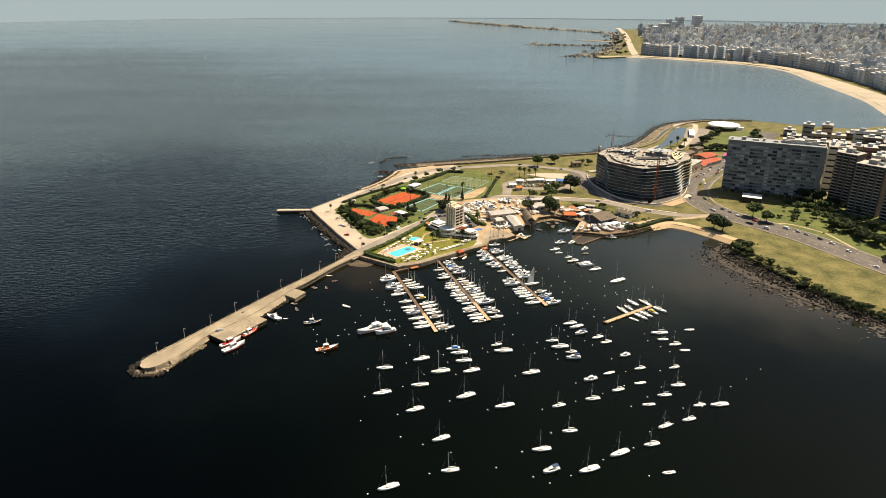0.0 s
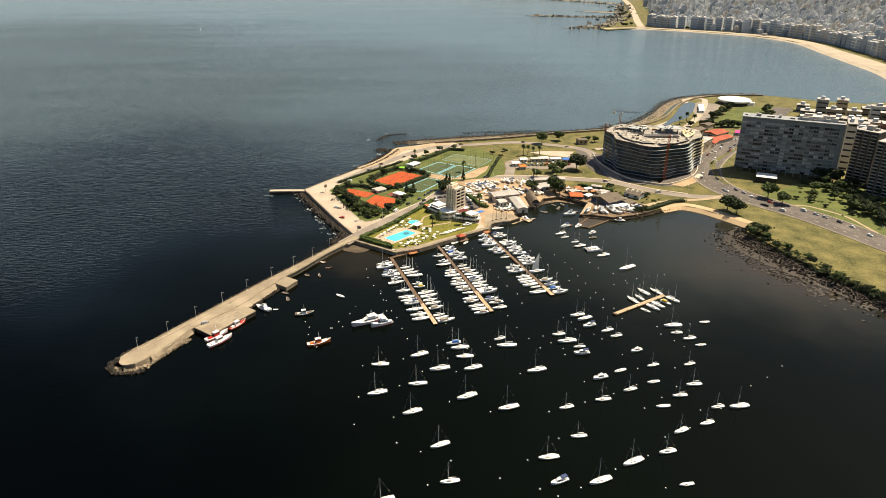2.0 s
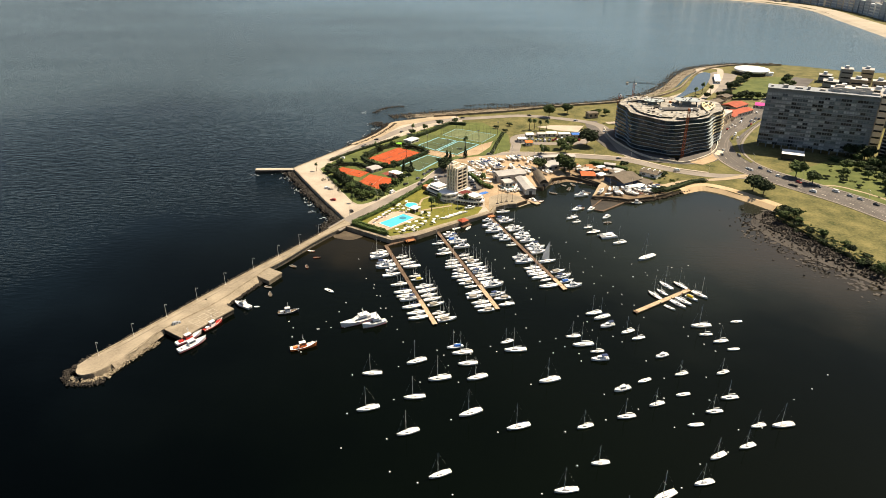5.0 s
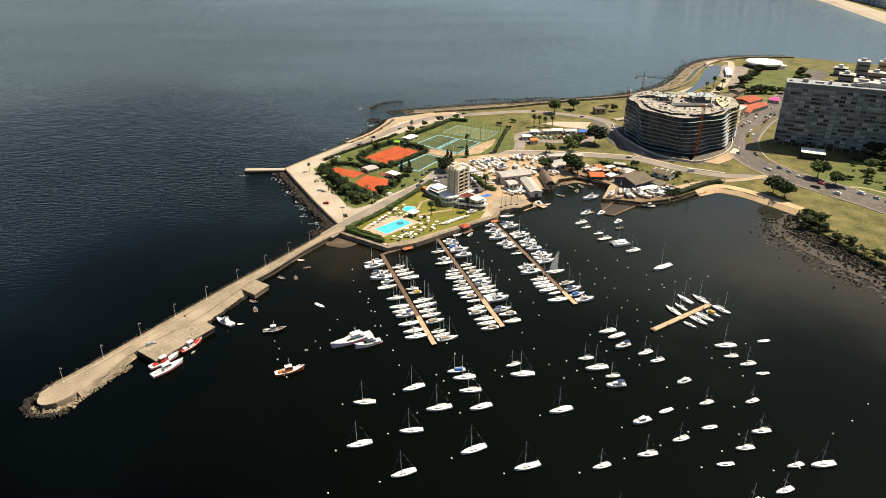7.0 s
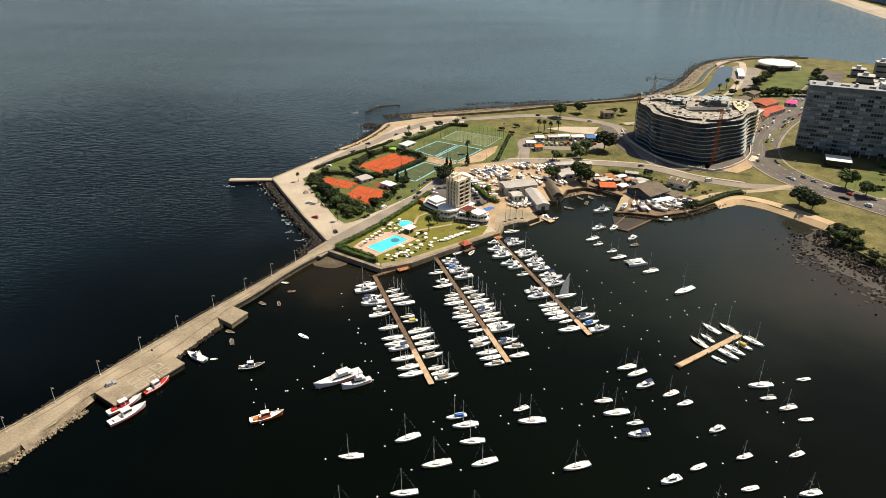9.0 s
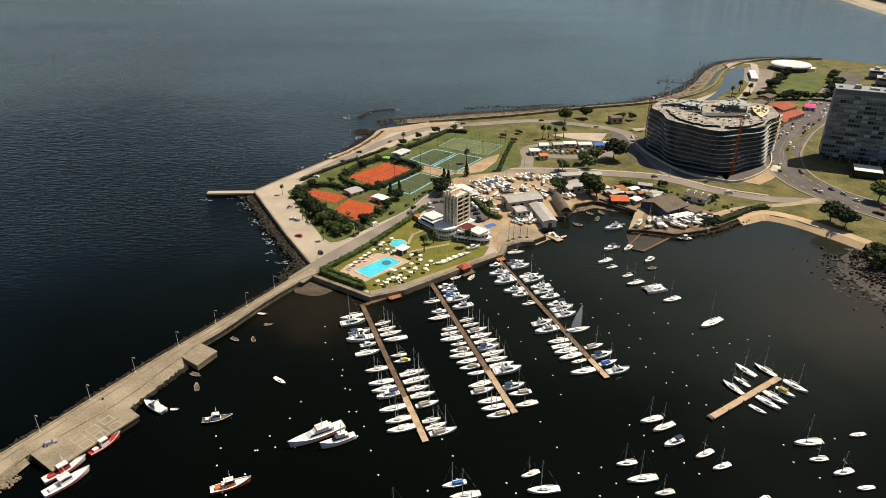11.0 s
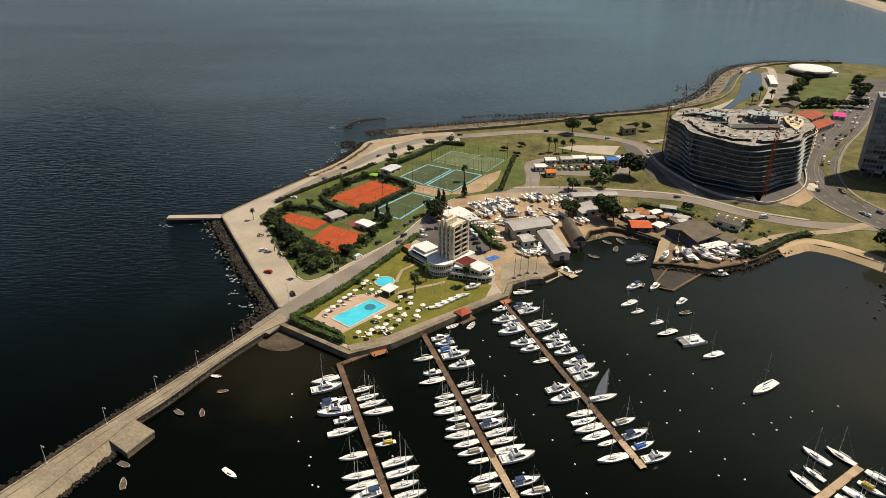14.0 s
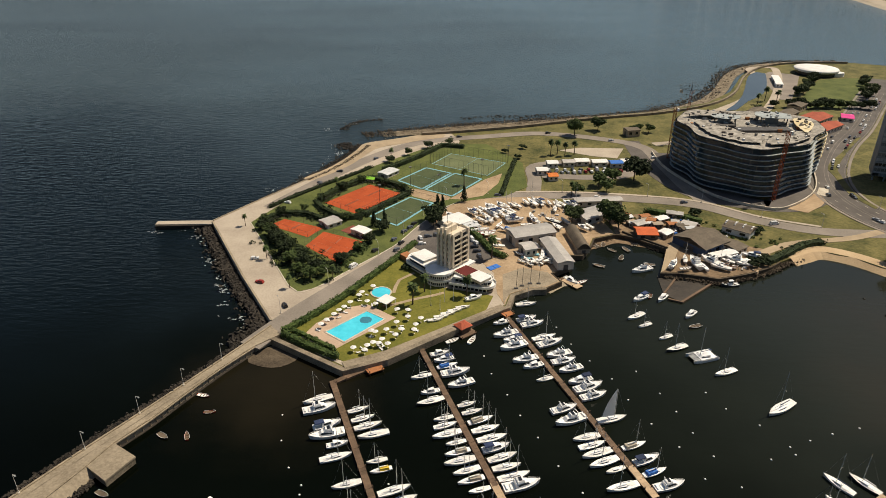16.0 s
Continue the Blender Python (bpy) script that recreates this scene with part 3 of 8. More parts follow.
# harbour-side quay wall of the club
tagged(link("quay_wall", ribbon(smooth_line([(-64, 377), (-32.5, 355.6), (-17, 362.5), (27, 396.6), (33.8, 400.3), (36.8, 410.3), (46, 415.8), (53, 416.3)], 60), 2.2, -3, 2.95), SEAWALL), "stained stone quay wall with a pale coping", "quay wall", kind="structure")
tagged(link("quay_coping", ribbon([Vector(p) for p in ((-33, 358.6), (-17, 365.8), (32, 400.8))], 4.5, 2.4, 2.8), CONCRETE), "pale concrete quayside walk", "pavement", kind="structure")


# ---- breakwater ----
def frame_of(a, b):
    """The turn, in degrees, of the way from a to b in plan."""
    return math.degrees(math.atan2(b[1] - a[1], b[0] - a[0]))


def breakwater():
    t = thing("breakwater", "long pale concrete breakwater with rock armour and mooring platforms", "breakwater", kind="structure")
    outer = [(-166.5, 220.5), (-163.5, 227.5), (-156, 238.5), (-148, 252), (-138.5, 268), (-124, 292.5), (-111, 314), (-97, 336), (-81, 362), (-67, 386)]
    inner = [(-61, 380), (-70, 371), (-79.5, 356.5), (-87.6, 342), (-95, 328.2), (-102.3, 317), (-106.6, 306.5), (-113, 293), (-120, 277.5), (-139.6, 249.5), (-145, 232.5), (-149.5, 225.5), (-152.5, 219), (-156, 214.5), (-162, 214.5)]
    part("deck", solid(outer + inner, -4, 3.0), CONCRETE, t, "worn pale concrete deck")
    part("platform", solid([(-139.8, 252), (-127, 243.2), (-109.2, 270.6), (-119.2, 278)], 2.3, 2.9), CONCRETE, t, "wide mooring platform with painted bays")
    # dark front face, its shadow painted in with the rock colour
    part("platform_base", solid([(-139, 251.6), (-127.1, 243.6), (-109.6, 270.6), (-118.8, 277.6)], -4, 2.29), ROCK, t, "dark foot of the platform with shade in its colour")
    part("platform", solid([(-106.4, 306.8), (-98, 300.8), (-92.8, 311), (-102, 317)], 2.2, 2.85), CONCRETE, t, "small mooring platform")
    part("platform_base", solid([(-106, 306.8), (-98.1, 301.1), (-93.1, 310.9), (-102, 316.6)], -4, 2.19), SEAWALL, t, "stained foot of the platform")
    line = smooth_line(outer[1:], 6)
    part("parapet", ribbon(offset_line(line, -0.5), 0.7, 2.6, 3.35), PALEROCK, t, "low stone edge")
    part("centre_strip", ribbon(offset_line(line[:-6], -3.4), 0.5, 2.9, 3.03), SEAWALL, t, "dark joint along the deck")
    part("kerb", ribbon(smooth_line(inner[1:11], 6), 0.5, 2.8, 3.15), PALEROCK, t)
    wall = smooth_line(inner[1:6], 2.6)
    rib = None
    for p, q in zip(wall, wall[1:]):
        m = pose(p.x, p.y, 0, 0, 0, frame_of(p, q))
        if rib is None:
            rib = part("wall_buttress", boxes((-0.2, -0.1, -4, 0.2, 0.3, 2.75)), SEAWALL, t)
            rib.matrix_basis = m
        else:
            shared("wall_buttress", rib.data, t, m)
    part("wall_ledge", ribbon(offset_line(wall, 0.35), 0.7, 2.45, 2.8), CONCRETE, t, "pale ledge along the harbour wall")
    part("foundation", ribbon(offset_line(wall, 0.5), 1.0, -4, 0.25), ROCK, t, "dark wet footing at the waterline")
    ring = [(-158.3 + 4.6 * math.cos(a) - 5.4 * math.sin(a), 221.8 + 8.0 * math.cos(a) + 3.1 * math.sin(a)) for a in [i * math.pi / 12 for i in range(24)]]
    part("round_head", solid(ring, 2.6, 3.25), CONCRETE, t, "raised oval head")
    for i in range(3):
        for j in range(2):
            x, y = -128.5 + i * 3.0 + j * 4.4, 258 + i * 4.7 - j * 2.9
            bm = bmesh.new()
            for a, b in (((0, 0), (2.1, 3.2)), ((2.1, 3.2), (5.0, 1.3)), ((5.0, 1.3), (2.9, -1.9)), ((2.9, -1.9), (0, 0))):
                ribbon([Vector((x + a[0], y + a[1])), Vector((x + b[0], y + b[1]))], 0.16, 2.8, 2.93, bm)
            part("bay_marking", bm, DUSTY, t)
    return t


breakwater()
slope("breakwater_apron", [(-119.8, 277), (-113, 293), (-106.4, 307)], 1.0, 3.6, 3.02, 3.02, 0.0, CONCRETE, "sloping worn concrete apron on the harbour side")
slope("breakwater_apron", [(-151, 221.5), (-146, 232.5), (-139.8, 249.6)], 0.6, 1.9, 3.02, 3.02, 0.6, SEAWALL, "sloping stained concrete apron on the harbour side")
sp = thing("spur_jetty", "short dark stone jetty reaching into the sea", "jetty", kind="structure")
part("deck", solid([(-153, 493), (-122, 494), (-121, 489), (-153, 487.5)], -3, 2.0), ROCK, sp)
part("coping", solid([(-153.5, 493.5), (-122, 494.5), (-122, 489.5), (-153.5, 489)], 1.9, 2.5), PROMENADE, sp)


def rocks(name, line, width, count, size, mat, label, seed, z=0.3, slope=0.0):
    rng = random.Random(seed)
    bm = bmesh.new()
    line = smooth_line(line, 2.0)
    for _ in range(count):
        i = rng.randrange(len(line) - 1)
        p, q = line[i], line[i + 1]
        n = (q - p).normalized()
        side = rng.uniform(-0.5, 0.5) if rng.random() < 0.7 else rng.gauss(0, 0.5)
        w = p.lerp(q, rng.random()) + Vector((-n.y, n.x)) * width * side
        boulder(bm, (w.x, w.y, z + slope * side * width + rng.uniform(-0.4, 0.4)), size * rng.uniform(0.5, 1.5), rng)
    return tagged(link(name, bm, mat), label, "rocks", kind="stuff")


rocks("armour_rocks", [(-124, 488), (-112, 464), (-92, 427), (-72, 391), (-80, 375)], 6.5, 2600, 1.05, ROCK, "heap of dark wet armour rocks against the promenade wall", 3, 0.5, -0.22)
rocks("armour_rocks", [(-170, 217), (-167.5, 226), (-158.5, 240), (-150.5, 254), (-141, 270), (-127, 294), (-114, 316), (-100, 338), (-84, 364), (-71, 388)], 3.4, 3200, 0.72, ROCK, "dark armour rocks along the breakwater", 4, 0.6, -0.3)
rocks("tip_rocks", [(-151, 217), (-156, 212.5), (-163, 212), (-167, 215)], 2.4, 150, 0.8, PALEROCK, "pale rubble round the breakwater head", 5, 0.5)
rocks("tip_rocks", [(-151, 213), (-157, 210.5), (-164, 210.5), (-169, 214.5), (-170.5, 221)], 2.6, 300, 0.8, ROCK, "dark rubble round the breakwater head", 25, 0.3)
rocks("inner_rocks", [(-151, 217.5), (-146, 228), (-138.5, 243)], 1.8, 260, 0.62, PALEROCK, "pale rubble on the harbour side", 6, 0.5)
rocks("inner_rocks", [(-115.5, 276), (-109, 290), (-103, 303)], 1.4, 330, 0.6, ROCK, "dark rubble on the harbour side", 7, 0.5)
rocks("sea_rocks", [(-86, 562), (-75, 581), (-66.5, 601), (-58, 624)], 5, 1300, 0.75, ROCK, "dark reef rocks on the sea shore", 8, 0.2)
rocks("sea_rocks", [(-70, 642), (-62, 630), (-53, 636)], 8, 420, 0.85, ROCK, "heap of dark rocks off the sandy corner", 28, 0.1)
rocks("shore_stones", [(-80, 558), (-69.5, 575), (-60, 594), (-52, 616), (-48, 630)], 2.6, 1000, 0.42, BROWNROCK, "brown stones strewn above the sea rocks", 26, 2.5)
rocks("sea_rocks", [(-108, 524), (-94, 547), (-83, 565)], 3.6, 600, 0.8, ROCK, "dark reef rocks below the promenade", 9, 0.0)
rocks("sea_rocks", [(-55, 664), (-35, 671), (-9, 680), (15, 688), (74, 702), (139, 717), (200, 735)], 13, 2800, 0.7, BROWNROCK, "brown reef rocks below the sea wall", 10, 0.15)
rocks("shelf_stones", [(-40, 664), (-9, 671), (14, 678), (34, 684), (74, 693), (100, 700), (139, 711)], 13, 2200, 0.5, PALEROCK, "pale rubble strewn over the shelf below the sea wall", 30, 0.5)
rocks("sea_rocks", [(200, 738), (243, 769), (277, 812), (319, 887), (360, 932), (417, 955), (480, 955)], 18, 3200, 0.95, BROWNROCK, "brown reef rocks round the headland", 11, -0.1)
rocks("reef", [(-74, 679), (-67, 696), (-58, 705), (-44, 709)], 4.5, 260, 0.85, ROCK, "scattered reef rocks awash", 12, -0.1)
rocks("reef", [(24, 712), (50, 718), (80, 718), (120, 727)], 8, 260, 0.85, ROCK, "scattered reef rocks awash below the shelf", 29, -0.15)
rocks("harbour_rocks", [(236, 404), (226, 388), (232, 362), (244, 330), (258, 300), (276, 270), (300, 240)], 17, 2200, 0.9, ROCK, "dark stones on the muddy harbour shore", 13, 0.5)
rocks("harbour_rocks", [(222, 400), (214, 380), (220, 350), (234, 318)], 26, 500, 0.7, ROCK, "scattered dark stones on the mud", 14, 0.0)
rocks("headland_rocks", [(112, 431), (119, 430), (129, 427), (136, 424.5), (145, 427), (154, 430), (165, 435.5), (176, 443), (187, 449)], 3.0, 1500, 0.55, BROWNROCK, "brown stones on the little headland", 15, 0.8)
rocks("cove_rocks", [(83, 463), (86.5, 469.5), (99, 475), (107, 471), (118, 459)], 3, 420, 0.6, BROWNROCK, "brown stones round the cove", 16, 0.4)
sheet("ground_mud", smooth_line([(238, 410), (222, 404), (210, 388), (212, 366), (222, 340), (236, 316), (252, 290), (280, 250), (292, 258), (268, 300), (252, 335), (242, 366), (236, 396)], 5, True), -3, 0.12, MUD, "wet brown tidal mud", "mud")
sheet("beach_root", smooth_line([(-62, 376), (-52, 368), (-58, 361), (-67, 362), (-72, 367)], 3, True), -2, 0.15, BROWNROCK, "small muddy patch at the breakwater root", "beach")

sheet("ground_cove", smooth_line([(82.5, 461), (86.5, 471), (99, 476.5), (107, 473), (116, 463), (109, 464), (99, 468.5), (90, 464.5)], 3, True), -2, 0.35, DARKEARTH, "brown muddy beach in the cove", "beach")
sheet("ground_shelf", [(107, 415), (113, 408), (134, 426), (128, 429), (118, 432), (109, 432.5)], -2, 0.3, MUD, "dark brown mud shelf below the headland", "mud")
# lane markings of the avenue
lanes = smooth_line([(430, 795), (385, 735), (340, 675), (302, 630), (274, 590), (258, 560), (250, 532), (250, 506), (257, 484), (272, 460), (300, 418), (330, 352), (380, 260)], 3)
for d in (-11.2, -1.2, 1.2, 11.2):
    tagged(link("road_marking", ribbon(offset_line(lanes, d), 0.25, 2.6, 2.672), ASPHALT), "worn pale edge line on the avenue", "road marking", kind="structure")
bm = bmesh.new()
for d in (-6.2, 6.2):
    side = offset_line(lanes, d)
    for i in range(0, len(side) - 1, 3):
        ribbon(side[i:i + 2], 0.3, 2.6, 2.674, bm)
tagged(link("lane_dashes", bm, DUSTY), "worn dashed lane lines on the avenue", "road marking", kind="stuff")

# ---- far city ----
ROCKFLAT = material("grey_reef", (0.16, 0.15, 0.125), 0.9, 0, 0.4, 6, 60, 0.2, second=(0.25, 0.23, 0.18))
# thin reef and point on the far shore
for poly in ([(500, 2085), (450, 2030), (395, 2000), (350, 2012), (400, 2030), (450, 2090)], [(600, 2380), (470, 2405), (330, 2440), (300, 2470), (420, 2450), (620, 2420)],
             [(790, 3080), (600, 3330), (420, 3560), (200, 3950), (60, 4250), (110, 4250), (300, 3950), (520, 3600), (700, 3330), (820, 3180)], [(660, 2560), (560, 2640), (520, 2700), (600, 2690), (690, 2640)]):
    sheet("ground_reef", poly, -2, 0.6, ROCKFLAT, "low grey-brown reef and spit", "reef")
road("road_far", [(590, 2010), (640, 2250), (720, 2600), (820, 3050), (900, 3500)], 22, PROMENADE, "pale straight coast road", 2.7)
rocks("far_reef", [(380, 2010), (440, 2000), (500, 2085), (560, 2220), (620, 2360), (690, 2640), (780, 3000)], 60, 420, 9, ROCKFLAT, "grey reef rocks along the far point", 17, -1.5)
rocks("far_reef", [(600, 2390), (470, 2410), (320, 2450)], 26, 150, 8, ROCKFLAT, "grey reef rocks in a long low line", 18, -1.5)
rocks("far_reef", [(790, 3080), (600, 3340), (400, 3600), (200, 3950), (60, 4250)], 40, 220, 11, ROCKFLAT, "grey reef rocks in a long low line", 19, -1.5)


def mud_flats():
    """Uneven low banks of wet mud off the harbour shore."""
    rng = random.Random(23)
    bm = bmesh.new()
    line = smooth_line([(236, 412), (222, 398), (214, 378), (222, 350), (236, 318), (252, 288), (276, 254)], 2)
    for i in range(240):
        k = rng.randrange(len(line))
        d = abs(rng.gauss(0, 11))
        x, y = line[k].x - d + rng.uniform(-3, 3), line[k].y - d * 0.4 + rng.uniform(-3, 3)
        r, a = max(0.3, rng.uniform(0.6, 3.2) * (1 - d / 34)), rng.uniform(0, 3)
        n = 11
        ring = [bm.verts.new((x + r * rng.uniform(0.55, 1.3) * math.cos(q * 6.283 / n) * math.cos(a) - r * 0.55 * rng.uniform(0.5, 1.3) * math.sin(q * 6.283 / n) * math.sin(a),
                              y + r * rng.uniform(0.55, 1.3) * math.cos(q * 6.283 / n) * math.sin(a) + r * 0.55 * rng.uniform(0.5, 1.3) * math.sin(q * 6.283 / n) * math.cos(a), 0.13 + i * 0.0006)) for q in range(n)]
        bm.faces.new(ring)
    return tagged(link("mud_flats", bm, MUD), "broken banks of wet brown mud", "mud", kind="stuff")


mud_flats()


# ---- buildings ----
def slab_block():
    """Long slab of flats on columns, with bands of windows."""
    a, b = (283, 555), (360, 518)
    L, D, H, n = math.hypot(b[0] - a[0], b[1] - a[1]), 17.0, 55.0, 14
    t = thing("apartment_slab", "long grey slab of flats with ribbon windows on columns", "apartment building", (*a, 2.5), frame_of(a, b))
    base, step = 6.0, (H - 2.5 - 6.0) / n
    part("wall", boxes((0, 0.7, base - 2.5, L, D, H - 2.5)), GREYWALL, t, "grey concrete frame")
    part("end_wall", boxes((L - 0.2, -0.3, base - 3, L + 0.6, D + 0.3, H - 1.5)), TANWALL, t, "blank pale end wall")
    part("roof", boxes((-0.4, -0.4, H - 2.5, L + 0.4, D + 0.4, H - 1.9)), SPANDREL, t)
    part("penthouse", boxes((L * 0.56, 7, H - 2, L * 0.93, 15, H + 1.6)), PALEWALL, t, "long pale roof storey")
    part("roof_plant", boxes((L * 0.6, 9, H + 1.6, L * 0.68, 13, H + 3.4), (L * 0.78, 8, H + 1.6, L * 0.9, 12, H + 2.8)), GREYROOF, t)
    for k in range(9):
        x = 2 + k * (L - 6) / 8.3
        part("roof_hut", boxes((x, 5, H - 2, x + 2 + 2 * (k % 3), 9, H - 0.6 + (k % 2) * 1.2)), GREYROOF, t)
    col = boxes((0, 0, 0, 0.9, 0.9, base))
    first = part("column", col, GREYWALL, t)
    first.matrix_basis = pose(1, 2, 0)
    for i in range(1, 14):
        for j in range(2):
            shared("column", first.data, t, pose(1 + i * (L - 3) / 13, 2 + j * 10, 0))
    me = {}
    for nm, m in (("window", GREYGLASS), ("window", DARKGLASS), ("window", BLIND)):
        ob = part(nm, boxes((0.06, 0, 0, 3.75, 0.5, step * 0.64)), m, t)
        ob.matrix_basis = pose(0, 0.35, base - 2.5 + 0.2)
        me[m.name] = ob.data
    keys = [GREYGLASS.name] * 7 + [DARKGLASS.name] * 4 + [BLIND.name] * 5
    rng = random.Random(21)
    nx = int(L / 3.9)
    for f in range(n):
        z = base - 2.5 + f * step
        part("spandrel", boxes((-0.2, 0.0, z + step * 0.66, L, 0.75, z + step)), SPANDREL, t)
        x = 0.3
        while x < L - 3.9:
            if not (f == 0 and x < 0.5):
                shared("window", me[rng.choice(keys)], t, pose(x, 0.35 + rng.choice((0, 0, 0.25)), z + 0.1))
            x += L / nx
    fin = None
    for i in range(2 * nx):
        m = pose(0.25 + i * L / nx / 2, 0.2, base - 2.5)
        if fin is None:
            fin = part("mullion", boxes((-0.09, -0.25, 0, 0.09, 0.3, H - base)), SPANDREL, t)
            fin.matrix_basis = m
        else:
            shared("mullion", fin.data, t, m)
    return t


slab_block()


SITEGLASS = material("blue_site_glass", (0.012, 0.028, 0.042), 0.16, 0, 0.5, 2.5, 8, 0, 0.3, spec=0.4)
SITEDUST = material("dirty_site_concrete", (0.17, 0.155, 0.13), 0.9, 0, 0.5, 1.4, 4.5, 0.3, second=(0.50, 0.46, 0.39))
YELLOWFORM = material("yellow_formwork", (0.62, 0.47, 0.20), 0.8, 0, 0.25, 1.0, 7, 0.1, second=(0.74, 0.66, 0.48))


def wavy_block():
    """Curved block under construction: slabs that wave in and out, glass between them."""
    t = thing("curved_building", "curved glass block under construction with wavy pale floor slabs", "building", (205, 570, 2.5))
    outline = smooth_line([(163, 586), (163.5, 568), (167, 550), (175, 536.5), (185, 528), (196, 523.5), (210, 526), (227, 536), (241.5, 550.5), (255, 572), (258, 588), (242, 603), (212, 611), (184, 614), (168, 602)], 3.0, True)
    outline = [(p.x - 205, p.y - 570) for p in outline]

    def grown(d, phase=0.0, wave=0.0):
        out, n = [], len(outline)
        for i, (x, y) in enumerate(outline):
            (ax, ay), (bx, by) = outline[i - 1], outline[(i + 1) % n]
            l = math.hypot(bx - ax, by - ay) or 1
            k = d + wave * math.sin(i * 0.55 + phase)
            out.append((x + (by - ay) / l * k, y - (bx - ax) / l * k))
        return out
    n, step, post = 9, 3.15, None
    # closed dark prism paints the shade of the recessed ground floor
    part("basement", solid(grown(-3.5), -1, 2.6), STEEL, t, "dark solid standing in for the shaded open ground floor")
    for f in range(n):
        z = 2.4 + f * step
        part("floor_slab", solid(grown(0.4, f * 0.25, 1.6), z, z + 0.34), SLABEDGE, t, "pale concrete slab edge")
        g = grown(-0.7, f * 0.25, 1.6)
        bm = bmesh.new()
        prism(bm, g, z + 0.42, z + step, cap=False)
        part("glazing", bm, SITEGLASS, t, "dark reflecting glass storey")
        for i in range(f % 2, len(g), 11):
            if post is None:
                post = part("column", boxes((-0.2, -0.2, 0, 0.2, 0.2, step - 0.42)), STEEL, t)
                post.matrix_basis = pose(*g[i], z + 0.42)
            else:
                shared("column", post.data, t, pose(*g[i], z + 0.42))
    for f in range(3, n):
        z = 2.4 + f * step
        east = [Vector(p) for p in grown(0.25, f * 0.25, 1.9) if p[0] > 33 and p[1] < 16]
        part("edge_form", ribbon(east, 0.5, z + 0.02, z + 1.0), YELLOWFORM, t, "cream formwork along the slab edge")
    z = 2.4 + n * step
    part("roof_slab", solid(grown(-1.6, 2.0, 1.6), z, z + 0.5), SITEDUST, t, "unfinished dusty roof slab")
    # solid dark boxes in place of the shaded gap in the roof
    part("roof_shade_box", boxes((-12, -12, z + 0.4, 22, -4, z + 1.9), (-20, -2, z + 0.4, -10, 3, z + 2.2)), STEEL, t, "dark boxes standing in for the shaded core of the top storey")
    # half-built top storey: patches of slab at two heights, propped on columns
    rng = random.Random(31)
    for poly, h, m in (([(-34, 2), (-33, -16), (-26, -30), (-14, -38), (-4, -32), (-12, -14), (-18, 2), (-28, 14)], 2.0, SITEDUST), ([(-6, -41), (6, -41), (19, -33), (30, -22), (26, -14), (10, -24), (-2, -30)], 2.4, SITEDUST),
                       ([(26, -20), (34, -12), (42, 4), (34, 12), (28, -2)], 3.0, YELLOWFORM), ([(-34, 24), (-20, 30), (0, 30), (4, 22), (-20, 18)], 3.2, SITEDUST), ([(8, 6), (26, 2), (30, 14), (12, 20)], 5.6, SLABEDGE), ([(-22, 6), (-8, 2), (-4, 12), (-18, 16)], 5.4, SLABEDGE)):
        cx, cy = sum(p[0] for p in poly) / len(poly), sum(p[1] for p in poly) / len(poly)
        line = smooth_line(poly, 2.2, True)
        part("deck_patch", solid([(cx + (p.x - cx) * k, cy + (p.y - cy) * k) for p in line for k in (rng.uniform(0.9, 1.04),)], z + h - 0.3, z + h), m, t, "bare slab of the unfinished top storey")
        for x, y in poly:
            x, y = cx + (x - cx) * 0.86, cy + (y - cy) * 0.86
            part("prop", boxes((x - 0.25, y - 0.25, z + 0.4, x + 0.25, y + 0.25, z + h - 0.3)), STEEL, t)
        part("wall_panel", boxes((cx - 4, cy - 2, z + 0.4, cx + 3, cy + 2, z + h - 0.3)), GREYWALL, t)
        for _ in range(16):
            p = rng.choice(line)
            u, w, d, e = rng.random() ** 0.5 * 0.9, rng.uniform(0.3, 2.2), rng.uniform(0.3, 1.6), rng.uniform(0.15, 1.1)
            x, y = cx + (p.x - cx) * u, cy + (p.y - cy) * u
            part(rng.choice(("board", "upstand")), boxes((x, y, z + h - 0.02, x + w, y + d, z + h + e)), rng.choice((CITYPALE, m, STEEL, BROWNWALL, SITEDUST)), t)
    for i in range(110):
        x, y = rng.uniform(-44, 46), rng.uniform(-32, 34)
        if (x / 45) ** 2 + ((y - 2) / 33) ** 2 > 0.82:
            continue
        w, d, h = rng.uniform(0.4, 3.2), rng.uniform(0.4, 2.4), rng.uniform(0.3, 3.0) * rng.uniform(0.4, 1)
        part(rng.choice(("upstand", "formwork_panel", "wall_panel")), boxes((x, y, z + 0.4, x + w, y + d, z + 0.4 + h)), rng.choice((DUSTY, STEEL, BROWNWALL, CITYPALE, RUSTDECK, SITEDUST, STEEL)), t)
    return t


wavy_block()


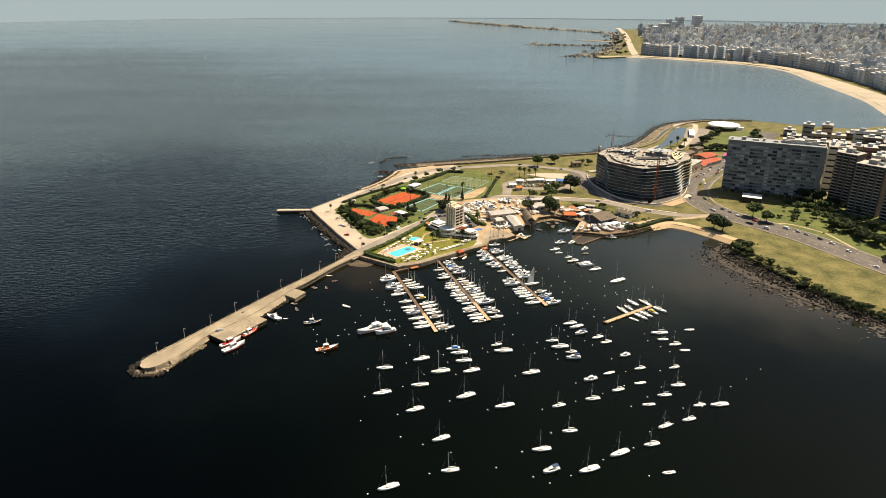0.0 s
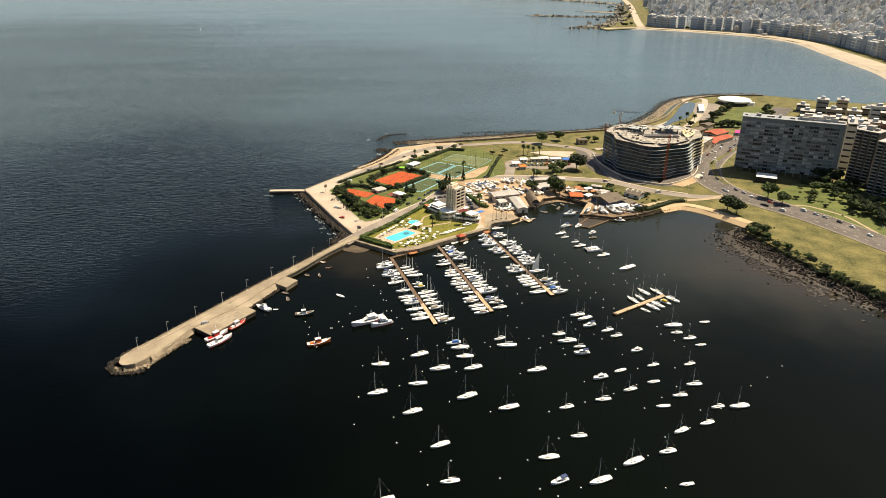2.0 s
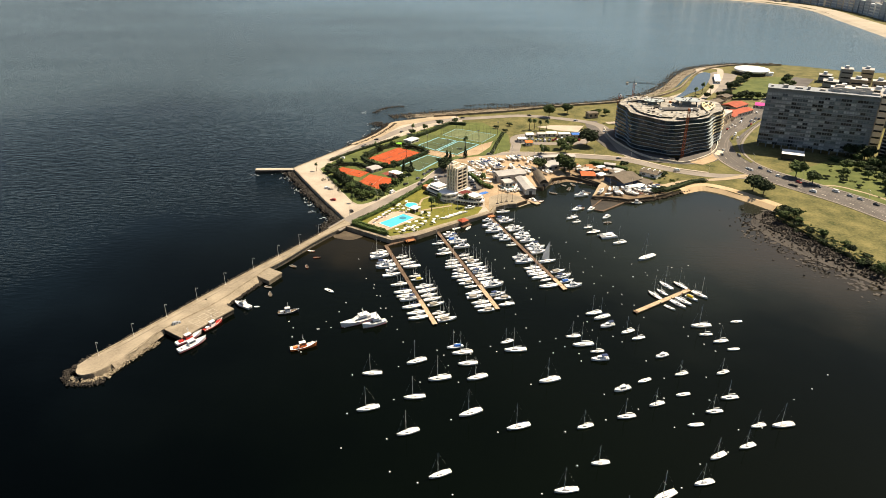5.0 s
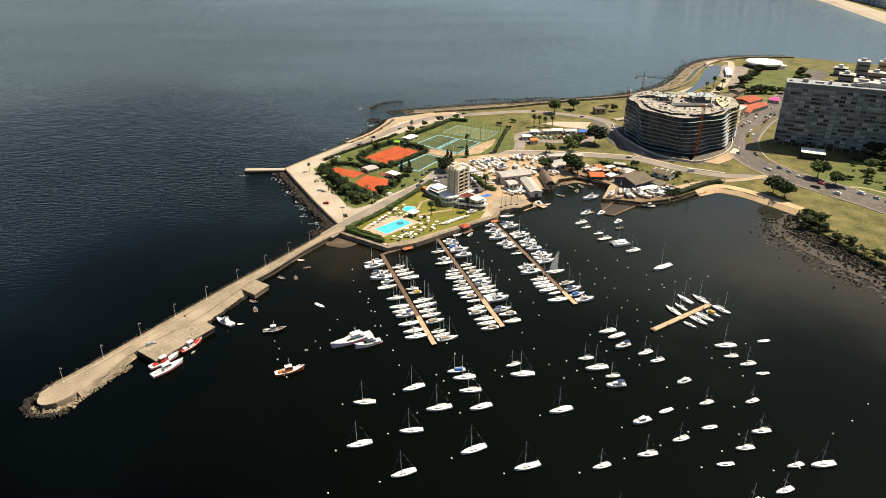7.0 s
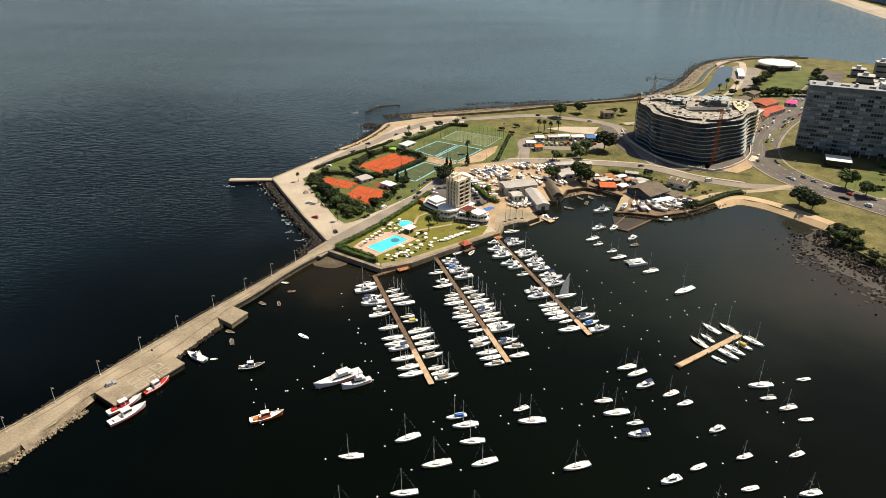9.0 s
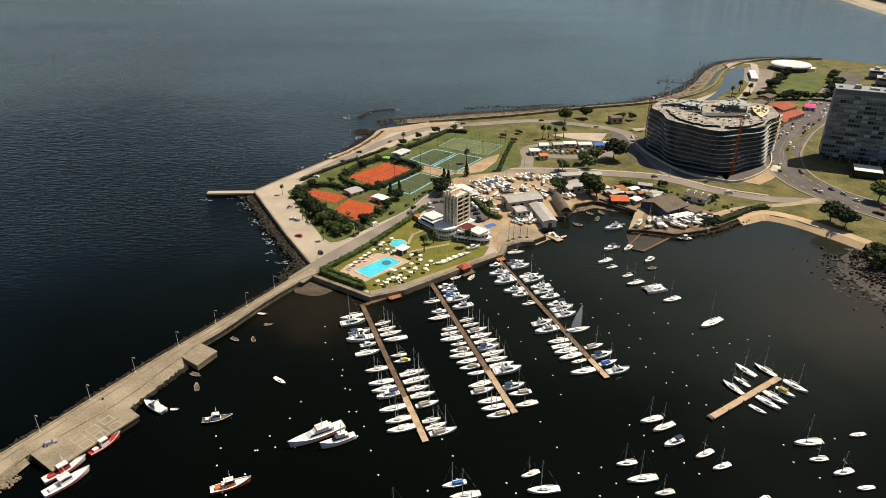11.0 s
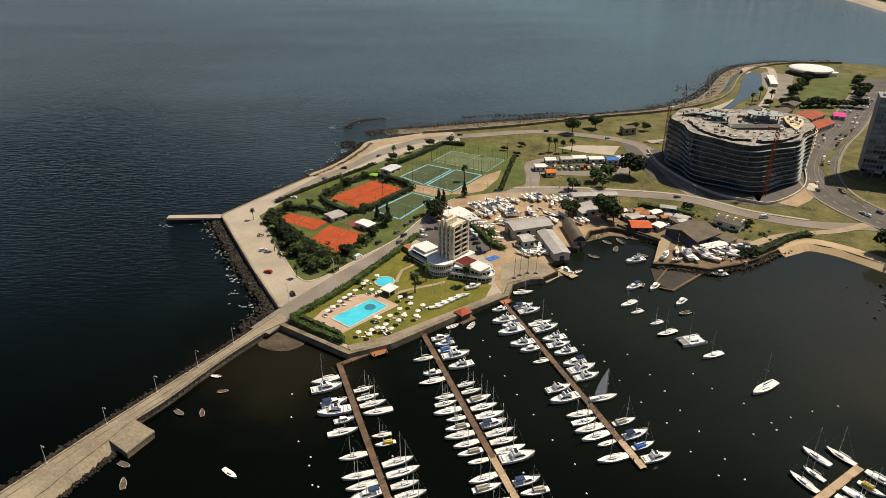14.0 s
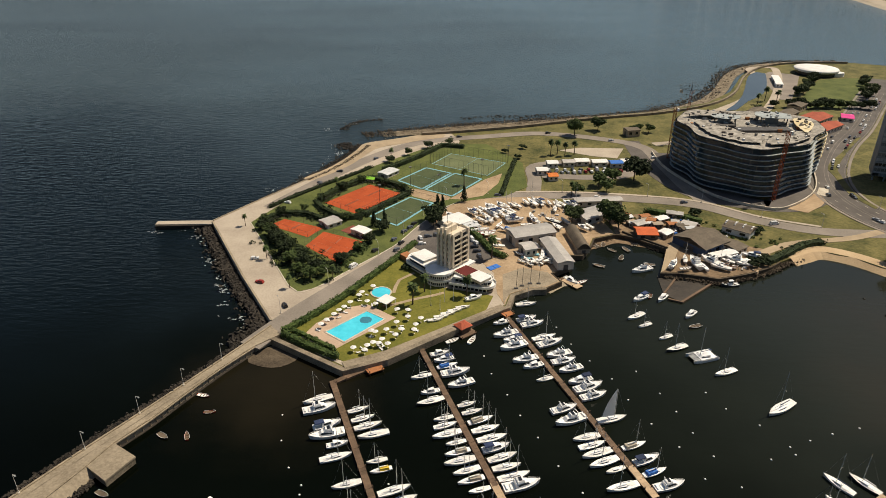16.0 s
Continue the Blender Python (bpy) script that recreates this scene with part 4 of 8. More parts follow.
def crane(x, y, h, jib, turn, back=9):
    t = thing("tower_crane", "rust-orange lattice tower crane on the building site", "crane", (x, y, 2.5), turn)
    bm = bmesh.new()
    s = 0.8
    for px, py in ((s, s), (-s, s), (-s, -s), (s, -s)):
        tube(bm, (px, py, 0), (px, py, h), 0.16, sides=4)
    k = 0
    while k * 2.2 < h - 2:
        z = k * 2.2
        for a, b in (((s, s), (-s, s)), ((-s, s), (-s, -s)), ((-s, -s), (s, -s)), ((s, -s), (s, s))):
            tube(bm, (*a, z), (*b, z + 2.2), 0.09, sides=3)
        k += 1
    part("mast", bm, STEELRED, t)
    if jib:
        bm = bmesh.new()
        for py, pz in ((-0.5, h), (0.5, h), (0, h + 1.2)):
            tube(bm, (-back, py, pz), (jib, py * 0.6, h + (pz - h) * 0.6), 0.11, sides=4)
        for i in range(int((jib + back) / 2)):
            x0 = -back + i * 2
            tube(bm, (x0, -0.5, h), (x0 + 1, 0, h + 1.1), 0.06, sides=3)
            tube(bm, (x0 + 1, 0, h + 1.1), (x0 + 2, 0.5, h), 0.06, sides=3)
        part("jib", bm, STEEL, t)
        part("tower_head", tubes(((0, 0, h), (0, 0, h + 6), 0.4, 0.1)), STEEL, t)
        part("tie_bar", tubes(((0, 0, h + 6), (jib * 0.65, 0, h + 0.8), 0.07, 0.07, 3), ((0, 0, h + 6), (-back, 0, h + 0.8), 0.07, 0.07, 3)), STEEL, t)
        part("counterweight", boxes((-back, -0.9, h - 2, -back + 2.2, 0.9, h)), DUSTY, t)
    part("cab", boxes((0.9, -0.9, h - 2.2, 2.4, 0.9, h - 0.2)), WHITE, t)
    return t


crane(190, 640, 38.5, 20, -20, 8)
crane(205, 521.5, 43, 0, 0)
crane(166, 600, 36, 0, 0)


REDBRICK = material("dull_red_brick", (0.20, 0.095, 0.07), 0.9, 0, 0.25, 1.0, 7, 0.1)
BALCONY = material("grey_balcony_concrete", (0.34, 0.325, 0.30), 0.85, 0, 0.2, 1.0, 6, 0.1)


def balcony_tower(at, turn, w, d, h, storeys, wall=BROWNWALL, label="brown apartment tower with stacked balconies"):
    t = thing("apartment_tower", label, "apartment building", (*at, 2.5), turn)
    walls = part("wall", boxes((0, 0, 0, w, d, h)), wall, t)
    part("roof", boxes((-0.3, -0.3, h, w + 0.3, d + 0.3, h + 0.5)), GREYROOF, t)
    part("roof_hut", boxes((w * 0.3, d * 0.3, h + 0.4, w * 0.6, d * 0.7, h + 4.2)), BALCONY, t)
    part("water_tank", boxes((w * 0.65, d * 0.35, h + 0.4, w * 0.8, d * 0.6, h + 2.4)), GREYWALL, t)
    step = h / storeys
    nb = max(2, int(w / 6))
    slab = win = side = None
    for f in range(storeys):
        for i in range(nb):
            x, z = (i + 0.12) * w / nb, f * step
            if slab is None:
                slab = part("balcony", boxes((0, -1.5, 0.1, w / nb * 0.72, 0.1, 0.35), (0, -1.5, 0.3, w / nb * 0.72, -1.38, 1.2)), BALCONY, t)
                win = part("window", boxes((0.3, -0.12, 0.5, w / nb * 0.66, 0.2, step * 0.86)), DARKGLASS, walls)
                side = part("window", boxes((-0.12, 0, 0.8, 0.2, 2.6, step * 0.8)), DARKGLASS, walls)
                slab.matrix_basis = win.matrix_basis = pose(x, 0, z)
                side.matrix_basis = pose(0, 2, z)
            else:
                shared("balcony", slab.data, t, pose(x, 0, z))
                shared("window", win.data, walls, pose(x, 0, z))
        for j in range(max(1, int(d / 6))):
            if f or j:
                shared("window", side.data, walls, pose(0, 2 + j * 6, f * step))
    return t


balcony_tower((370.5, 518), -55, 19, 17, 49, 17, BROWNWALL, "dark apartment tower with stacked grey balconies")
balcony_tower((372, 487), -52, 24, 18, 46, 16)
balcony_tower((388, 464), -52, 26, 18, 45, 15)
balcony_tower((404, 441), -52, 26, 18, 45, 15)
balcony_tower((346, 372), -28, 22, 16, 26, 8, PALEWALL, "pale low apartment block with curved balconies")


def plain_tower(at, turn, w, d, storeys, wall, label):
    h = storeys * 3.0
    t = thing("apartment_tower", label, "apartment building", (*at, 2.4), turn)
    part("wall", boxes((0, 0, 0, w, d, h)), wall, t)
    part("roof", boxes((-0.3, -0.3, h, w + 0.3, d + 0.3, h + 0.5)), GREYROOF, t)
    part("roof_hut", boxes((w * 0.3, d * 0.3, h + 0.4, w * 0.62, d * 0.7, h + 3.6)), CITYGREY, t)
    first = None
    for f in range(0, storeys, 2):
        if first is None:
            first = part("window", boxes((w * 0.08, -0.15, 1, w * 0.92, 0.2, 2.6)), DARKGLASS, t)
        else:
            shared("window", first.data, t, pose(0, 0, f * 3))
    part("side_window", boxes((-0.12, d * 0.4, 2, 0.2, d * 0.6, h - 1)), DARKGLASS, t)
    return t


rng = random.Random(77)
plain_tower((386, 558), -28, 8, 26, 15, PALEWALL, "narrow pale apartment tower behind the slab")
for i in range(110):
    r, c = divmod(i, 11)
    x, y = 402 + c * 25 + r * 9 + rng.uniform(-6, 6), 560 + r * 33 - c * 7 + rng.uniform(-6, 6)
    if y > 830 or x < 402 + max(0, y - 690) * 0.5 or x > 470 + (y - 480) * 0.62 or (x < 425 and y < 590):
        continue
    plain_tower((x, y), rng.choice((-30, -26, -28)), rng.uniform(12, 20), rng.uniform(12, 17), rng.randint(3, 6) if y > 650 else rng.randint(5, 9),
                rng.choice((CITYTAN, GREYWALL, TANWALL, CITYPALE, BROWNWALL, SPANDREL, REDBRICK)), "plain city apartment block with window bands")


def far_blocks():
    """Crowded city blocks on the far side of the bay, nearest row as things."""
    rng = random.Random(5)
    road_line = smooth_line([(618, 2050), (650, 1992), (720, 1945), (850, 1840), (908, 1715), (922, 1600), (914, 1464), (888, 1290), (856, 1150), (815, 1020)], 22)
    side = offset_line(road_line, 14)
    for i in range(0, len(side)):
        p = side[i]
        d = side[min(i + 1, len(side) - 1)] - side[max(i - 1, 0)]
        h = rng.uniform(25, 36)
        t = thing("beachfront_block", "pale high-rise flats in a row above the city beach", "apartment building", (p.x, p.y, 2.5), math.degrees(math.atan2(d.y, d.x)), "beachfront flats")
        w = rng.uniform(17, 21)
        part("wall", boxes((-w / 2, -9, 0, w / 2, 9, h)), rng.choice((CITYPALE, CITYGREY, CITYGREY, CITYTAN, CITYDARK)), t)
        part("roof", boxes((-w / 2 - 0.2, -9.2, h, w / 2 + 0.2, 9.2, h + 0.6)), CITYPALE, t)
        part("roof_hut", boxes((-w / 5, -4, h + 0.5, w / 5, 4, h + 4)), PALEWALL, t)
        n = int(h / 6)
        band = None
        for k in range(n):
            for s in (1,):
                m = pose(0, -9.05, k * 6 + 1.0)
                if band is None:
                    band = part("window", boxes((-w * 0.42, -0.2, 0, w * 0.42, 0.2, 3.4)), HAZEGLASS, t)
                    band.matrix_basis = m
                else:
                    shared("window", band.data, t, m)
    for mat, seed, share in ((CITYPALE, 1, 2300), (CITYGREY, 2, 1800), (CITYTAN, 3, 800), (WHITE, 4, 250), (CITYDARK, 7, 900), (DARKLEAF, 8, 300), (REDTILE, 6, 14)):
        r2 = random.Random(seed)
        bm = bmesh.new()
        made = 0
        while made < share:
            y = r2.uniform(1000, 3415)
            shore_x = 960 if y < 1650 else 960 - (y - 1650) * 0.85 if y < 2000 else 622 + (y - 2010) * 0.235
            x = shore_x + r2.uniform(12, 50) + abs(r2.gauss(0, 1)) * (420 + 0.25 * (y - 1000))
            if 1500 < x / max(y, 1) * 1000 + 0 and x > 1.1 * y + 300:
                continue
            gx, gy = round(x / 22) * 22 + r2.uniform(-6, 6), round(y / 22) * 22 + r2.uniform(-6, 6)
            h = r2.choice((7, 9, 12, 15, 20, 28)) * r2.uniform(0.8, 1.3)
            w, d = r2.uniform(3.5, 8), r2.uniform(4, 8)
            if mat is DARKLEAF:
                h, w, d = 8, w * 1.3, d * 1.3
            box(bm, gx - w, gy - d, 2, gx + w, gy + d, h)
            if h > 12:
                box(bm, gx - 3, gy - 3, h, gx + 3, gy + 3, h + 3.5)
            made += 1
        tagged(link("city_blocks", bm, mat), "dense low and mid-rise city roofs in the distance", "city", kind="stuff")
    for x, y, w, h in ((1128, 3280, 34, 60), (1216, 3300, 42, 66), (1080, 3260, 16, 52), (1010, 3150, 50, 36), (930, 2980, 22, 32), (890, 2960, 20, 30), (1090, 3200, 18, 42)):
        t = thing("far_tower", "tall grey tower on the far city skyline", "tower", (x, y, 2.5), 10)
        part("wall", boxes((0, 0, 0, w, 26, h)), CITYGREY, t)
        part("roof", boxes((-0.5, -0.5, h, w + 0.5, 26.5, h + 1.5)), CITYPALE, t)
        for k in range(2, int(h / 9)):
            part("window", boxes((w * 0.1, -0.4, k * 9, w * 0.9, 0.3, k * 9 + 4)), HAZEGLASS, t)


far_blocks()


def stadium():
    t = thing("oval_hall", "low white oval hall with a domed membrane roof", "hall", (413, 880, 2.5), -8)
    t.matrix_basis = t.matrix_basis @ Matrix.Diagonal((0.82, 0.82, 1.0, 1))
    bm = bmesh.new()
    rows = []
    for r, z in ((1.0, 4.0), (1.05, 5.6), (1.02, 6.4), (0.8, 7.2), (0.5, 7.7), (0.2, 7.9)):
        rows.append([bm.verts.new((26 * r * math.cos(a), 27 * r * math.sin(a), z)) for a in [i * math.pi / 24 for i in range(48)]])
    for p, q in zip(rows, rows[1:]):
        for i in range(48):
            bm.faces.new((p[i], p[(i + 1) % 48], q[(i + 1) % 48], q[i]))
    bm.faces.new(rows[-1])
    part("roof", bm, ROOFWHITE, t, "white domed roof", True)
    part("wall", solid([(24.5 * math.cos(i * math.pi / 16), 25.5 * math.sin(i * math.pi / 16)) for i in range(32)], 0, 4.4), DARKGLASS, t, "dark glazed wall")
    part("porch", solid([(22 + 9 * math.cos(i * math.pi / 8), -12 + 7 * math.sin(i * math.pi / 8)) for i in range(16)], 0, 4), ROOFWHITE, t)
    return t


stadium()


def yacht_club():
    t = thing("yacht_club", "cream streamlined club house with a stepped tower and curved terraces", "club house", (10, 426, 2.6))

    def rounded(x0, y0, x1, y1, r, corners, n=8):
        """A plan box with some of its corners rounded: sw, se, ne, nw."""
        out = []
        for k, (cx, cy, a0) in enumerate(((x0 + r, y0 + r, 180), (x1 - r, y0 + r, 270), (x1 - r, y1 - r, 0), (x0 + r, y1 - r, 90))):
            if k in corners:
                out += [(cx + r * math.cos(radians(a0 + 90 * i / n)), cy + r * math.sin(radians(a0 + 90 * i / n))) for i in range(n + 1)]
            else:
                out.append(((x0, y0), (x1, y0), (x1, y1), (x0, y1))[k])
        return out

    def turned(poly, deg, ox=0.0, oy=0.0):
        c, s = math.cos(radians(deg)), math.sin(radians(deg))
        return [(x * c - y * s + ox, x * s + y * c + oy) for x, y in poly]
    # east wing with a round end towards the quay
    east = lambda g: turned(rounded(-15 - g, -5.0 - g, 5.2 + g, 5.0 + g, 4.9 + g, (1, 2)), -18, 14.3, -9.3)
    block = lambda u0, u1, w: turned([(u0, -w), (u1, -w), (u1, w), (u0, w)], -46, 2.6, -0.4)
    part("ground_floor", solid(east(-0.9), 0, 2.6), TANWALL, t)
    part("window_band", solid(east(-0.78), 0.7, 2.1), DARKGLASS, t, "dark ribbon windows")
    part("terrace", solid(east(0.3), 2.4, 2.75), WHITE, t, "white curved terrace")
    part("parapet", ribbon([Vector(p) for p in east(0.2)], 0.18, 2.7, 3.6), WHITE, t, "white curved balustrade")
    part("upper_floor", solid(east(-1.9), 2.7, 5.3), CREAM, t)
    part("window_band", solid(east(-1.76), 3.5, 4.9), DARKGLASS, t, "dark ribbon windows")
    part("roof", solid(east(-1.0), 5.2, 5.55), WHITE, t, "flat white roof")
    part("parapet", ribbon([Vector(p) for p in east(-1.1)], 0.16, 5.5, 6.1), WHITE, t, "low white roof edge")
    part("roof_room", solid(block(9.6, 17.5, 3.6), 5.5, 7.0), CREAM, t, "cream room on the roof")
    part("room_roof", solid(block(9.4, 17.8, 3.9), 6.9, 7.15), ROOFWHITE, t)
    part("roof_terrace", solid(block(1.2, 9.4, 4.2), 5.5, 6.6), CREAM, t)
    part("tile_floor", solid(block(1.4, 9.2, 4.0), 6.55, 6.68), material("maroon_tile", (0.11, 0.016, 0.013), 0.8), t, "dark red tiled roof terrace")
    # round bay at the corner
    disc = lambda r: [(-6.0 + r * math.cos(i * math.pi / 16), -1.6 + r * math.sin(i * math.pi / 16)) for i in range(32)]
    for z, r in ((0, 6.3), (3.0, 5.9)):
        part("round_bay", solid(disc(r), z, z + 2.6), CREAM, t)
        part("window_band", solid(disc(r + 0.12), z + 0.9, z + 2.0), DARKGLASS, t, "dark ribbon windows")
        part("terrace", solid(disc(r + 0.8), z + 2.5, z + 2.9), WHITE, t, "white curved terrace")
        part("parapet", ribbon([Vector(p) for p in disc(r + 0.75)] + [Vector(disc(r + 0.75)[0])], 0.15, z + 2.85, z + 3.6), WHITE, t)
    fin = None
    for z, r in ((0.85, 6.35), (3.85, 5.95)):
        for i in range(22):
            a = radians(165 + i * 9)
            m = pose(-6.0 + r * math.cos(a), -1.6 + r * math.sin(a), z, 0, 0, math.degrees(a))
            if fin is None:
                fin = part("mullion", boxes((-0.1, -0.12, 0, 0.2, 0.12, 1.25)), WHITE, t)
                fin.matrix_basis = m
            else:
                shared("mullion", fin.data, t, m)
    for i in range(9):
        for z, off in ((0.75, -4.2), (3.55, -3.25)):
            p = turned([(-13 + i * 1.9, off)], -18, 14.3, -9.3)[0]
            shared("mullion", fin.data, t, pose(*p, z, 0, 0, -108))
    part("brown_annexe", solid(turned(rounded(-3.2, -2.2, 3.2, 2.2, 1, ()), -50, -22, 20), 0, 2.6), RUSTDECK, t, "brown timber annexe")
    # west wing
    west = lambda g: turned(rounded(-8.6 - g, -5.2 - g, 11 + g, 5.4 + g, 4.6 + g, (0, 3)), -50, -14.6, 10.6)
    part("ground_floor", solid(west(-0.9), 0, 2.7), CREAM, t)
    part("window_band", solid(west(-0.78), 0.9, 2.2), DARKGLASS, t, "dark ribbon windows")
    part("terrace", solid(west(0.2), 2.5, 2.85), WHITE, t, "white curved terrace")
    part("parapet", ribbon([Vector(p) for p in west(0.1)], 0.18, 2.8, 3.6), WHITE, t)
    part("upper_floor", solid(west(-1.8), 2.8, 5.2), CREAM, t)
    part("window_band", solid(west(-1.66), 3.6, 4.7), DARKGLASS, t, "dark ribbon windows")
    part("roof", solid(west(-1.0), 5.1, 5.5), WHITE, t, "flat white roof")
    part("roof_room", solid(turned(rounded(-4.6, -4.1, 4.8, 4.2, 1, ()), -50, -13.5, 11.8), 5.4, 6.6), PALEWALL, t)
    part("room_roof", solid(turned(rounded(-4.9, -4.4, 5.1, 4.5, 1, ()), -50, -13.5, 11.8), 6.5, 6.8), ROOFWHITE, t, "flat white roof")
    # tower on a round terrace, its long side towards the harbour
    tw = lambda x0, y0, x1, y1: turned([(x0, y0), (x1, y0), (x1, y1), (x0, y1)], 49, 0.3, 5.9)
    part("ring_terrace", solid(turned(rounded(-8.2, -7.2, 8.2, 6, 5.5, (0,)), 49, 0.3, 5.9), 4.9, 5.6), WHITE, t, "white terrace at the foot of the tower")
    part("tower_base", solid(tw(-6.6, -4.7, 6.5, 4.4), 0, 5.2), CREAM, t)
    part("tower", solid(tw(-6.0, -4.0, 6.3, 4.35), 5.2, 22.4), CREAM, t, "cream rendered tower")
    part("parapet", ribbon([Vector(p) for p in tw(-5.9, -3.9, 6.2, 4.25)] + [Vector(tw(-5.9, -3.9, 6.2, 4.25)[0])], 0.25, 22.3, 23.2), CREAM, t)
    part("tower_top", solid(tw(-4.6, -0.4, 2.2, 3.8), 22.3, 25.2), CREAM, t, "stepped cream lift room")
    part("tower_top", solid(tw(-3.6, 0.8, 0.4, 3.4), 25.1, 26.4), CREAM, t)
    for v, h in ((-3.3, 24.2), (-0.9, 25.6), (1.5, 25.8), (3.7, 24.6)):
        part("tower_pier", solid(tw(-6.9, v - 0.55, -5.7, v + 0.55), 0, h), CREAM, t, "tall fluted pier")
    for u in (-5.2, 5.7):
        part("tower_pier", solid(tw(u - 0.6, -4.75, u + 0.6, -3.8), 5.2, 23.4), CREAM, t, "tall fluted pier")
    part("tower_pier", solid(tw(0.4, -4.6, 1.2, -3.8), 5.2, 22.9), CREAM, t, "tall fluted pier")
    for k in range(6):
        z = 6.6 + k * 2.6
        for u0, u1 in ((-4.5, 0.35), (1.25, 5.05)):
            slab = part("balcony", solid(tw(u0, -4.95, u1, -3.9), z, z + 0.2), DUSTY, t)
            part("balcony_rail", solid(tw(u0, -5.0, u1, -4.88), z + 0.1, z + 0.95), CREAM, slab)
            part("window", solid(tw(u0 + 0.4, -4.12, u1 - 0.4, -3.9), z + 0.3, z + 2.0), DARKGLASS, t)
        for v in (-2.1, 0.3, 2.6):
            part("window", solid(tw(-6.12, v - 0.4, -5.9, v + 0.4), z + 0.5, z + 1.8), DARKGLASS, t)
    part("aerial", tubes(((-2.4, 6.0, 26), (-2.4, 6.0, 31), 0.1, 0.05), ((3, 9, 22), (3, 9, 27.5), 0.08, 0.04), ((-0.5, 3.5, 22), (-0.5, 3.5, 26.5), 0.08, 0.04)), STEEL, t)
    return t


yacht_club()


def shed(name, label, corners, h, rise, roof=GREYROOF, wall=PALEWALL, arch=False):
    """A building on a plan of four corners, its ridge along the first side."""
    a, b, d = Vector(corners[0]), Vector(corners[1]), Vector(corners[3])
    L, W = (b - a).length, (d - a).length
    t = thing(name, label, "building", (a.x, a.y, 2.5), frame_of(a, b))
    if area2([(p[0], p[1]) for p in corners]) < 0:
        t.matrix_basis = t.matrix_basis @ pose(0, -W, 0)
    walls = part("wall", boxes((0, 0, 0, L, W, h)), wall, t)
    bm = bmesh.new()
    e = 0.45
    n = 10 if arch else 2
    prof = [(-e + (W + 2 * e) * i / n, h + (rise * math.sin(math.pi * i / n) if arch else rise * (1 - abs(2 * i / n - 1)))) for i in range(n + 1)]
    lo, hi = [[bm.verts.new((x, y, z + k)) for x in (-e, L + e) for y, z in prof] for k in (0, 0.22)]
    m = n + 1
    for i in range(n):
        bm.faces.new((hi[i], hi[m + i], hi[m + i + 1], hi[i + 1]))
        bm.faces.new((lo[i + 1], lo[m + i + 1], lo[m + i], lo[i]))
    for s in (0, m):
        bm.faces.new(lo[s:s + m])
        bm.faces.new(hi[s:s + m])
        for i in range(n):
            bm.faces.new((lo[s + i], lo[s + i + 1], hi[s + i + 1], hi[s + i]))
    for i in (0, n):
        bm.faces.new((lo[i], lo[m + i], hi[m + i], hi[i]))
    part("roof", bm, roof, t)
    k = max(2, int(L / 5))
    for i in range(k):
        x = (i + 0.3) * L / k
        part("window", boxes((x, -0.08, h * 0.35, x + L / k * 0.4, 0.1, h * 0.75)), DARKGLASS, walls)
    part("door", boxes((-0.08, W * 0.35, 0, 0.1, W * 0.65, h * 0.7)), STEEL, walls)
    return t


shed("boat_shed", "long boat shed with a pale corrugated roof", [(43, 459), (65, 466), (62, 477), (42, 471)], 5.5, 1.2)
shed("workshop", "narrow workshop with a grey metal roof", [(61, 434), (56, 461), (63, 463.5), (68, 438)], 4.0, 1.0)
shed("workshop", "small shed with a grey metal roof", [(47, 448), (53, 450), (51, 458), (45, 456)], 4.0, 1.0)
shed("arched_shed", "old arched boat shed beside the slipway", [(74, 452), (72, 476), (79, 478), (80, 454)], 2.5, 2.8, BROWNROOF, TANWALL, True)
shed("boat_store", "low long store with a pale roof", [(85, 486), (104, 497), (101, 505), (76, 494)], 3.6, 0.8)
shed("net_store", "low grey shed beside the road", [(84, 512), (112, 514), (112, 520), (84, 518)], 3.4, 0.7)
shed("fisher_house", "small house with an orange-red tiled roof", [(109, 468.5), (119.5, 468), (121.5, 476.5), (111.5, 478)], 2.6, 1.2, material("orange_roof_tile", (0.52, 0.115, 0.036), 0.85, 0, 0.2, 0.6, 4, 0.3), BROWNWALL)
shed("boat_barn", "dark blue barn with a brown pitched roof", [(137, 447.5), (153.4, 458.1), (142.5, 474.9), (126, 464.3)], 4.0, 2.8, BROWNROOF, material("faded_blue_boards", (0.05, 0.075, 0.13), 0.8))
shed("lean_to", "low brown-roofed shed beside the barn", [(154, 449), (161, 454), (155, 463), (148, 458)], 2.8, 0.8, BROWNROOF, PALEWALL)
shed("lean_to", "low shed with a white tin roof below the barn", [(140.2, 442.3), (153.4, 447.6), (151.8, 452), (138.8, 446.8)], 2.5, 0.4, ROOFWHITE, PALEWALL)
cottage = shed("white_cottage", "long white cottage with a weathered brown roof and white cross walls", [(157, 477.5), (167.8, 467.8), (174.6, 475.6), (163.8, 485.3)], 3.4, 1.5, BROWNROOF, WHITE)
for k in (0.5, 5.2, 9.6, 14.0):
    part("party_wall", boxes((k - 0.25, -2.4, 3.3, k + 0.25, 2.4, 5.2), (k - 0.3, -0.9, 5.1, k + 0.3, 0.9, 5.7)), WHITE, cottage, "white cross wall above the roof").matrix_basis = pose(0, 5.2 if k > 1 else 4.4, 0)
shed("club_store", "low club store with a white roof beside the boatyard", [(10.5, 478.5), (22.5, 487), (19.5, 499), (7, 491)], 3.0, 0.5, ROOFWHITE, CREAM)
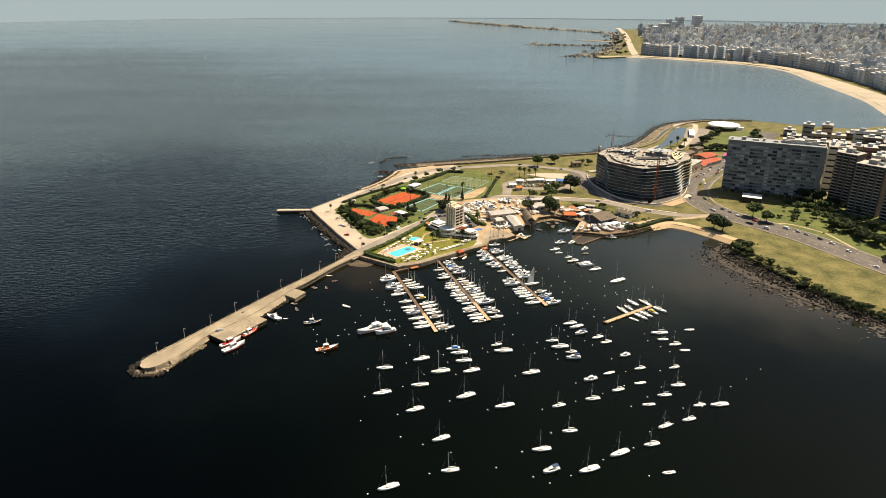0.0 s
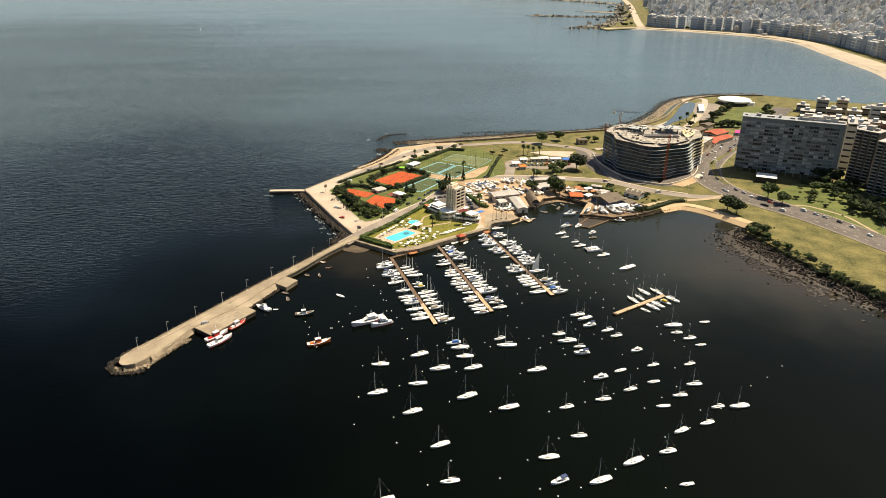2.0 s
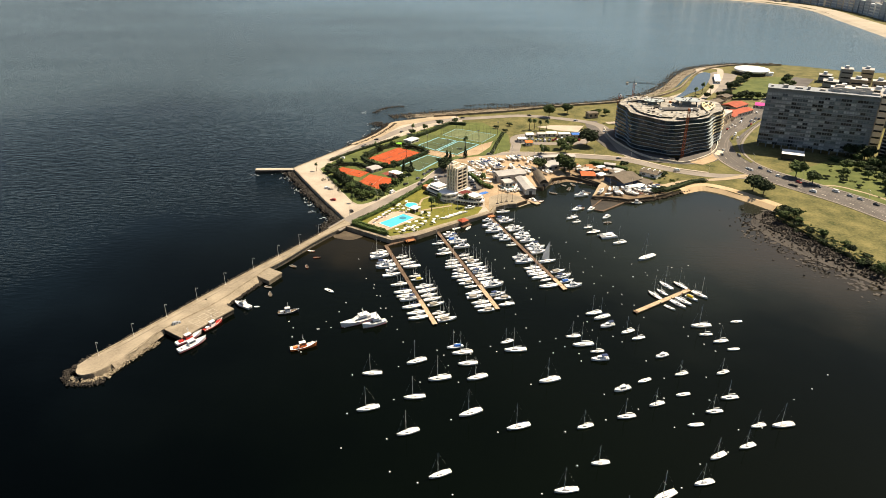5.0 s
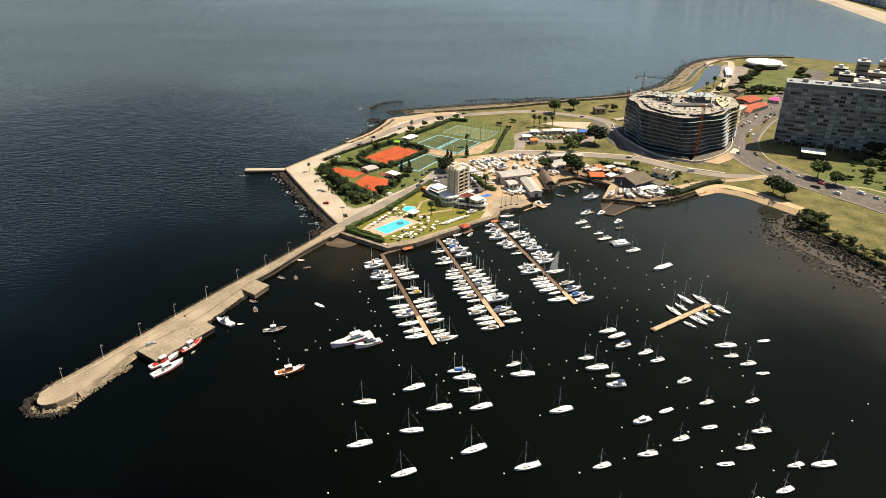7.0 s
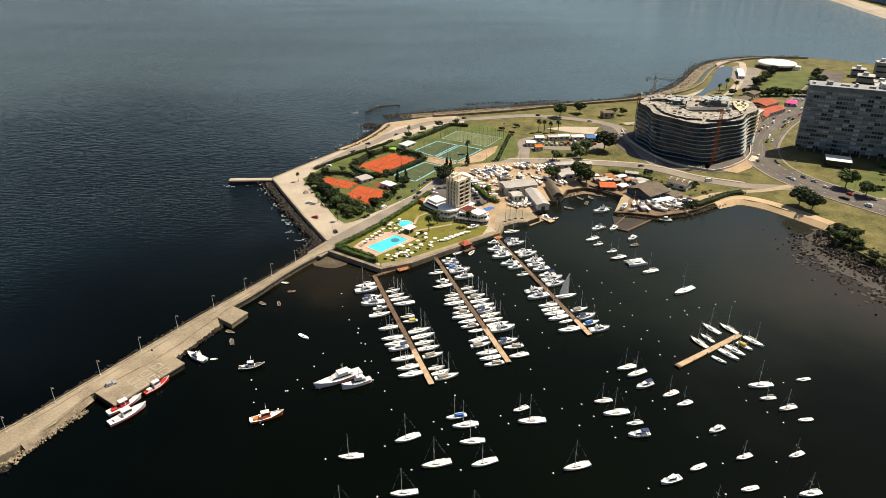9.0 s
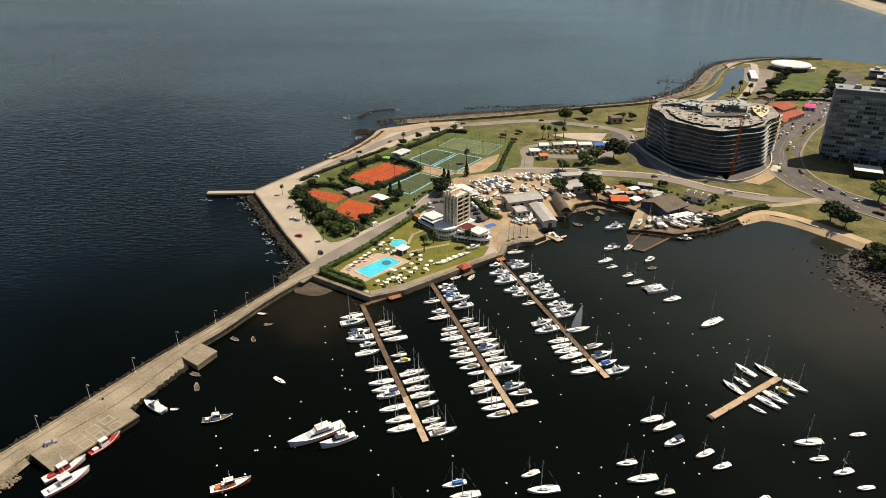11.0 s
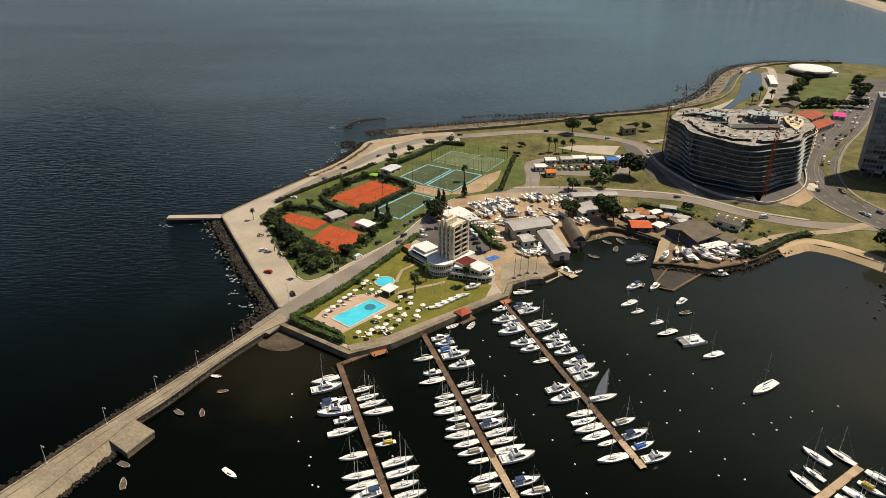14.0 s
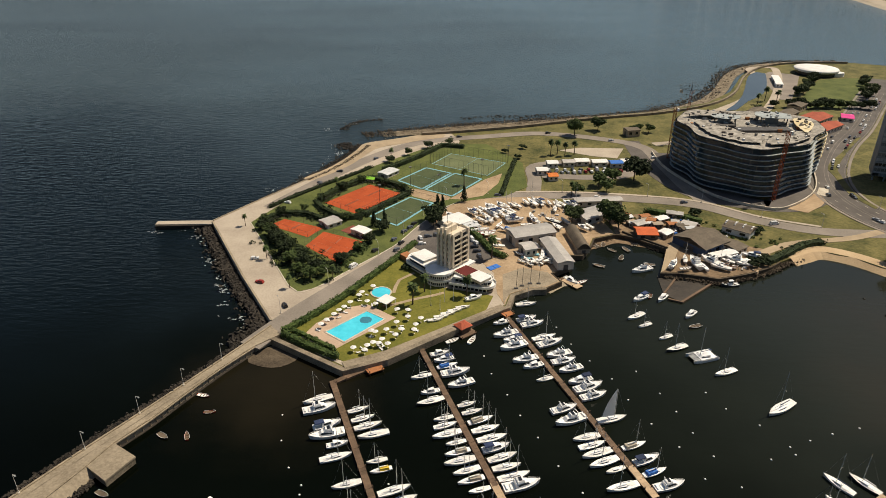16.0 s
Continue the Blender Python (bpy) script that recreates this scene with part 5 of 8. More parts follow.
shed("club_store", "small store with a pale roof beside the boatyard", [(19, 478), (25.5, 481), (24, 487), (17.5, 484)], 2.6, 0.4, CITYPALE, CREAM)
shed("stone_kiosk", "square brown stone pavilion in the park", [(150, 650), (160, 652), (158, 660), (148, 658)], 5.0, 0.6, BROWNROOF, TANWALL)
shed("tennis_hut", "small tennis hut with a grey roof", [(-62.5, 488.5), (-55.5, 494.5), (-50, 490), (-56, 482.5)], 2.5, 0.6)
shed("tennis_clubhouse", "white tennis clubhouse with a terrace", [(-43.3, 475.6), (-39.6, 480.2), (-33.6, 474.2), (-37, 468.4)], 3.0, 0.4, ROOFWHITE, CREAM)
sheet("pavement_tennis", [(-49.5, 480.2), (-43.6, 487), (-31.4, 474.6), (-37.1, 468.4)], 2.4, 2.74, material("red_brown_paving", (0.20, 0.055, 0.035), 0.85, 0, 0.2, 0.8, 5, 0.1), "red-brown paved terrace of the tennis club", "terrace")
shed("tennis_hut", "low hut beside the clay courts", [(-36, 564.5), (-29, 574), (-25, 568.5), (-31.5, 557.5)], 2.6, 0.5, CITYPALE)
shed("garden_tent", "bright green canvas tent beside the courts", [(-43, 558.5), (-36.5, 556.5), (-36.5, 552.5), (-42.5, 554)], 2.2, 0.8, material("lime_canvas", (0.22, 0.50, 0.04), 0.8), TANWALL)
shed("glass_kiosk", "low kiosk with a flat white canopy", [(289, 518), (304, 511), (310, 524), (295, 531)], 5.0, 0.3, ROOFWHITE, DARKGLASS)
for c in ([(303, 651), (328, 670), (322, 680), (298, 662)], [(288, 652), (306, 657), (305, 674), (289, 667)], [(313, 679), (333, 695), (339, 710), (319, 695)], [(296, 640), (303, 648), (296, 655), (289, 647)]):
    shed("tiled_house", "house with a red tiled roof beside the avenue", c, 4.0, 1.8, REDTILE)
for c in ([(246, 615), (262, 632), (250, 644), (236, 626)], [(228, 632), (244, 648), (234, 658), (220, 644)], [(262, 668), (280, 690), (270, 700), (250, 680)]):
    shed("terrace_house", "flat-roofed house behind the building site", c, 8.0, 0.4, BROWNROOF, BROWNWALL)
for c in ([(262, 600), (272, 613), (264, 619), (254, 606)], [(273, 614), (283, 627), (275, 633), (265, 620)], [(284, 628), (292, 638), (284, 645), (276, 635)]):
    shed("brick_terrace", "tall brick terrace house beside the avenue", c, 11.0, 0.5, GREYROOF, TANWALL)
for c in ([(296, 692), (310, 706), (302, 714), (288, 700)], [(275, 700), (286, 712), (278, 720), (266, 708)], [(318, 720), (330, 732), (322, 740), (310, 728)]):
    shed("old_house", "low house with a dark weathered roof behind the avenue", c, 5.0, 1.6, BROWNROOF, TANWALL)
shed("market_awning", "magenta market awning on posts", [(340, 694), (348, 690), (358, 702), (348, 706)], 3.0, 0.8, MAGENTA)
for i, (x, y, w, m) in enumerate(((69, 566, 7, ROOFWHITE), (78, 580, 7, ROOFWHITE), (89, 582, 8, GREYROOF), (98, 584, 9, ROOFWHITE), (109, 582, 10, ROOFWHITE), (121, 580, 8, BLUETARP), (75, 555, 6, material("orange_canvas", (0.55, 0.16, 0.03), 0.8)), (129, 583, 6, ROOFWHITE))):
    shed("market_stall", "market stall with a canvas roof in the car park", [(x, y), (x + w, y + 0.5), (x + w - 0.5, y + 7), (x - 0.5, y + 6.5)], 3.0, 0.9, m)

shed("beach_kiosk", "long low white kiosk beside the hall car park", [(341, 816), (347, 814), (353, 858), (347, 860)], 3.2, 0.3, ROOFWHITE, WHITE)


# ---- boats ----
def hull_mesh(L, B, free, transom=0.75, sheer=0.25, draft=0.5, flare=0.85, n=9):
    """A lofted hull: bow at +x, open top at the sheer line, closed below and at the stern."""
    bm = bmesh.new()
    rows, rim = [], []
    for i in range(n):
        u = i / (n - 1)
        x = -L / 2 + L * u
        w = B / 2 * (transom + (1 - transom) * math.sin(min(1, u / 0.45) * math.pi / 2)) if u < 0.45 else B / 2 * max(0.02, 1 - ((u - 0.45) / 0.55) ** 2.2)
        z = free + sheer * (2 * u - 0.7) ** 2 * (1 if u > 0.35 else 0.4)
        pts = [(x, -w, z), (x - 0.04 * L * u, -w * flare, 0.12), (x - 0.07 * L * u, -w * 0.5, -draft * 0.8), (x - 0.08 * L * u, 0, -draft)]
        row = [bm.verts.new(p) for p in pts] + [bm.verts.new((p[0], -p[1], p[2])) for p in pts[-2::-1]]
        rows.append(row)
        rim.append((x, w, z))
    for p, q in zip(rows, rows[1:]):
        for k in range(6):
            bm.faces.new((p[k], q[k], q[k + 1], p[k + 1]))
    bm.faces.new(rows[0])
    bm.faces.new(rows[-1][::-1])
    return bm, rim


def deck_mesh(rim, drop=0.06, camber=0.12, shrink=0.96):
    bm = bmesh.new()
    rows = [[bm.verts.new((x, -w * shrink, z - drop)), bm.verts.new((x, 0, z - drop + camber)), bm.verts.new((x, w * shrink, z - drop))] for x, w, z in rim]
    for p, q in zip(rows, rows[1:]):
        for k in range(2):
            bm.faces.new((p[k], q[k], q[k + 1], p[k + 1]))
    return bm


def wedge(x0, x1, w0, w1, z0, h0, h1, slope=0.5):
    """A cabin: tapered box with raked ends; w0 and h0 at the stern end."""
    bm = bmesh.new()
    lo = [bm.verts.new(p) for p in ((x0, -w0, z0), (x1, -w1, z0), (x1, w1, z0), (x0, w0, z0))]
    hi = [bm.verts.new(p) for p in ((x0 + 0.1, -w0 * 0.82, z0 + h0), (x1 - slope, -w1 * 0.8, z0 + h1), (x1 - slope, w1 * 0.8, z0 + h1), (x0 + 0.1, w0 * 0.82, z0 + h0))]
    for i in range(4):
        j = (i + 1) % 4
        bm.faces.new((lo[i], lo[j], hi[j], hi[i]))
    bm.faces.new(hi)
    return bm


def sailboat(L, hull=HULL, cover=SAIL, mast=True, label="white sailing yacht with bare mast", tarp=None):
    t = thing("sailboat", label, "sailboat")
    B, fr = L * 0.285, L * 0.085
    bm, rim = hull_mesh(L, B, fr)
    part("hull", bm, hull, t, smooth=True)
    part("deck", deck_mesh(rim), DECK if tarp is None else HULL, t)
    cabin = part("cabin", wedge(-L * 0.12, L * 0.24, B * 0.30, B * 0.2, fr - 0.02, 0.5, 0.32, 0.7), HULL, t)
    part("cabin_window", wedge(-L * 0.08, L * 0.17, B * 0.292, B * 0.222, fr + 0.16, 0.2, 0.14, 0.2), TINT, cabin)
    part("cockpit", boxes((-L * 0.40, -B * 0.2, fr - 0.1, -L * 0.14, B * 0.2, fr + 0.07)), DECK, t, "open cockpit")
    if mast:
        spar = part("mast", tubes(((L * 0.08, 0, fr), (L * 0.08, 0, L * 1.22), 0.11, 0.075, 5)), ALLOY, t, "slim aluminium mast")
        boom = part("boom", tubes(((L * 0.07, 0, fr + 1.3), (-L * 0.32, 0, fr + 1.25), 0.08, 0.06, 5)), ALLOY, t)
        part("sail_cover", tubes(((L * 0.05, 0, fr + 1.45), (-L * 0.3, 0, fr + 1.4), 0.2, 0.12, 6)), cover, boom, "furled sail under canvas")
        part("rigging", tubes(((L * 0.08, 0, L * 1.18), (L * 0.47, 0, fr + 0.3), 0.014, 0.02, 3), ((L * 0.08, 0, L * 1.2), (-L * 0.47, 0, fr + 0.2), 0.01, 0.01, 3), ((L * 0.08, -0.9, L * 0.66), (L * 0.08, 0.9, L * 0.66), 0.04, 0.04, 4)), ALLOY, spar, "stays and spreaders with a furled foresail")
    if tarp is not None:
        part("tarpaulin", wedge(-L * 0.36, L * 0.06, B * 0.42, B * 0.34, fr, 0.9, 1.0, 0.1), tarp, t, "canvas cover over the cockpit")
    return t


def motorboat(L, hull=HULL, fly=True, label="white motor yacht with a raised cabin", canopy=None):
    t = thing("motorboat", label, "motorboat")
    B, fr = L * 0.33, L * 0.115
    bm, rim = hull_mesh(L, B, fr, 0.9, 0.35)
    part("hull", bm, hull, t, smooth=True)
    part("deck", deck_mesh(rim, 0.1), HULL, t)
    cabin = part("cabin", wedge(-L * 0.2, L * 0.24, B * 0.4, B * 0.28, fr - 0.1, 1.5, 1.2, 1.1), HULL, t)
    part("windscreen", wedge(-L * 0.14, L * 0.17, B * 0.385, B * 0.30, fr + 0.5, 0.55, 0.5, 0.5), TINT, cabin, "dark wrap-round windscreen")
    part("cockpit", boxes((-L * 0.46, -B * 0.34, fr - 0.3, -L * 0.2, B * 0.34, fr + 0.05)), DECK, t)
    part("seat", boxes((-L * 0.45, -B * 0.3, fr, -L * 0.41, B * 0.3, fr + 0.45)), WHITE, t)
    if fly:
        bridge = part("flybridge", wedge(-L * 0.16, L * 0.06, B * 0.33, B * 0.26, fr + 1.35, 0.55, 0.75, 0.4), HULL, t)
        part("fly_seat", boxes((-L * 0.1, -B * 0.2, fr + 1.6, -L * 0.02, B * 0.2, fr + 2.2)), TINT, bridge)
        part("radar_arch", tubes(((-L * 0.14, -B * 0.34, fr + 1.3), (-L * 0.17, -B * 0.26, fr + 2.9), 0.1, 0.1, 5), ((-L * 0.14, B * 0.34, fr + 1.3), (-L * 0.17, B * 0.26, fr + 2.9), 0.1, 0.1, 5),
                                 ((-L * 0.17, -B * 0.26, fr + 2.9), (-L * 0.17, B * 0.26, fr + 2.9), 0.12, 0.12, 5)), HULL, t)
    if canopy:
        part("canopy", wedge(-L * 0.44, -L * 0.1, B * 0.36, B * 0.34, fr + 1.5, 0.3, 0.35, 0.1), canopy, t, "canvas cockpit canopy")
    part("bow_rail", tubes(*[((L * 0.2, s * B * 0.34, fr + 0.75), (L * 0.47, s * 0.1, fr + 1.0), 0.04, 0.04, 4) for s in (-1, 1)]), ALLOY, t)
    return t


def dinghy(L, hull=HULL, inside=DECK, label="small open rowing boat"):
    t = thing("dinghy", label, "dinghy")
    B, fr = L * 0.38, L * 0.1
    bm, rim = hull_mesh(L, B, fr, 0.7, 0.2, 0.25)
    part("hull", bm, hull, t, smooth=True)
    part("floor", deck_mesh(rim, 0.22, 0.0, 0.9), inside, t)
    for k in (-0.22, 0.02, 0.24):
        part("thwart", boxes((L * k, -B * 0.38, fr - 0.12, L * k + 0.25, B * 0.38, fr - 0.02)), TIMBER, t)
    part("gunwale", tubes(*[((rim[i][0], s * rim[i][1], rim[i][2]), (rim[i + 1][0], s * rim[i + 1][1], rim[i + 1][2]), 0.06, 0.06, 4) for i in range(8) for s in (-1, 1)]), WHITE, t)
    return t


def workboat(L, hull, house, deck, label, mast=True, low=None):
    t = thing("work_boat", label, "work boat")
    B, fr = L * 0.27, L * 0.09
    bm, rim = hull_mesh(L, B, fr, 0.8, 0.7)
    part("hull", bm, hull, t, smooth=True)
    if low:
        bm, _ = hull_mesh(L * 0.995, B * 1.01, fr * 0.35, 0.8, 0.1)
        part("boot_top", bm, low, t, "coloured waterline band")
    part("deck", deck_mesh(rim, 0.25), deck, t)
    part("bulwark", tubes(*[((rim[i][0], s * rim[i][1], rim[i][2]), (rim[i + 1][0], s * rim[i + 1][1], rim[i + 1][2]), 0.12, 0.12, 4) for i in range(8) for s in (-1, 1)]), WHITE, t)
    cabin = part("wheelhouse", wedge(-L * 0.15, L * 0.12, B * 0.3, B * 0.26, fr - 0.2, 2.4, 2.6, 0.5), house, t)
    part("window", wedge(-L * 0.13, L * 0.105, B * 0.297, B * 0.26, fr + 1.2, 0.6, 0.65, 0.15), TINT, cabin)
    part("roof", boxes((-L * 0.16, -B * 0.3, fr + 2.2, L * 0.08, B * 0.3, fr + 2.4)), WHITE, t)
    part("deck_box", boxes((-L * 0.38, -B * 0.22, fr - 0.2, -L * 0.22, B * 0.22, fr + 0.6)), house, t)
    if mast:
        part("mast", tubes(((0, 0, fr + 2.2), (0, 0, fr + 2.2 + L * 0.32), 0.1, 0.05, 5), ((0, -1, fr + 2.6 + L * 0.16), (0, 1, fr + 2.6 + L * 0.16), 0.05, 0.05, 4)), WHITE, t)
    return t


def big_yacht(L, label):
    t = thing("motor_yacht", label, "motor yacht")
    B, fr = L * 0.235, 1.75
    bm, rim = hull_mesh(L, B, fr, 0.85, 0.9, 0.8)
    part("hull", bm, HULL, t, smooth=True)
    bm, _ = hull_mesh(L * 0.99, B * 1.01, 0.35, 0.85, 0.1, 0.8)
    part("boot_top", bm, REDPAINT, t, "dark red antifouling band")
    part("deck", deck_mesh(rim, 0.2), DECK, t)
    cabin = part("deckhouse", wedge(-L * 0.3, L * 0.2, B * 0.38, B * 0.3, fr - 0.1, 1.7, 1.6, 2.4), HULL, t)
    part("window", wedge(-L * 0.26, L * 0.14, B * 0.375, B * 0.31, fr + 0.6, 0.6, 0.6, 0.8), TINT, cabin)
    part("upper_house", wedge(-L * 0.2, L * 0.06, B * 0.3, B * 0.25, fr + 1.5, 1.0, 1.0, 1.4), WHITE, t)
    part("roof", boxes((-L * 0.24, -B * 0.34, fr + 2.5, L * 0.0, B * 0.34, fr + 2.65)), ROOFWHITE, t)
    part("mast", tubes(((-L * 0.1, 0, fr + 2.5), (-L * 0.12, 0, fr + 6.5), 0.18, 0.08, 5), ((-L * 0.11, -1.2, fr + 4.8), (-L * 0.11, 1.2, fr + 4.8), 0.08, 0.08, 4)), WHITE, t)
    return t


def catamaran(L):
    t = thing("catamaran", "white sailing catamaran with twin hulls", "catamaran")
    for s in (-1, 1):
        bm, rim = hull_mesh(L, L * 0.13, 1.2, 0.8, 0.2)
        bmesh.ops.translate(bm, verts=bm.verts, vec=(0, s * L * 0.22, 0))
        part("hull", bm, HULL, t, smooth=True)
    part("bridge_deck", boxes((-L * 0.42, -L * 0.24, 0.7, L * 0.18, L * 0.24, 1.35)), HULL, t)
    part("cabin", wedge(-L * 0.2, L * 0.16, L * 0.2, L * 0.15, 1.3, 1.1, 0.7, 1.0), HULL, t)
    part("window", wedge(-L * 0.16, L * 0.12, L * 0.197, L * 0.155, 1.6, 0.4, 0.35, 0.5), TINT, t)
    part("trampoline", boxes((L * 0.18, -L * 0.17, 1.0, L * 0.42, L * 0.17, 1.06)), GREYWALL, t)
    part("mast", tubes(((L * 0.08, 0, 2), (L * 0.08, 0, L * 1.25), 0.12, 0.07, 5)), ALLOY, t)
    part("boom", tubes(((L * 0.07, 0, 3.2), (-L * 0.35, 0, 3.2), 0.14, 0.1, 5)), NAVY, t)
    return t


def at(x, y, turn, k=1.0, z=0.0):
    return pose(x, y, z, 0, 0, turn) @ Matrix.Diagonal((k, k, k, 1))


def place(ob, x, y, turn, k=1.0, z=0.0, group=""):
    ob.matrix_basis = at(x, y, turn, k, z)
    return tagged(ob, group=group)


brng = random.Random(12)
G1, G2 = "yachts berthed at the pontoons", "yachts on swinging moorings"
protos = {}


def berth(kind, x, y, turn, k=1.0, z=0.0, group=G1):
    """The first boat of a kind is built, the others are copies of it."""
    make = {"sail": lambda: sailboat(10.0), "sail_b": lambda: sailboat(10.0, cover=NAVY, label="white sailing yacht with a blue sail cover"),
            "sail_d": lambda: sailboat(10.0, DARKHULL, label="dark-hulled sailing yacht with bare mast"),
            "yawl": lambda: sailboat(14.0, cover=NAVY, label="large white sailing yacht with a tall mast"), "sloop": lambda: sailboat(7.5, cover=WHITE, label="small white sloop with a slim mast"),
            "bare": lambda: sailboat(7.0, mast=False, label="small white boat with its mast down"),
            "tarp": lambda: sailboat(9.0, tarp=BLUETARP, label="white yacht under a bright blue cover"),
            "sail_t": lambda: sailboat(9.5, tarp=BEIGE, label="white sailing yacht under a beige cockpit cover"),
            "tarp_y": lambda: sailboat(8.0, tarp=YELLOWTARP, label="white yacht under a yellow cover"),
            "motor": lambda: motorboat(11.0), "motor_s": lambda: motorboat(8.0, fly=False, label="small white cabin cruiser"),
            "motor_n": lambda: motorboat(9.0, fly=False, canopy=NAVY, label="white cabin cruiser with a navy canopy"),
            "cat": lambda: catamaran(11.5), "dinghy": lambda: dinghy(5.5), "dinghy_r": lambda: dinghy(5.0, REDPAINT, TIMBER, "small red open boat"),
            "dinghy_w": lambda: dinghy(5.6, REDPAINT, DECK, "red open launch with a pale deck"),
            "workboat": lambda: workboat(9.5, DARKHULL, WHITE, DECK, "dark fishing boat with a white wheelhouse at the headland", False),
            "dinghy_d": lambda: dinghy(6.0, TIMBER, BROWNROOF, "dark open fishing boat with pale thwarts")}
    if kind not in protos:
        protos[kind] = place(make[kind](), x, y, turn, k, z, group)
        return protos[kind]
    ob = copy_thing(protos[kind], at(x, y, turn))
    ob.matrix_basis = at(x, y, turn, k, z)
    return tagged(ob, group=group)


# ---- pontoons ----
def pontoon(name, a, b, width, new_from, label):
    """A walkway of planks on two beams with piles; the last stretch is of new pale planks."""
    a, b = Vector(a), Vector(b)
    L = (b - a).length
    t = thing(name, label, "pontoon", (a.x, a.y, 0), frame_of(a, b))
    for s in (-1, 1):
        part("beam", boxes((0, s * width * 0.42 - 0.15, 0.1, L, s * width * 0.42 + 0.15, 0.72)), TIMBER, t)
    plank = {}
    n = int(L / 1.5)
    for i in range(n):
        x = i * L / n
        m = NEWTIMBER if x > new_from else TIMBER
        if m.name not in plank:
            plank[m.name] = part("plank", boxes((0.03, -width / 2, 0.74, L / n - 0.03, width / 2, 0.86)), m, t)
            plank[m.name].matrix_basis = pose(x, 0, 0)
        else:
            shared("plank", plank[m.name].data, t, pose(x, 0, brng.uniform(-0.02, 0.02)))
    pile = None
    for i in range(int(L / 9) + 1):
        for s in (-1, 1):
            m = pose(min(L - 0.3, i * 9 + 0.3), s * width * 0.56, 0)
            if pile is None:
                pile = part("mooring_post", tubes(((0, 0, -4), (0, 0, 1.7), 0.2, 0.18, 6)), TIMBER, t)
                pile.matrix_basis = m
            else:
                shared("mooring_post", pile.data, t, m)
    for s in (-1, 1):
        if new_from < L:
            part("edge_board", boxes((new_from, s * width * 0.5 - 0.1, 0.5, L, s * width * 0.5 + 0.1, 0.9)), NEWTIMBER, t)
    return t


pontoon("pontoon", (-36, 350.5), (-4, 259), 2.2, 71, "long timber pontoon with a pale new end")
pontoon("pontoon", (-17, 364), (-37, 350), 2.2, 200, "short timber gangway from the quay")
pontoon("pontoon", (-6, 379), (29, 274), 2.2, 82, "long timber pontoon with a pale new end")
pontoon("pontoon", (31, 401), (68, 295), 2.2, 98, "long timber pontoon with a pale new end")
pontoon("pontoon", (100.5, 271), (137, 295), 2.4, 0, "free-standing pale timber pontoon")
pontoon("pontoon", (62.3, 430.2), (69.4, 420.6), 4.0, 0, "short pale landing stage beside the slipway")


def berths(a, d, rows, side, kinds, reach=1.6):
    """Boats at right angles to a pontoon, at these distances along it."""
    a, d = Vector(a), Vector(d).normalized()
    n = Vector((-d.y, d.x)) * side
    for i, s in enumerate(rows):
        kind = kinds[i % len(kinds)]
        if kind == "sail" and i % 3 == 1:
            kind = "sail_t"
        k = brng.uniform(0.9, 1.12)
        half = {"motor": 5.5, "motor_s": 4, "motor_n": 4.5, "sloop": 3.75, "bare": 3.5, "tarp": 4.5, "tarp_y": 4, "dinghy": 2.7}.get(kind, 5.0) * k
        p = a + d * s + n * (half + reach)
        out = math.degrees(math.atan2(n.y, n.x))
        berth(kind, p.x, p.y, out + brng.uniform(-4, 4) + (180 if brng.random() < 0.25 else 0), k)


A1, D1 = (-35.8, 349.9), (0.335, -0.942)
berths(A1, D1, [7, 12.1, 21.3, 26, 31.5, 37.2, 49.7, 58.5, 63.1, 67.2, 75.2, 82, 87], -1, ["sail", "motor", "motor_n", "motor", "motor_s", "sail", "sail", "sail_b", "sail", "motor_n", "sail_b", "sail", "sail"])
berths(A1, D1, [17, 22.1, 26.4, 31.2, 43.1, 47.4, 56.9, 61.7, 66.9, 71.5, 77.1, 86.2, 89.8, 93.4], 1, ["sloop", "sloop", "sail", "sail_b", "sloop", "tarp_y", "sail", "sail_b", "sail", "sail", "sail", "sloop", "sloop", "sail"])
A2, D2 = (-5, 377.8), (0.311, -0.95)
berths(A2, D2, [22.7, 32.6, 37.7, 47.6, 51.3, 55.6, 60.2, 64.6, 68.6, 73.1, 77.2, 81.6, 89.1, 93, 99.6, 103.6, 108], -1, ["sloop", "motor_s", "sail_d", "sloop", "sloop", "sail", "sloop", "sail", "sail", "sail_b", "sail", "bare", "sail", "sail", "sail", "sail_b", "sail"])
berths(A2, D2, [11.1, 15.4, 19.6, 24.8, 31.8, 43.2, 47.6, 52.6, 57.4, 62.2, 66.8, 71.3, 75.6, 80, 84.2, 94.5, 99, 105.7], 1, ["motor_s", "motor_n", "tarp", "motor", "motor", "sloop", "sloop", "sail", "sail", "sail", "motor_n", "sail", "sail", "sail_b", "motor", "motor_n", "sail", "sail"])
A3, D3 = (32.5, 400.4), (0.319, -0.948)
berths(A3, D3, [7.8, 16.7, 21.2, 25.7, 35.3, 40.1, 48.7, 66.5, 72.5, 81.6, 85.4, 89.3, 93.4, 97.3, 104.2], -1, ["motor_s", "motor", "motor_n", "motor", "motor", "motor_s", "sloop", "motor", "motor", "sail", "sail_b", "sail", "sail", "bare", "sail"])
berths(A3, D3, [9, 13.4, 24, 28.5, 36.5, 41.2, 46.6, 54.1, 58.7, 63.6, 90, 97, 102.2, 108.5], 1, ["motor_n", "motor", "sail", "motor", "motor", "motor", "motor", "motor_n", "motor", "motor", "sail", "motor_n", "tarp", "motor"])
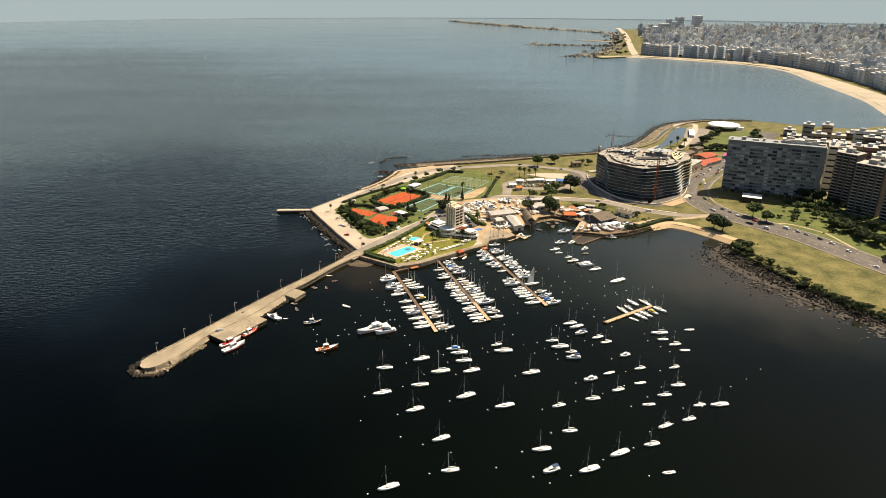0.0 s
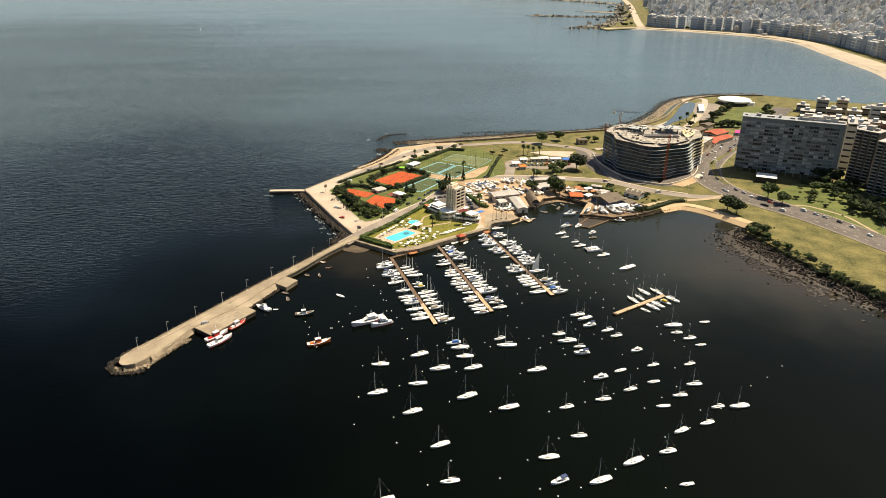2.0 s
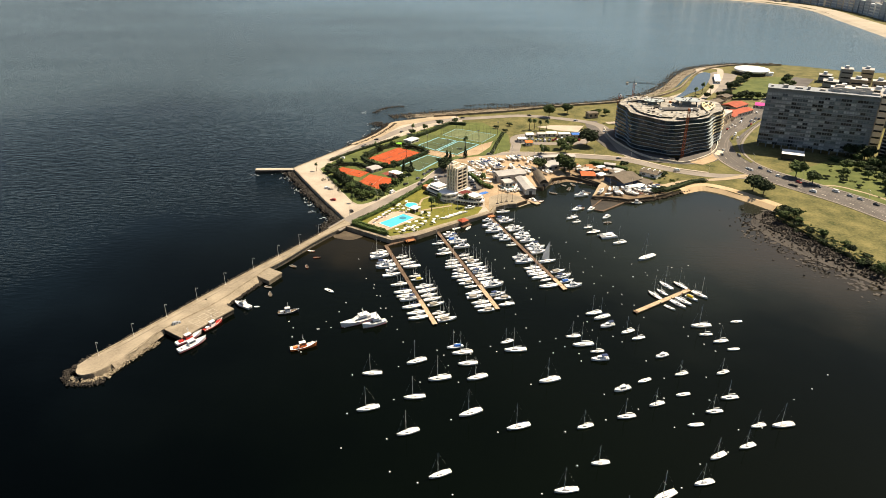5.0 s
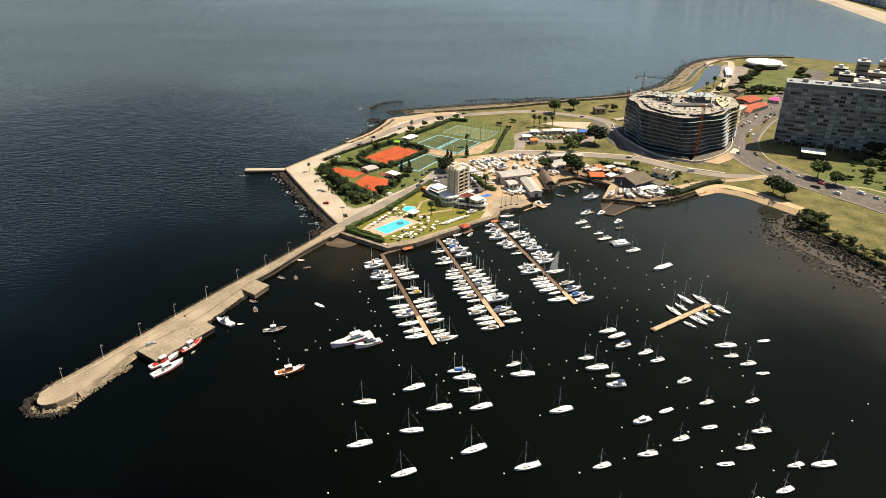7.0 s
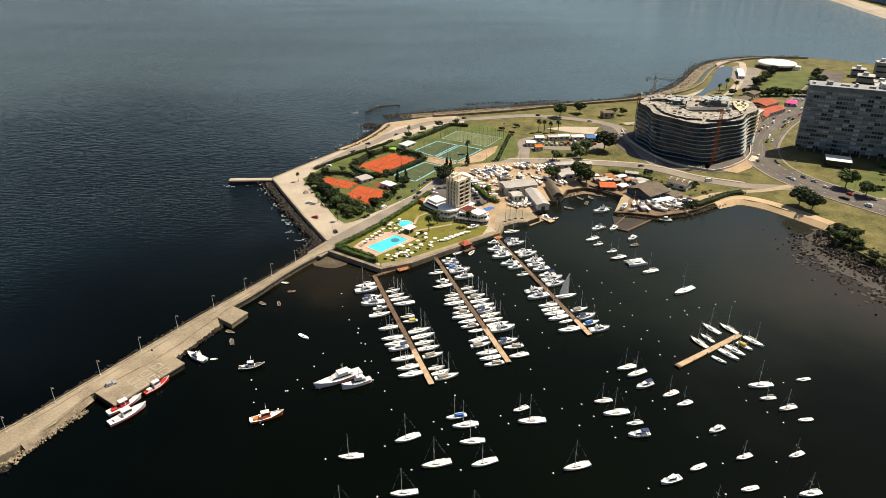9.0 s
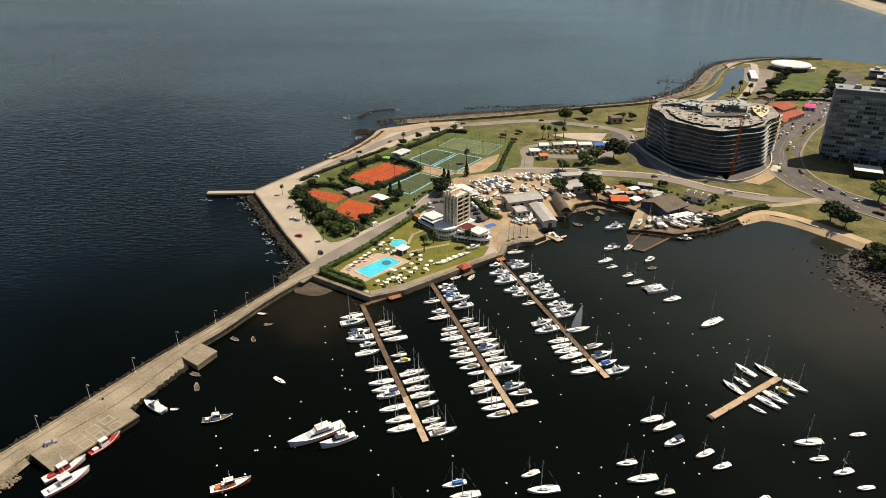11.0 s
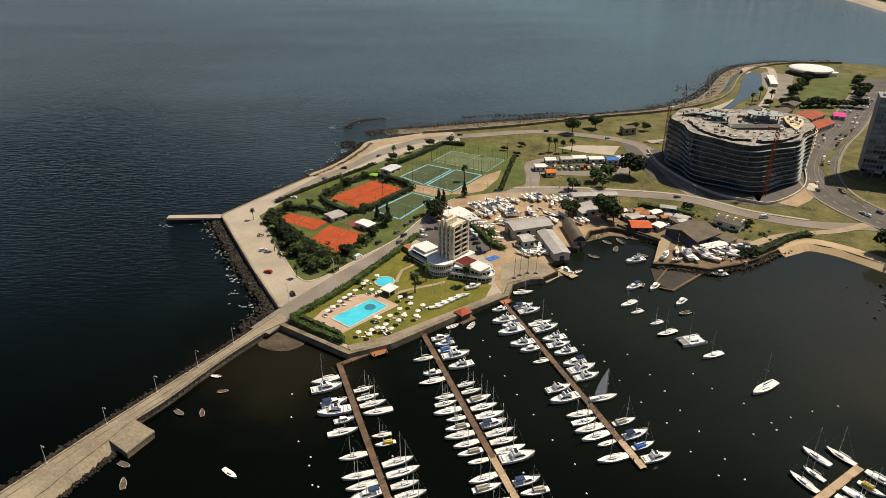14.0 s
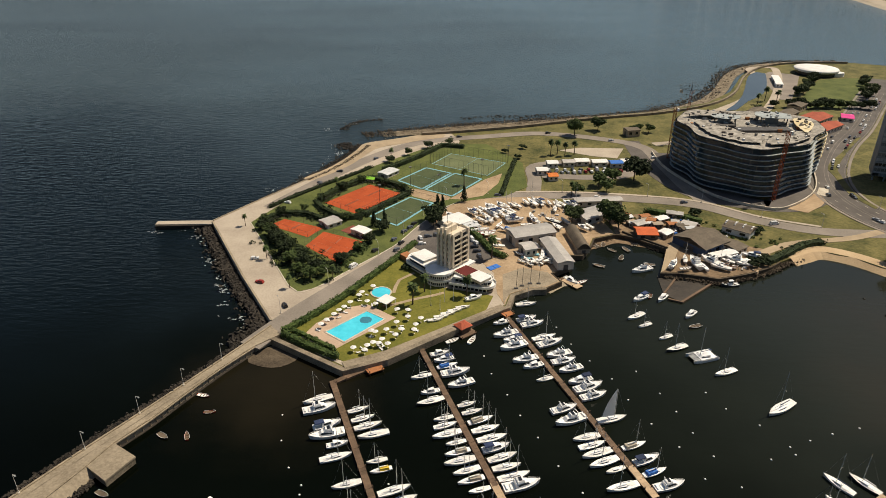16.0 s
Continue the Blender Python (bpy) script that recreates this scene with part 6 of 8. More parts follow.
for x, y, k, turn in ((116, 289, "sail_d", 120), (121, 292.5, "sloop", 125), (125.5, 300, "sail_b", 122), (133.5, 300, "sail_d", 124), (141, 289.5, "sail", -52), (135.5, 286, "tarp_y", -54), (130, 282.5, "sail", -55), (126, 279.5, "sail", -55), (120.5, 276, "bare", -55)):
    berth(k, x, y, turn + brng.uniform(-4, 4), 1.0)

# the yacht with its mainsail up
hoist = place(sailboat(11, label="white yacht with its grey mainsail hoisted"), 63, 330, 14)
bm = bmesh.new()
f = [[bm.verts.new((0.75 - 0.02 * k, 0.06 + 0.05 * s, 2.4 + k * 1.6)) for k in range(8)] + [bm.verts.new((0.6 - 4.4 * (1 - (k / 7) ** 1.25), 0.06 + 0.05 * s + 0.35 * math.sin(k / 7 * 3.14), 2.4 + k * 1.6)) for k in range(8)] for s in (0, 1)]
for s in (0, 1):
    for k in range(7):
        q = (f[s][k], f[s][k + 1], f[s][9 + k], f[s][8 + k])
        bm.faces.new(q if s else q[::-1])
for k in range(7):
    bm.faces.new((f[0][8 + k], f[0][9 + k], f[1][9 + k], f[1][8 + k]))
    bm.faces.new((f[0][k + 1], f[0][k], f[1][k], f[1][k + 1]))
part("mainsail", bm, SAILUP, hoist, "hoisted grey mainsail")

# brown landings where the walkways meet the quay
for x, y, turn, w in ((-21.5, 358.8, 30, 6.5), (-5.5, 374.5, 35, 4.5), (33, 398, 35, 5)):
    t = thing("landing_stage", "rust-brown boarded landing against the quay", "landing stage", (x, y, 0), turn)
    part("deck", boxes((-w / 2, -2.6, 1.0, w / 2, 2.6, 1.3)), RUSTDECK, t)
    for sx in (-1, 1):
        part("mooring_post", tubes(((sx * w * 0.42, -2.3, -4), (sx * w * 0.42, -2.3, 2.2), 0.2, 0.18, 6)), TIMBER, t)
        part("handrail", tubes(((sx * w * 0.46, -2.4, 2.2), (sx * w * 0.46, 2.4, 2.2), 0.06, 0.06, 4)), TIMBER, t)

# yachts on moorings, row by row, bows to the west, each with its buoy
buoy_first = None


def buoy(x, y, k=1.0):
    global buoy_first
    if buoy_first is None:
        buoy_first = thing("mooring_buoy", "small white mooring buoy floating on the water", "buoy", (x, y, 0), group="mooring buoys")
        bm = bmesh.new()
        bmesh.ops.create_icosphere(bm, subdivisions=1, radius=0.42)
        part("float", bm, WHITE, buoy_first, smooth=True)
    else:
        copy_thing(buoy_first, pose(x, y, 0))


def moor(kinds, spots):
    for kind, (x, y) in zip(kinds, spots):
        turn = 195 + brng.uniform(-11, 11)
        berth(kind, x, y, turn, brng.uniform(0.9, 1.1), group=G2)
        c, s = math.cos(radians(turn)), math.sin(radians(turn))
        buoy(x + c * 9, y + s * 9)


moor(['sail', 'sail', 'sail', 'sloop', 'sail_b', 'sail', 'motor_n', 'sloop', 'sail', 'sail', 'sloop', 'bare'], [(-23.1, 124.2), (-14.1, 179.3), (-1.2, 156.5), (2.8, 134.8), (30.5, 182.6), (44.3, 148.9), (46.5, 134.8), (59.5, 162.5), (63.0, 135.2), (78.9, 146.1), (95.2, 152.5), (97.0, 133.4)])
moor(['sail', 'sail', 'sail_b', 'sail', 'sail', 'sail', 'sloop', 'motor_s'], [(11.4, 191.1), (-31.6, 193.9), (-12.3, 201.5), (-32.2, 218.3), (-1.6, 214.6), (-12.4, 227.6), (57.6, 182.9), (78.4, 207.0)])
moor(['sloop', 'sloop', 'bare', 'sloop', 'sail', 'sloop', 'sloop', 'sloop', 'bare', 'sloop', 'bare', 'sloop'], [(105.4, 166.1), (118.8, 171.5), (102.8, 183.9), (128.1, 183.4), (138.3, 183.8), (113.3, 192.2), (75.8, 188.9), (90.7, 196.9), (103.9, 203.4), (123.2, 201.3), (89.8, 213.1), (107.9, 218.1)])
moor(['tarp', 'sail', 'sail', 'sail', 'sloop', 'sail', 'sail', 'sail', 'sail_b', 'motor_n', 'sloop', 'sail', 'sloop', 'motor_n'], [(5.7, 239.5), (9.1, 234.6), (11.4, 225.9), (15.3, 215.3), (31.1, 243.9), (34.5, 236.9), (47.5, 213.4), (78.8, 270.5), (82.1, 266.4), (83.2, 258.4), (64.3, 248.7), (67.7, 241.5), (73.4, 235.8), (73.4, 229.5)])
moor(['sloop', 'sloop', 'sail', 'sloop', 'sloop', 'bare', 'motor_s', 'sloop', 'bare'], [(92.2, 252.9), (96.0, 247.1), (130.7, 258.4), (130.3, 250.4), (135.5, 244.4), (139.2, 237.7), (103.1, 232.1), (127.0, 219.1), (150.2, 262.4)])

# north-east moorings and the catamaran
for kind, x, y, turn in (("motor", 103, 438, 200), ("sail", 89, 396, 205), ("sloop", 91, 389, 210), ("motor_n", 95, 411, 215), ("dinghy_r", 100, 413, 240), ("motor_s", 105, 411, 230), ("sloop", 97, 380, 208),
                         ("sail_d", 99, 372, 205), ("cat", 107, 366, 200), ("sail", 112.5, 356, 205), ("yawl", 124, 335, 215), ("motor_s", 113, 397, 220), ("dinghy_d", 112, 388, 200), ("motor_s", 66.5, 427.5, -55), ("dinghy_w", 71.5, 426.5, 20),
                         ("sail", 42.5, 406.5, 14), ("dinghy_d", 83, 443, 150), ("dinghy_d", 86, 465.5, 120), ("dinghy_d", 90.5, 466.5, 80), ("dinghy_d", 93.5, 460, 140), ("dinghy_d", 96.5, 451.5, 70), ("dinghy_d", 101, 461, 110), ("dinghy_d", 107.5, 466, 15), ("dinghy_d", 108.5, 444, 160), ("workboat", 140.5, 423, 184),
                         ("dinghy_d", 293, 268, 75)):
    berth(kind, x, y, turn + brng.uniform(-6, 6), brng.uniform(0.92, 1.05), group=G2)

# working boats by the breakwater
place(workboat(13, ORANGE, ORANGE, DECK, "orange and grey launch with a wheelhouse"), -67, 239, 22)
place(workboat(11, DARKHULL, WHITE, TIMBER, "dark-hulled fishing boat with a white wheelhouse"), -81, 271, 12)
place(workboat(12, REDPAINT, WHITE, REDPAINT, "red rescue boat with a white wheelhouse"), -116.5, 258, 57)
place(workboat(15, HULL, WHITE, DECK, "white rescue vessel with a red waterline", low=REDPAINT), -121, 240.5, 50)
place(workboat(14, HULL, REDPAINT, WHITE, "white patrol boat with red deck gear", low=REDPAINT), -124.5, 246, 50)
place(big_yacht(21, "large white motor yacht with a red waterline"), -43, 262, 212)
place(big_yacht(13, "white motor cruiser rafted beside a larger yacht"), -35, 259, 208)
berth("motor", -107, 278, 150, 1.0, group=G2)
for kind, x, y, turn in (("sloop", -99, 277, 0), ("bare", -63, 294, -38), ("dinghy_d", -98, 298, -25), ("dinghy_d", -95, 290, 110), ("dinghy_d", -89, 323, -35), ("dinghy_r", -81, 323, 110), ("dinghy_r", -77, 335, 5), ("dinghy_w", -82, 344, -15)):
    if kind == "sloop":
        berth("dinghy", x, y, turn, 0.6, group=G2)
    else:
        berth(kind, x, y, turn, 1.0 if kind == "bare" else 0.85, group=G2)
berth("sloop", -700, 1950, 100, 1.3, group=G2)

# strings of small buoys across the basin
for x0, y0, dx, dy, n in ((-79, 262, 2.5, -6.5, 5), (-52, 282, -3.4, -9.0, 6), (-62, 256, 6.5, 1.2, 4), (-13, 300, 3.5, -9.5, 8), (18, 330, 4.2, -12, 9), (-52, 332, 4.0, -11, 9), (52, 388, 5, -12, 10), (20, 368, 4.2, -12, 8), (80, 356, 3, -11, 9),
                          (-38, 300, 3, -12, 4), (110, 310, 9, 4, 5), (-40, 170, 21, -11, 5), (150, 200, 12, 9, 3), (100, 345, 6, -9, 4)):
    for i in range(n):
        buoy(x0 + i * dx + brng.uniform(-1.6, 1.6), y0 + i * dy + brng.uniform(-1.6, 1.6))


# ---- plants ----
def leaves(bm, c, r, count, size, rng):
    """Leaf clumps strewn over and inside an uneven ellipsoid."""
    c, r = Vector(c), Vector(r)
    for _ in range(count):
        d = Vector((rng.gauss(0, 1), rng.gauss(0, 1), rng.gauss(0, 1))).normalized()
        k = rng.uniform(0.62, 1.05)
        p = c + Vector((d.x * r.x, d.y * r.y, d.z * r.z)) * k
        u = (d + Vector((rng.uniform(-0.7, 0.7), rng.uniform(-0.7, 0.7), rng.uniform(-0.2, 0.9)))).normalized()
        a = u.orthogonal().normalized()
        b = u.cross(a)
        s, q = size * rng.uniform(0.6, 1.3), rng.uniform(0, 6.3)
        a, b = (a * math.cos(q) + b * math.sin(q)) * s, (b * math.cos(q) - a * math.sin(q)) * s * 0.7
        bm.faces.new([bm.verts.new(v) for v in (p + a, p + b + u * s * 0.2, p - a, p - b + u * s * 0.2)])


def tree(name, label, h, spread, mat, seed, clumps=9, size=0.6, count=70):
    rng = random.Random(seed)
    t = thing(name, label, "tree")
    bm = bmesh.new()
    tube(bm, (0, 0, -0.3), (0.1, 0, h * 0.4), h * 0.035, h * 0.022, 7)
    heads = []
    for i in range(clumps):
        a, k = 2.4 * i + rng.uniform(-0.4, 0.4), rng.uniform(0.15, 0.75)
        p = Vector((math.cos(a) * spread * k, math.sin(a) * spread * k, h * rng.uniform(0.45, 0.85)))
        heads.append(p)
        tube(bm, (0.1, 0, h * 0.36), p, h * 0.014, h * 0.005, 4)
    part("trunk", bm, BARK, t)
    bm = bmesh.new()
    for p in heads:
        s = rng.uniform(0.34, 0.52)
        leaves(bm, p, (spread * s, spread * s, h * 0.19), count, size, rng)
    part("crown", bm, mat, t)
    return t


def conifer(h, spread, seed):
    rng = random.Random(seed)
    t = thing("cypress", "tall dark evergreen with a pointed crown", "tree")
    part("trunk", tubes(((0, 0, -0.3), (0, 0, h * 0.9), 0.3, 0.08, 6)), BARK, t)
    bm = bmesh.new()
    for i in range(9):
        u = i / 9
        leaves(bm, (rng.uniform(-0.3, 0.3), rng.uniform(-0.3, 0.3), h * (0.16 + 0.8 * u)), (spread * (1.02 - u), spread * (1.02 - u), h * 0.09), 55, 0.55, rng)
    part("crown", bm, DARKLEAF, t)
    return t


def palm(h, seed):
    rng = random.Random(seed)
    t = thing("palm_tree", "tall palm with a ragged round head of fronds", "palm")
    part("trunk", tubes(((0, 0, -0.3), (0.15, 0, h * 0.5), 0.34, 0.26, 7), ((0.15, 0, h * 0.5), (0.05, 0.1, h), 0.26, 0.22, 7)), BARK, t)
    bm = bmesh.new()
    for i in range(60):
        a, e = rng.uniform(0, 6.28), rng.uniform(-0.9, 1.1)
        L = h * 0.27 * rng.uniform(0.8, 1.1)
        pts = []
        for k in range(5):
            u = k / 4
            pts.append(Vector((math.cos(a) * L * u * math.cos(e * (1 - 0.3 * u)), math.sin(a) * L * u * math.cos(e * (1 - 0.3 * u)), h + L * (math.sin(e) * u - 0.55 * u * u))))
        side = Vector((-math.sin(a), math.cos(a), 0.2)) * 0.46
        rows = [(bm.verts.new(p + side * w), bm.verts.new(p - side * w)) for p, w in zip(pts, (0.3, 1, 1, 0.8, 0.2))]
        for p, q in zip(rows, rows[1:]):
            bm.faces.new((p[0], p[1], q[1], q[0]))
    part("fronds", bm, LEAF, t)
    return t


def hedge(name, line, width, height, mat, seed, label):
    rng = random.Random(seed)
    line = smooth_line(line, 1.2)
    bm = bmesh.new()
    ribbon(line, width * 0.7, 2.3, 2.6 + height * 0.8, bm)
    for p in line:
        leaves(bm, (p.x + rng.uniform(-0.3, 0.3), p.y + rng.uniform(-0.3, 0.3), 2.6 + height * 0.5), (width * 0.6 * rng.uniform(0.7, 1.25), width * 0.6 * rng.uniform(0.7, 1.25), height * 0.62 * rng.uniform(0.7, 1.4)), 30, 0.5, rng)
    return tagged(link(name, bm, mat), label, "hedge")


hedge("hedge", [(-60, 381), (-52, 391), (-41, 406), (-28, 428), (-17, 447), (-9, 463)], 3.2, 2.6, HEDGE, 1, "trimmed green hedge between the road and the club lawn")
hedge("hedge", [(-60, 379.5), (-49, 371), (-36, 363)], 3.0, 2.4, HEDGE, 2, "dark green hedge on the quay edge")
hedge("hedge", [(-58, 383.5), (-48, 376), (-38, 368.5)], 2.2, 1.6, HEDGE, 3, "low hedge beside the pool terrace")
hedge("hedge", [(-67.5, 521), (-58, 538), (-42, 556.5), (-31, 551), (-19, 541.5), (-14.5, 532)], 3.6, 3.6, DARKLEAF, 4, "tall dark hedge screening the clay courts")
hedge("hedge", [(-69, 518), (-62, 506.5), (-52, 497.5), (-43, 496.5), (-33, 508), (-24, 520), (-16, 530.5)], 3.4, 3.0, DARKLEAF, 5, "dark hedge round the upper clay court")
hedge("hedge", [(-95, 488), (-90, 497), (-82, 501.5), (-71, 500), (-61, 493)], 3.4, 3.0, DARKLEAF, 6, "dark hedge round the lower clay court")
hedge("hedge", [(-95, 512), (-84, 528), (-70, 546), (-56, 562), (-42, 580)], 2.6, 1.8, DARKLEAF, 7, "rough shrub hedge along the seafront grass")
hedge("hedge", [(-33, 574), (-25, 582), (-10, 601), (0, 616), (8, 626), (22, 623)], 3.8, 3.4, DARKLEAF, 8, "tall dark hedge behind the football pitches")
hedge("hedge", [(-46, 442), (-40, 452), (-34, 463)], 2.4, 2.2, DARKLEAF, 9, "dark hedge between the clay court and the road")
hedge("hedge", [(42.5, 531), (47, 551), (53, 577), (57, 593)], 2.8, 2.2, DARKLEAF, 10, "row of dark shrubs beside the park lawn")
hedge("hedge", [(20, 481), (24, 471), (27, 464), (31, 453), (36.5, 447)], 3.4, 2.8, HEDGE, 11, "green shrubs beside the club car park")
hedge("hedge", [(166, 441), (178, 449), (192, 459), (204, 463)], 5, 2.6, DARKLEAF, 14, "dark scrub on the bank above the beach")
hedge("hedge", [(124, 505), (134, 500), (144, 494), (150, 489)], 4.5, 2.6, HEDGE, 15, "dusty shrubs beside the road bank")
hedge("hedge", [(364, 512), (352, 500), (340, 505), (330, 515)], 7, 4, DARKLEAF, 17, "dark garden shrubs below the flats")
hedge("hedge", [(366, 480), (358, 462), (352, 440), (358, 420), (362, 396)], 7, 3.5, DARKLEAF, 18, "dark garden shrubs below the flats")

prng = random.Random(40)
kinds = [tree("broadleaf_tree", "dark green broadleaf tree with a full crown", 10, 6.0, LEAF, 50, 15, 0.7, 95), tree("broadleaf_tree", "dense dark tree with an uneven crown", 9.5, 6.2, DARKLEAF, 51, 15, 0.7, 95),
         tree("small_tree", "small green tree with a loose crown", 6.5, 4.0, LEAF, 52, 10, 0.55, 75), conifer(13, 2.6, 53), palm(10, 54), tree("shrub", "low dark bush on the grass", 3.2, 3.0, DARKLEAF, 55, 8, 0.5, 70)]
first_used = set()


def plant(row):
    """Trees at x, y, of a kind, at a size."""
    for x, y, k, s in row:
        m = pose(x, y, 2.5, 0, 0, prng.uniform(0, 360)) @ Matrix.Diagonal((s, s, s * prng.uniform(0.9, 1.1), 1))
        if k not in first_used:
            first_used.add(k)
            kinds[k].matrix_basis = m
        else:
            copy_thing(kinds[k], Matrix()).matrix_basis = m


plant([(110, 655, 0, 1.2), (131, 668, 0, 1.1), (130, 556, 1, 1.5), (115, 551, 0, 1.0), (105, 546, 0, 0.9), (98, 486, 0, 1.3), (102, 482, 0, 1.0), (78, 490, 0, 1.0), (158, 662, 2, 1), (170, 662, 2, 1.1), (164, 668, 2, 0.9)])
plant([(280, 473, 0, 1.25), (285, 457, 0, 1.1), (233, 442, 1, 1.2), (237, 433, 1, 1.1), (231, 388, 0, 0.75), (240, 390, 0, 0.8), (238, 366, 1, 0.45), (249, 338, 1, 0.5), (253, 311, 0, 0.65), (267, 284, 0, 0.6)])
plant([(-86, 474, 0, 0.7), (-80, 462, 1, 0.75), (-75, 452, 1, 0.7), (-69, 442, 0, 0.75), (-63, 431, 2, 0.9), (-62, 438, 1, 0.65), (-56, 434, 1, 0.6), (-57, 426, 0, 0.65), (-51, 430, 2, 0.9), (-83, 468, 1, 0.65), (-73, 458, 1, 0.6), (-92, 482, 5, 1.2)])
plant([(-32, 486, 3, 0.85), (-26, 486, 3, 0.8), (3, 498, 3, 1.15), (6, 503, 3, 1.0), (0, 492, 1, 0.9), (19, 521, 3, 0.9), (1, 485, 1, 0.8), (349, 524, 1, 1.3), (358, 515, 1, 1.4), (328, 489, 0, 0.9), (320, 476, 2, 1), (336, 470, 2, 1)])
plant([(84, 607, 4, 1), (89, 609, 4, 1.05), (94, 606, 4, 0.95), (101, 608, 4, 1), (-29, 596, 4, 0.8), (-60, 542, 4, 0.7), (-103, 487, 4, 0.6), (-82, 447, 4, 0.7), (-65, 418, 4, 0.6), (-8, 403, 4, 1.1), (30, 447, 4, 1.15), (16, 410, 4, 1.0)])
plant([(-3, 414, 4, 0.9), (20, 548, 4, 1.0), (294, 750, 4, 1)])
plant([(306, 762, 4, 1.1), (312, 752, 4, 1.2), (88, 532, 2, 1.2), (85, 530, 4, 0.8), (108, 537, 2, 1.2), (-46, 425, 4, 0.7), (60, 600, 5, 1), (52, 612, 5, 0.9), (66, 622, 5, 1), (176, 476, 5, 1.1), (150, 500, 5, 1.2), (345, 455, 5, 1.2)])
plant([(-35, 412, 5, 0.5), (-66, 524, 2, 0.7), (-56, 539, 1, 0.55), (-46, 553, 2, 0.8), (-30, 547, 1, 0.5), (-18, 538, 2, 0.7), (-41, 500, 2, 0.7), (-86, 501, 1, 0.5), (-74, 507, 2, 0.7), (-44, 442, 1, 0.6), (-38, 455, 2, 0.8)])
plant([(-33, 464, 1, 0.55), (-30, 591, 1, 0.55), (-18, 607, 2, 0.8), (-4, 623, 1, 0.6), (12, 632, 2, 0.8), (-27, 479, 1, 0.7), (-48, 493, 2, 0.8), (-94, 492, 2, 0.7), (-12, 436, 5, 0.9), (303, 470, 5, 0.9), (312, 462, 5, 1), (318, 450, 5, 0.8)])
plant([(330, 432, 5, 1), (338, 448, 5, 1), (322, 500, 5, 0.8), (345, 420, 5, 1), (430, 800, 2, 1.2), (417, 781, 0, 1), (440, 830, 2, 1.2)])
for line, n in (([(318, 738), (340, 736), (362, 736), (384, 732)], 20), ([(345, 781), (370, 812), (395, 850)], 14), ([(262, 690), (285, 725), (310, 742)], 4), ([(400, 760), (420, 800), (440, 835)], 7), ([(346, 512), (356, 500), (352, 476), (346, 448), (348, 420), (354, 392)], 13), ([(425, 560), (450, 548), (475, 532)], 9), ([(338, 446), (344, 422), (350, 398)], 10), ([(366, 505), (378, 470), (366, 440), (382, 410), (396, 392)], 11), ([(340, 500), (344, 480), (340, 455)], 5), ([(470, 600), (500, 640), (540, 700)], 10)):
    pts = smooth_line(line, 2)
    for i in range(n):
        p = pts[int((i + 0.5) / n * (len(pts) - 1))]
        k = prng.uniform(0.6, 0.95)
        copy_thing(kinds[prng.choice((0, 1, 1, 2))], Matrix()).matrix_basis = pose(p.x + prng.uniform(-3, 3), p.y + prng.uniform(-3, 3), 2.5, 0, 0, prng.uniform(0, 360)) @ Matrix.Diagonal((k, k, k, 1))
bank = smooth_line([(242, 408), (236, 394), (241, 370), (248, 345), (256, 320), (266, 298), (280, 275), (300, 248)], 1.5)
for i in range(70):
    p = bank[prng.randrange(len(bank))]
    k = prng.uniform(0.35, 0.95)
    copy_thing(kinds[5 if i % 14 else 2], Matrix()).matrix_basis = pose(p.x + prng.gauss(0, 3.2), p.y + prng.gauss(0, 2.5), 1.7 if i % 9 else 2.4, 0, 0, prng.uniform(0, 360)) @ Matrix.Diagonal((k * 1.2, k * 1.2, k, 1))
for i in range(16):
    x = prng.uniform(460, 640)
    m = pose(x, prng.uniform(520, 720) + (x - 440) * 0.3, 2.4, 0, 0, prng.uniform(0, 360))
    copy_thing(kinds[prng.choice((0, 1, 2))], Matrix()).matrix_basis = m
for i in range(12):
    u = prng.random()
    m = pose(590 + 120 * u + prng.uniform(-60, -10), 2030 + 600 * u, 2.4)
    copy_thing(kinds[prng.choice((0, 1))], Matrix()).matrix_basis = m


def scrub(name, label, area, n, lo, hi, mat, seed, z=2.5):
    """A tangle of bushes strewn over a stretch of plan (a line and a reach to either side)."""
    rng = random.Random(seed)
    line = smooth_line(area[0], 1.5)
    bm = bmesh.new()
    for _ in range(n):
        p = line[rng.randrange(len(line))]
        x, y = p.x + rng.gauss(0, area[1]), p.y + rng.gauss(0, area[1])
        r = rng.uniform(lo, hi)
        leaves(bm, (x, y, z + r * 0.35), (r, r * rng.uniform(0.7, 1.2), r * rng.uniform(0.5, 0.9)), 46, 0.2 + r * 0.14, rng)
    return tagged(link(name, bm, mat), label, "shrubs", kind="stuff")


scrub("garden_shrubs", "dense dark garden shrubs below the flats", ([(352, 515), (372, 486), (362, 452), (378, 420), (384, 388)], 8), 80, 1.2, 3.2, DARKLEAF, 71)
scrub("garden_shrubs", "loose green shrubs on the garden lawn", ([(312, 492), (326, 462), (338, 434), (340, 400)], 7), 26, 0.8, 1.8, LEAF, 72)
scrub("shore_scrub", "dark tangled scrub on the harbour bank", ([(242, 406), (235, 394), (240, 370), (247, 345), (255, 320), (265, 298), (280, 274), (302, 246)], 2.6), 330, 0.7, 2.0, DARKLEAF, 73, 1.4)
scrub("shore_scrub", "dry olive scrub on the harbour bank", ([(246, 404), (240, 392), (245, 368), (252, 345), (260, 320), (270, 300), (288, 272)], 2.6), 120, 0.5, 1.3, HEDGE, 74, 2.2)
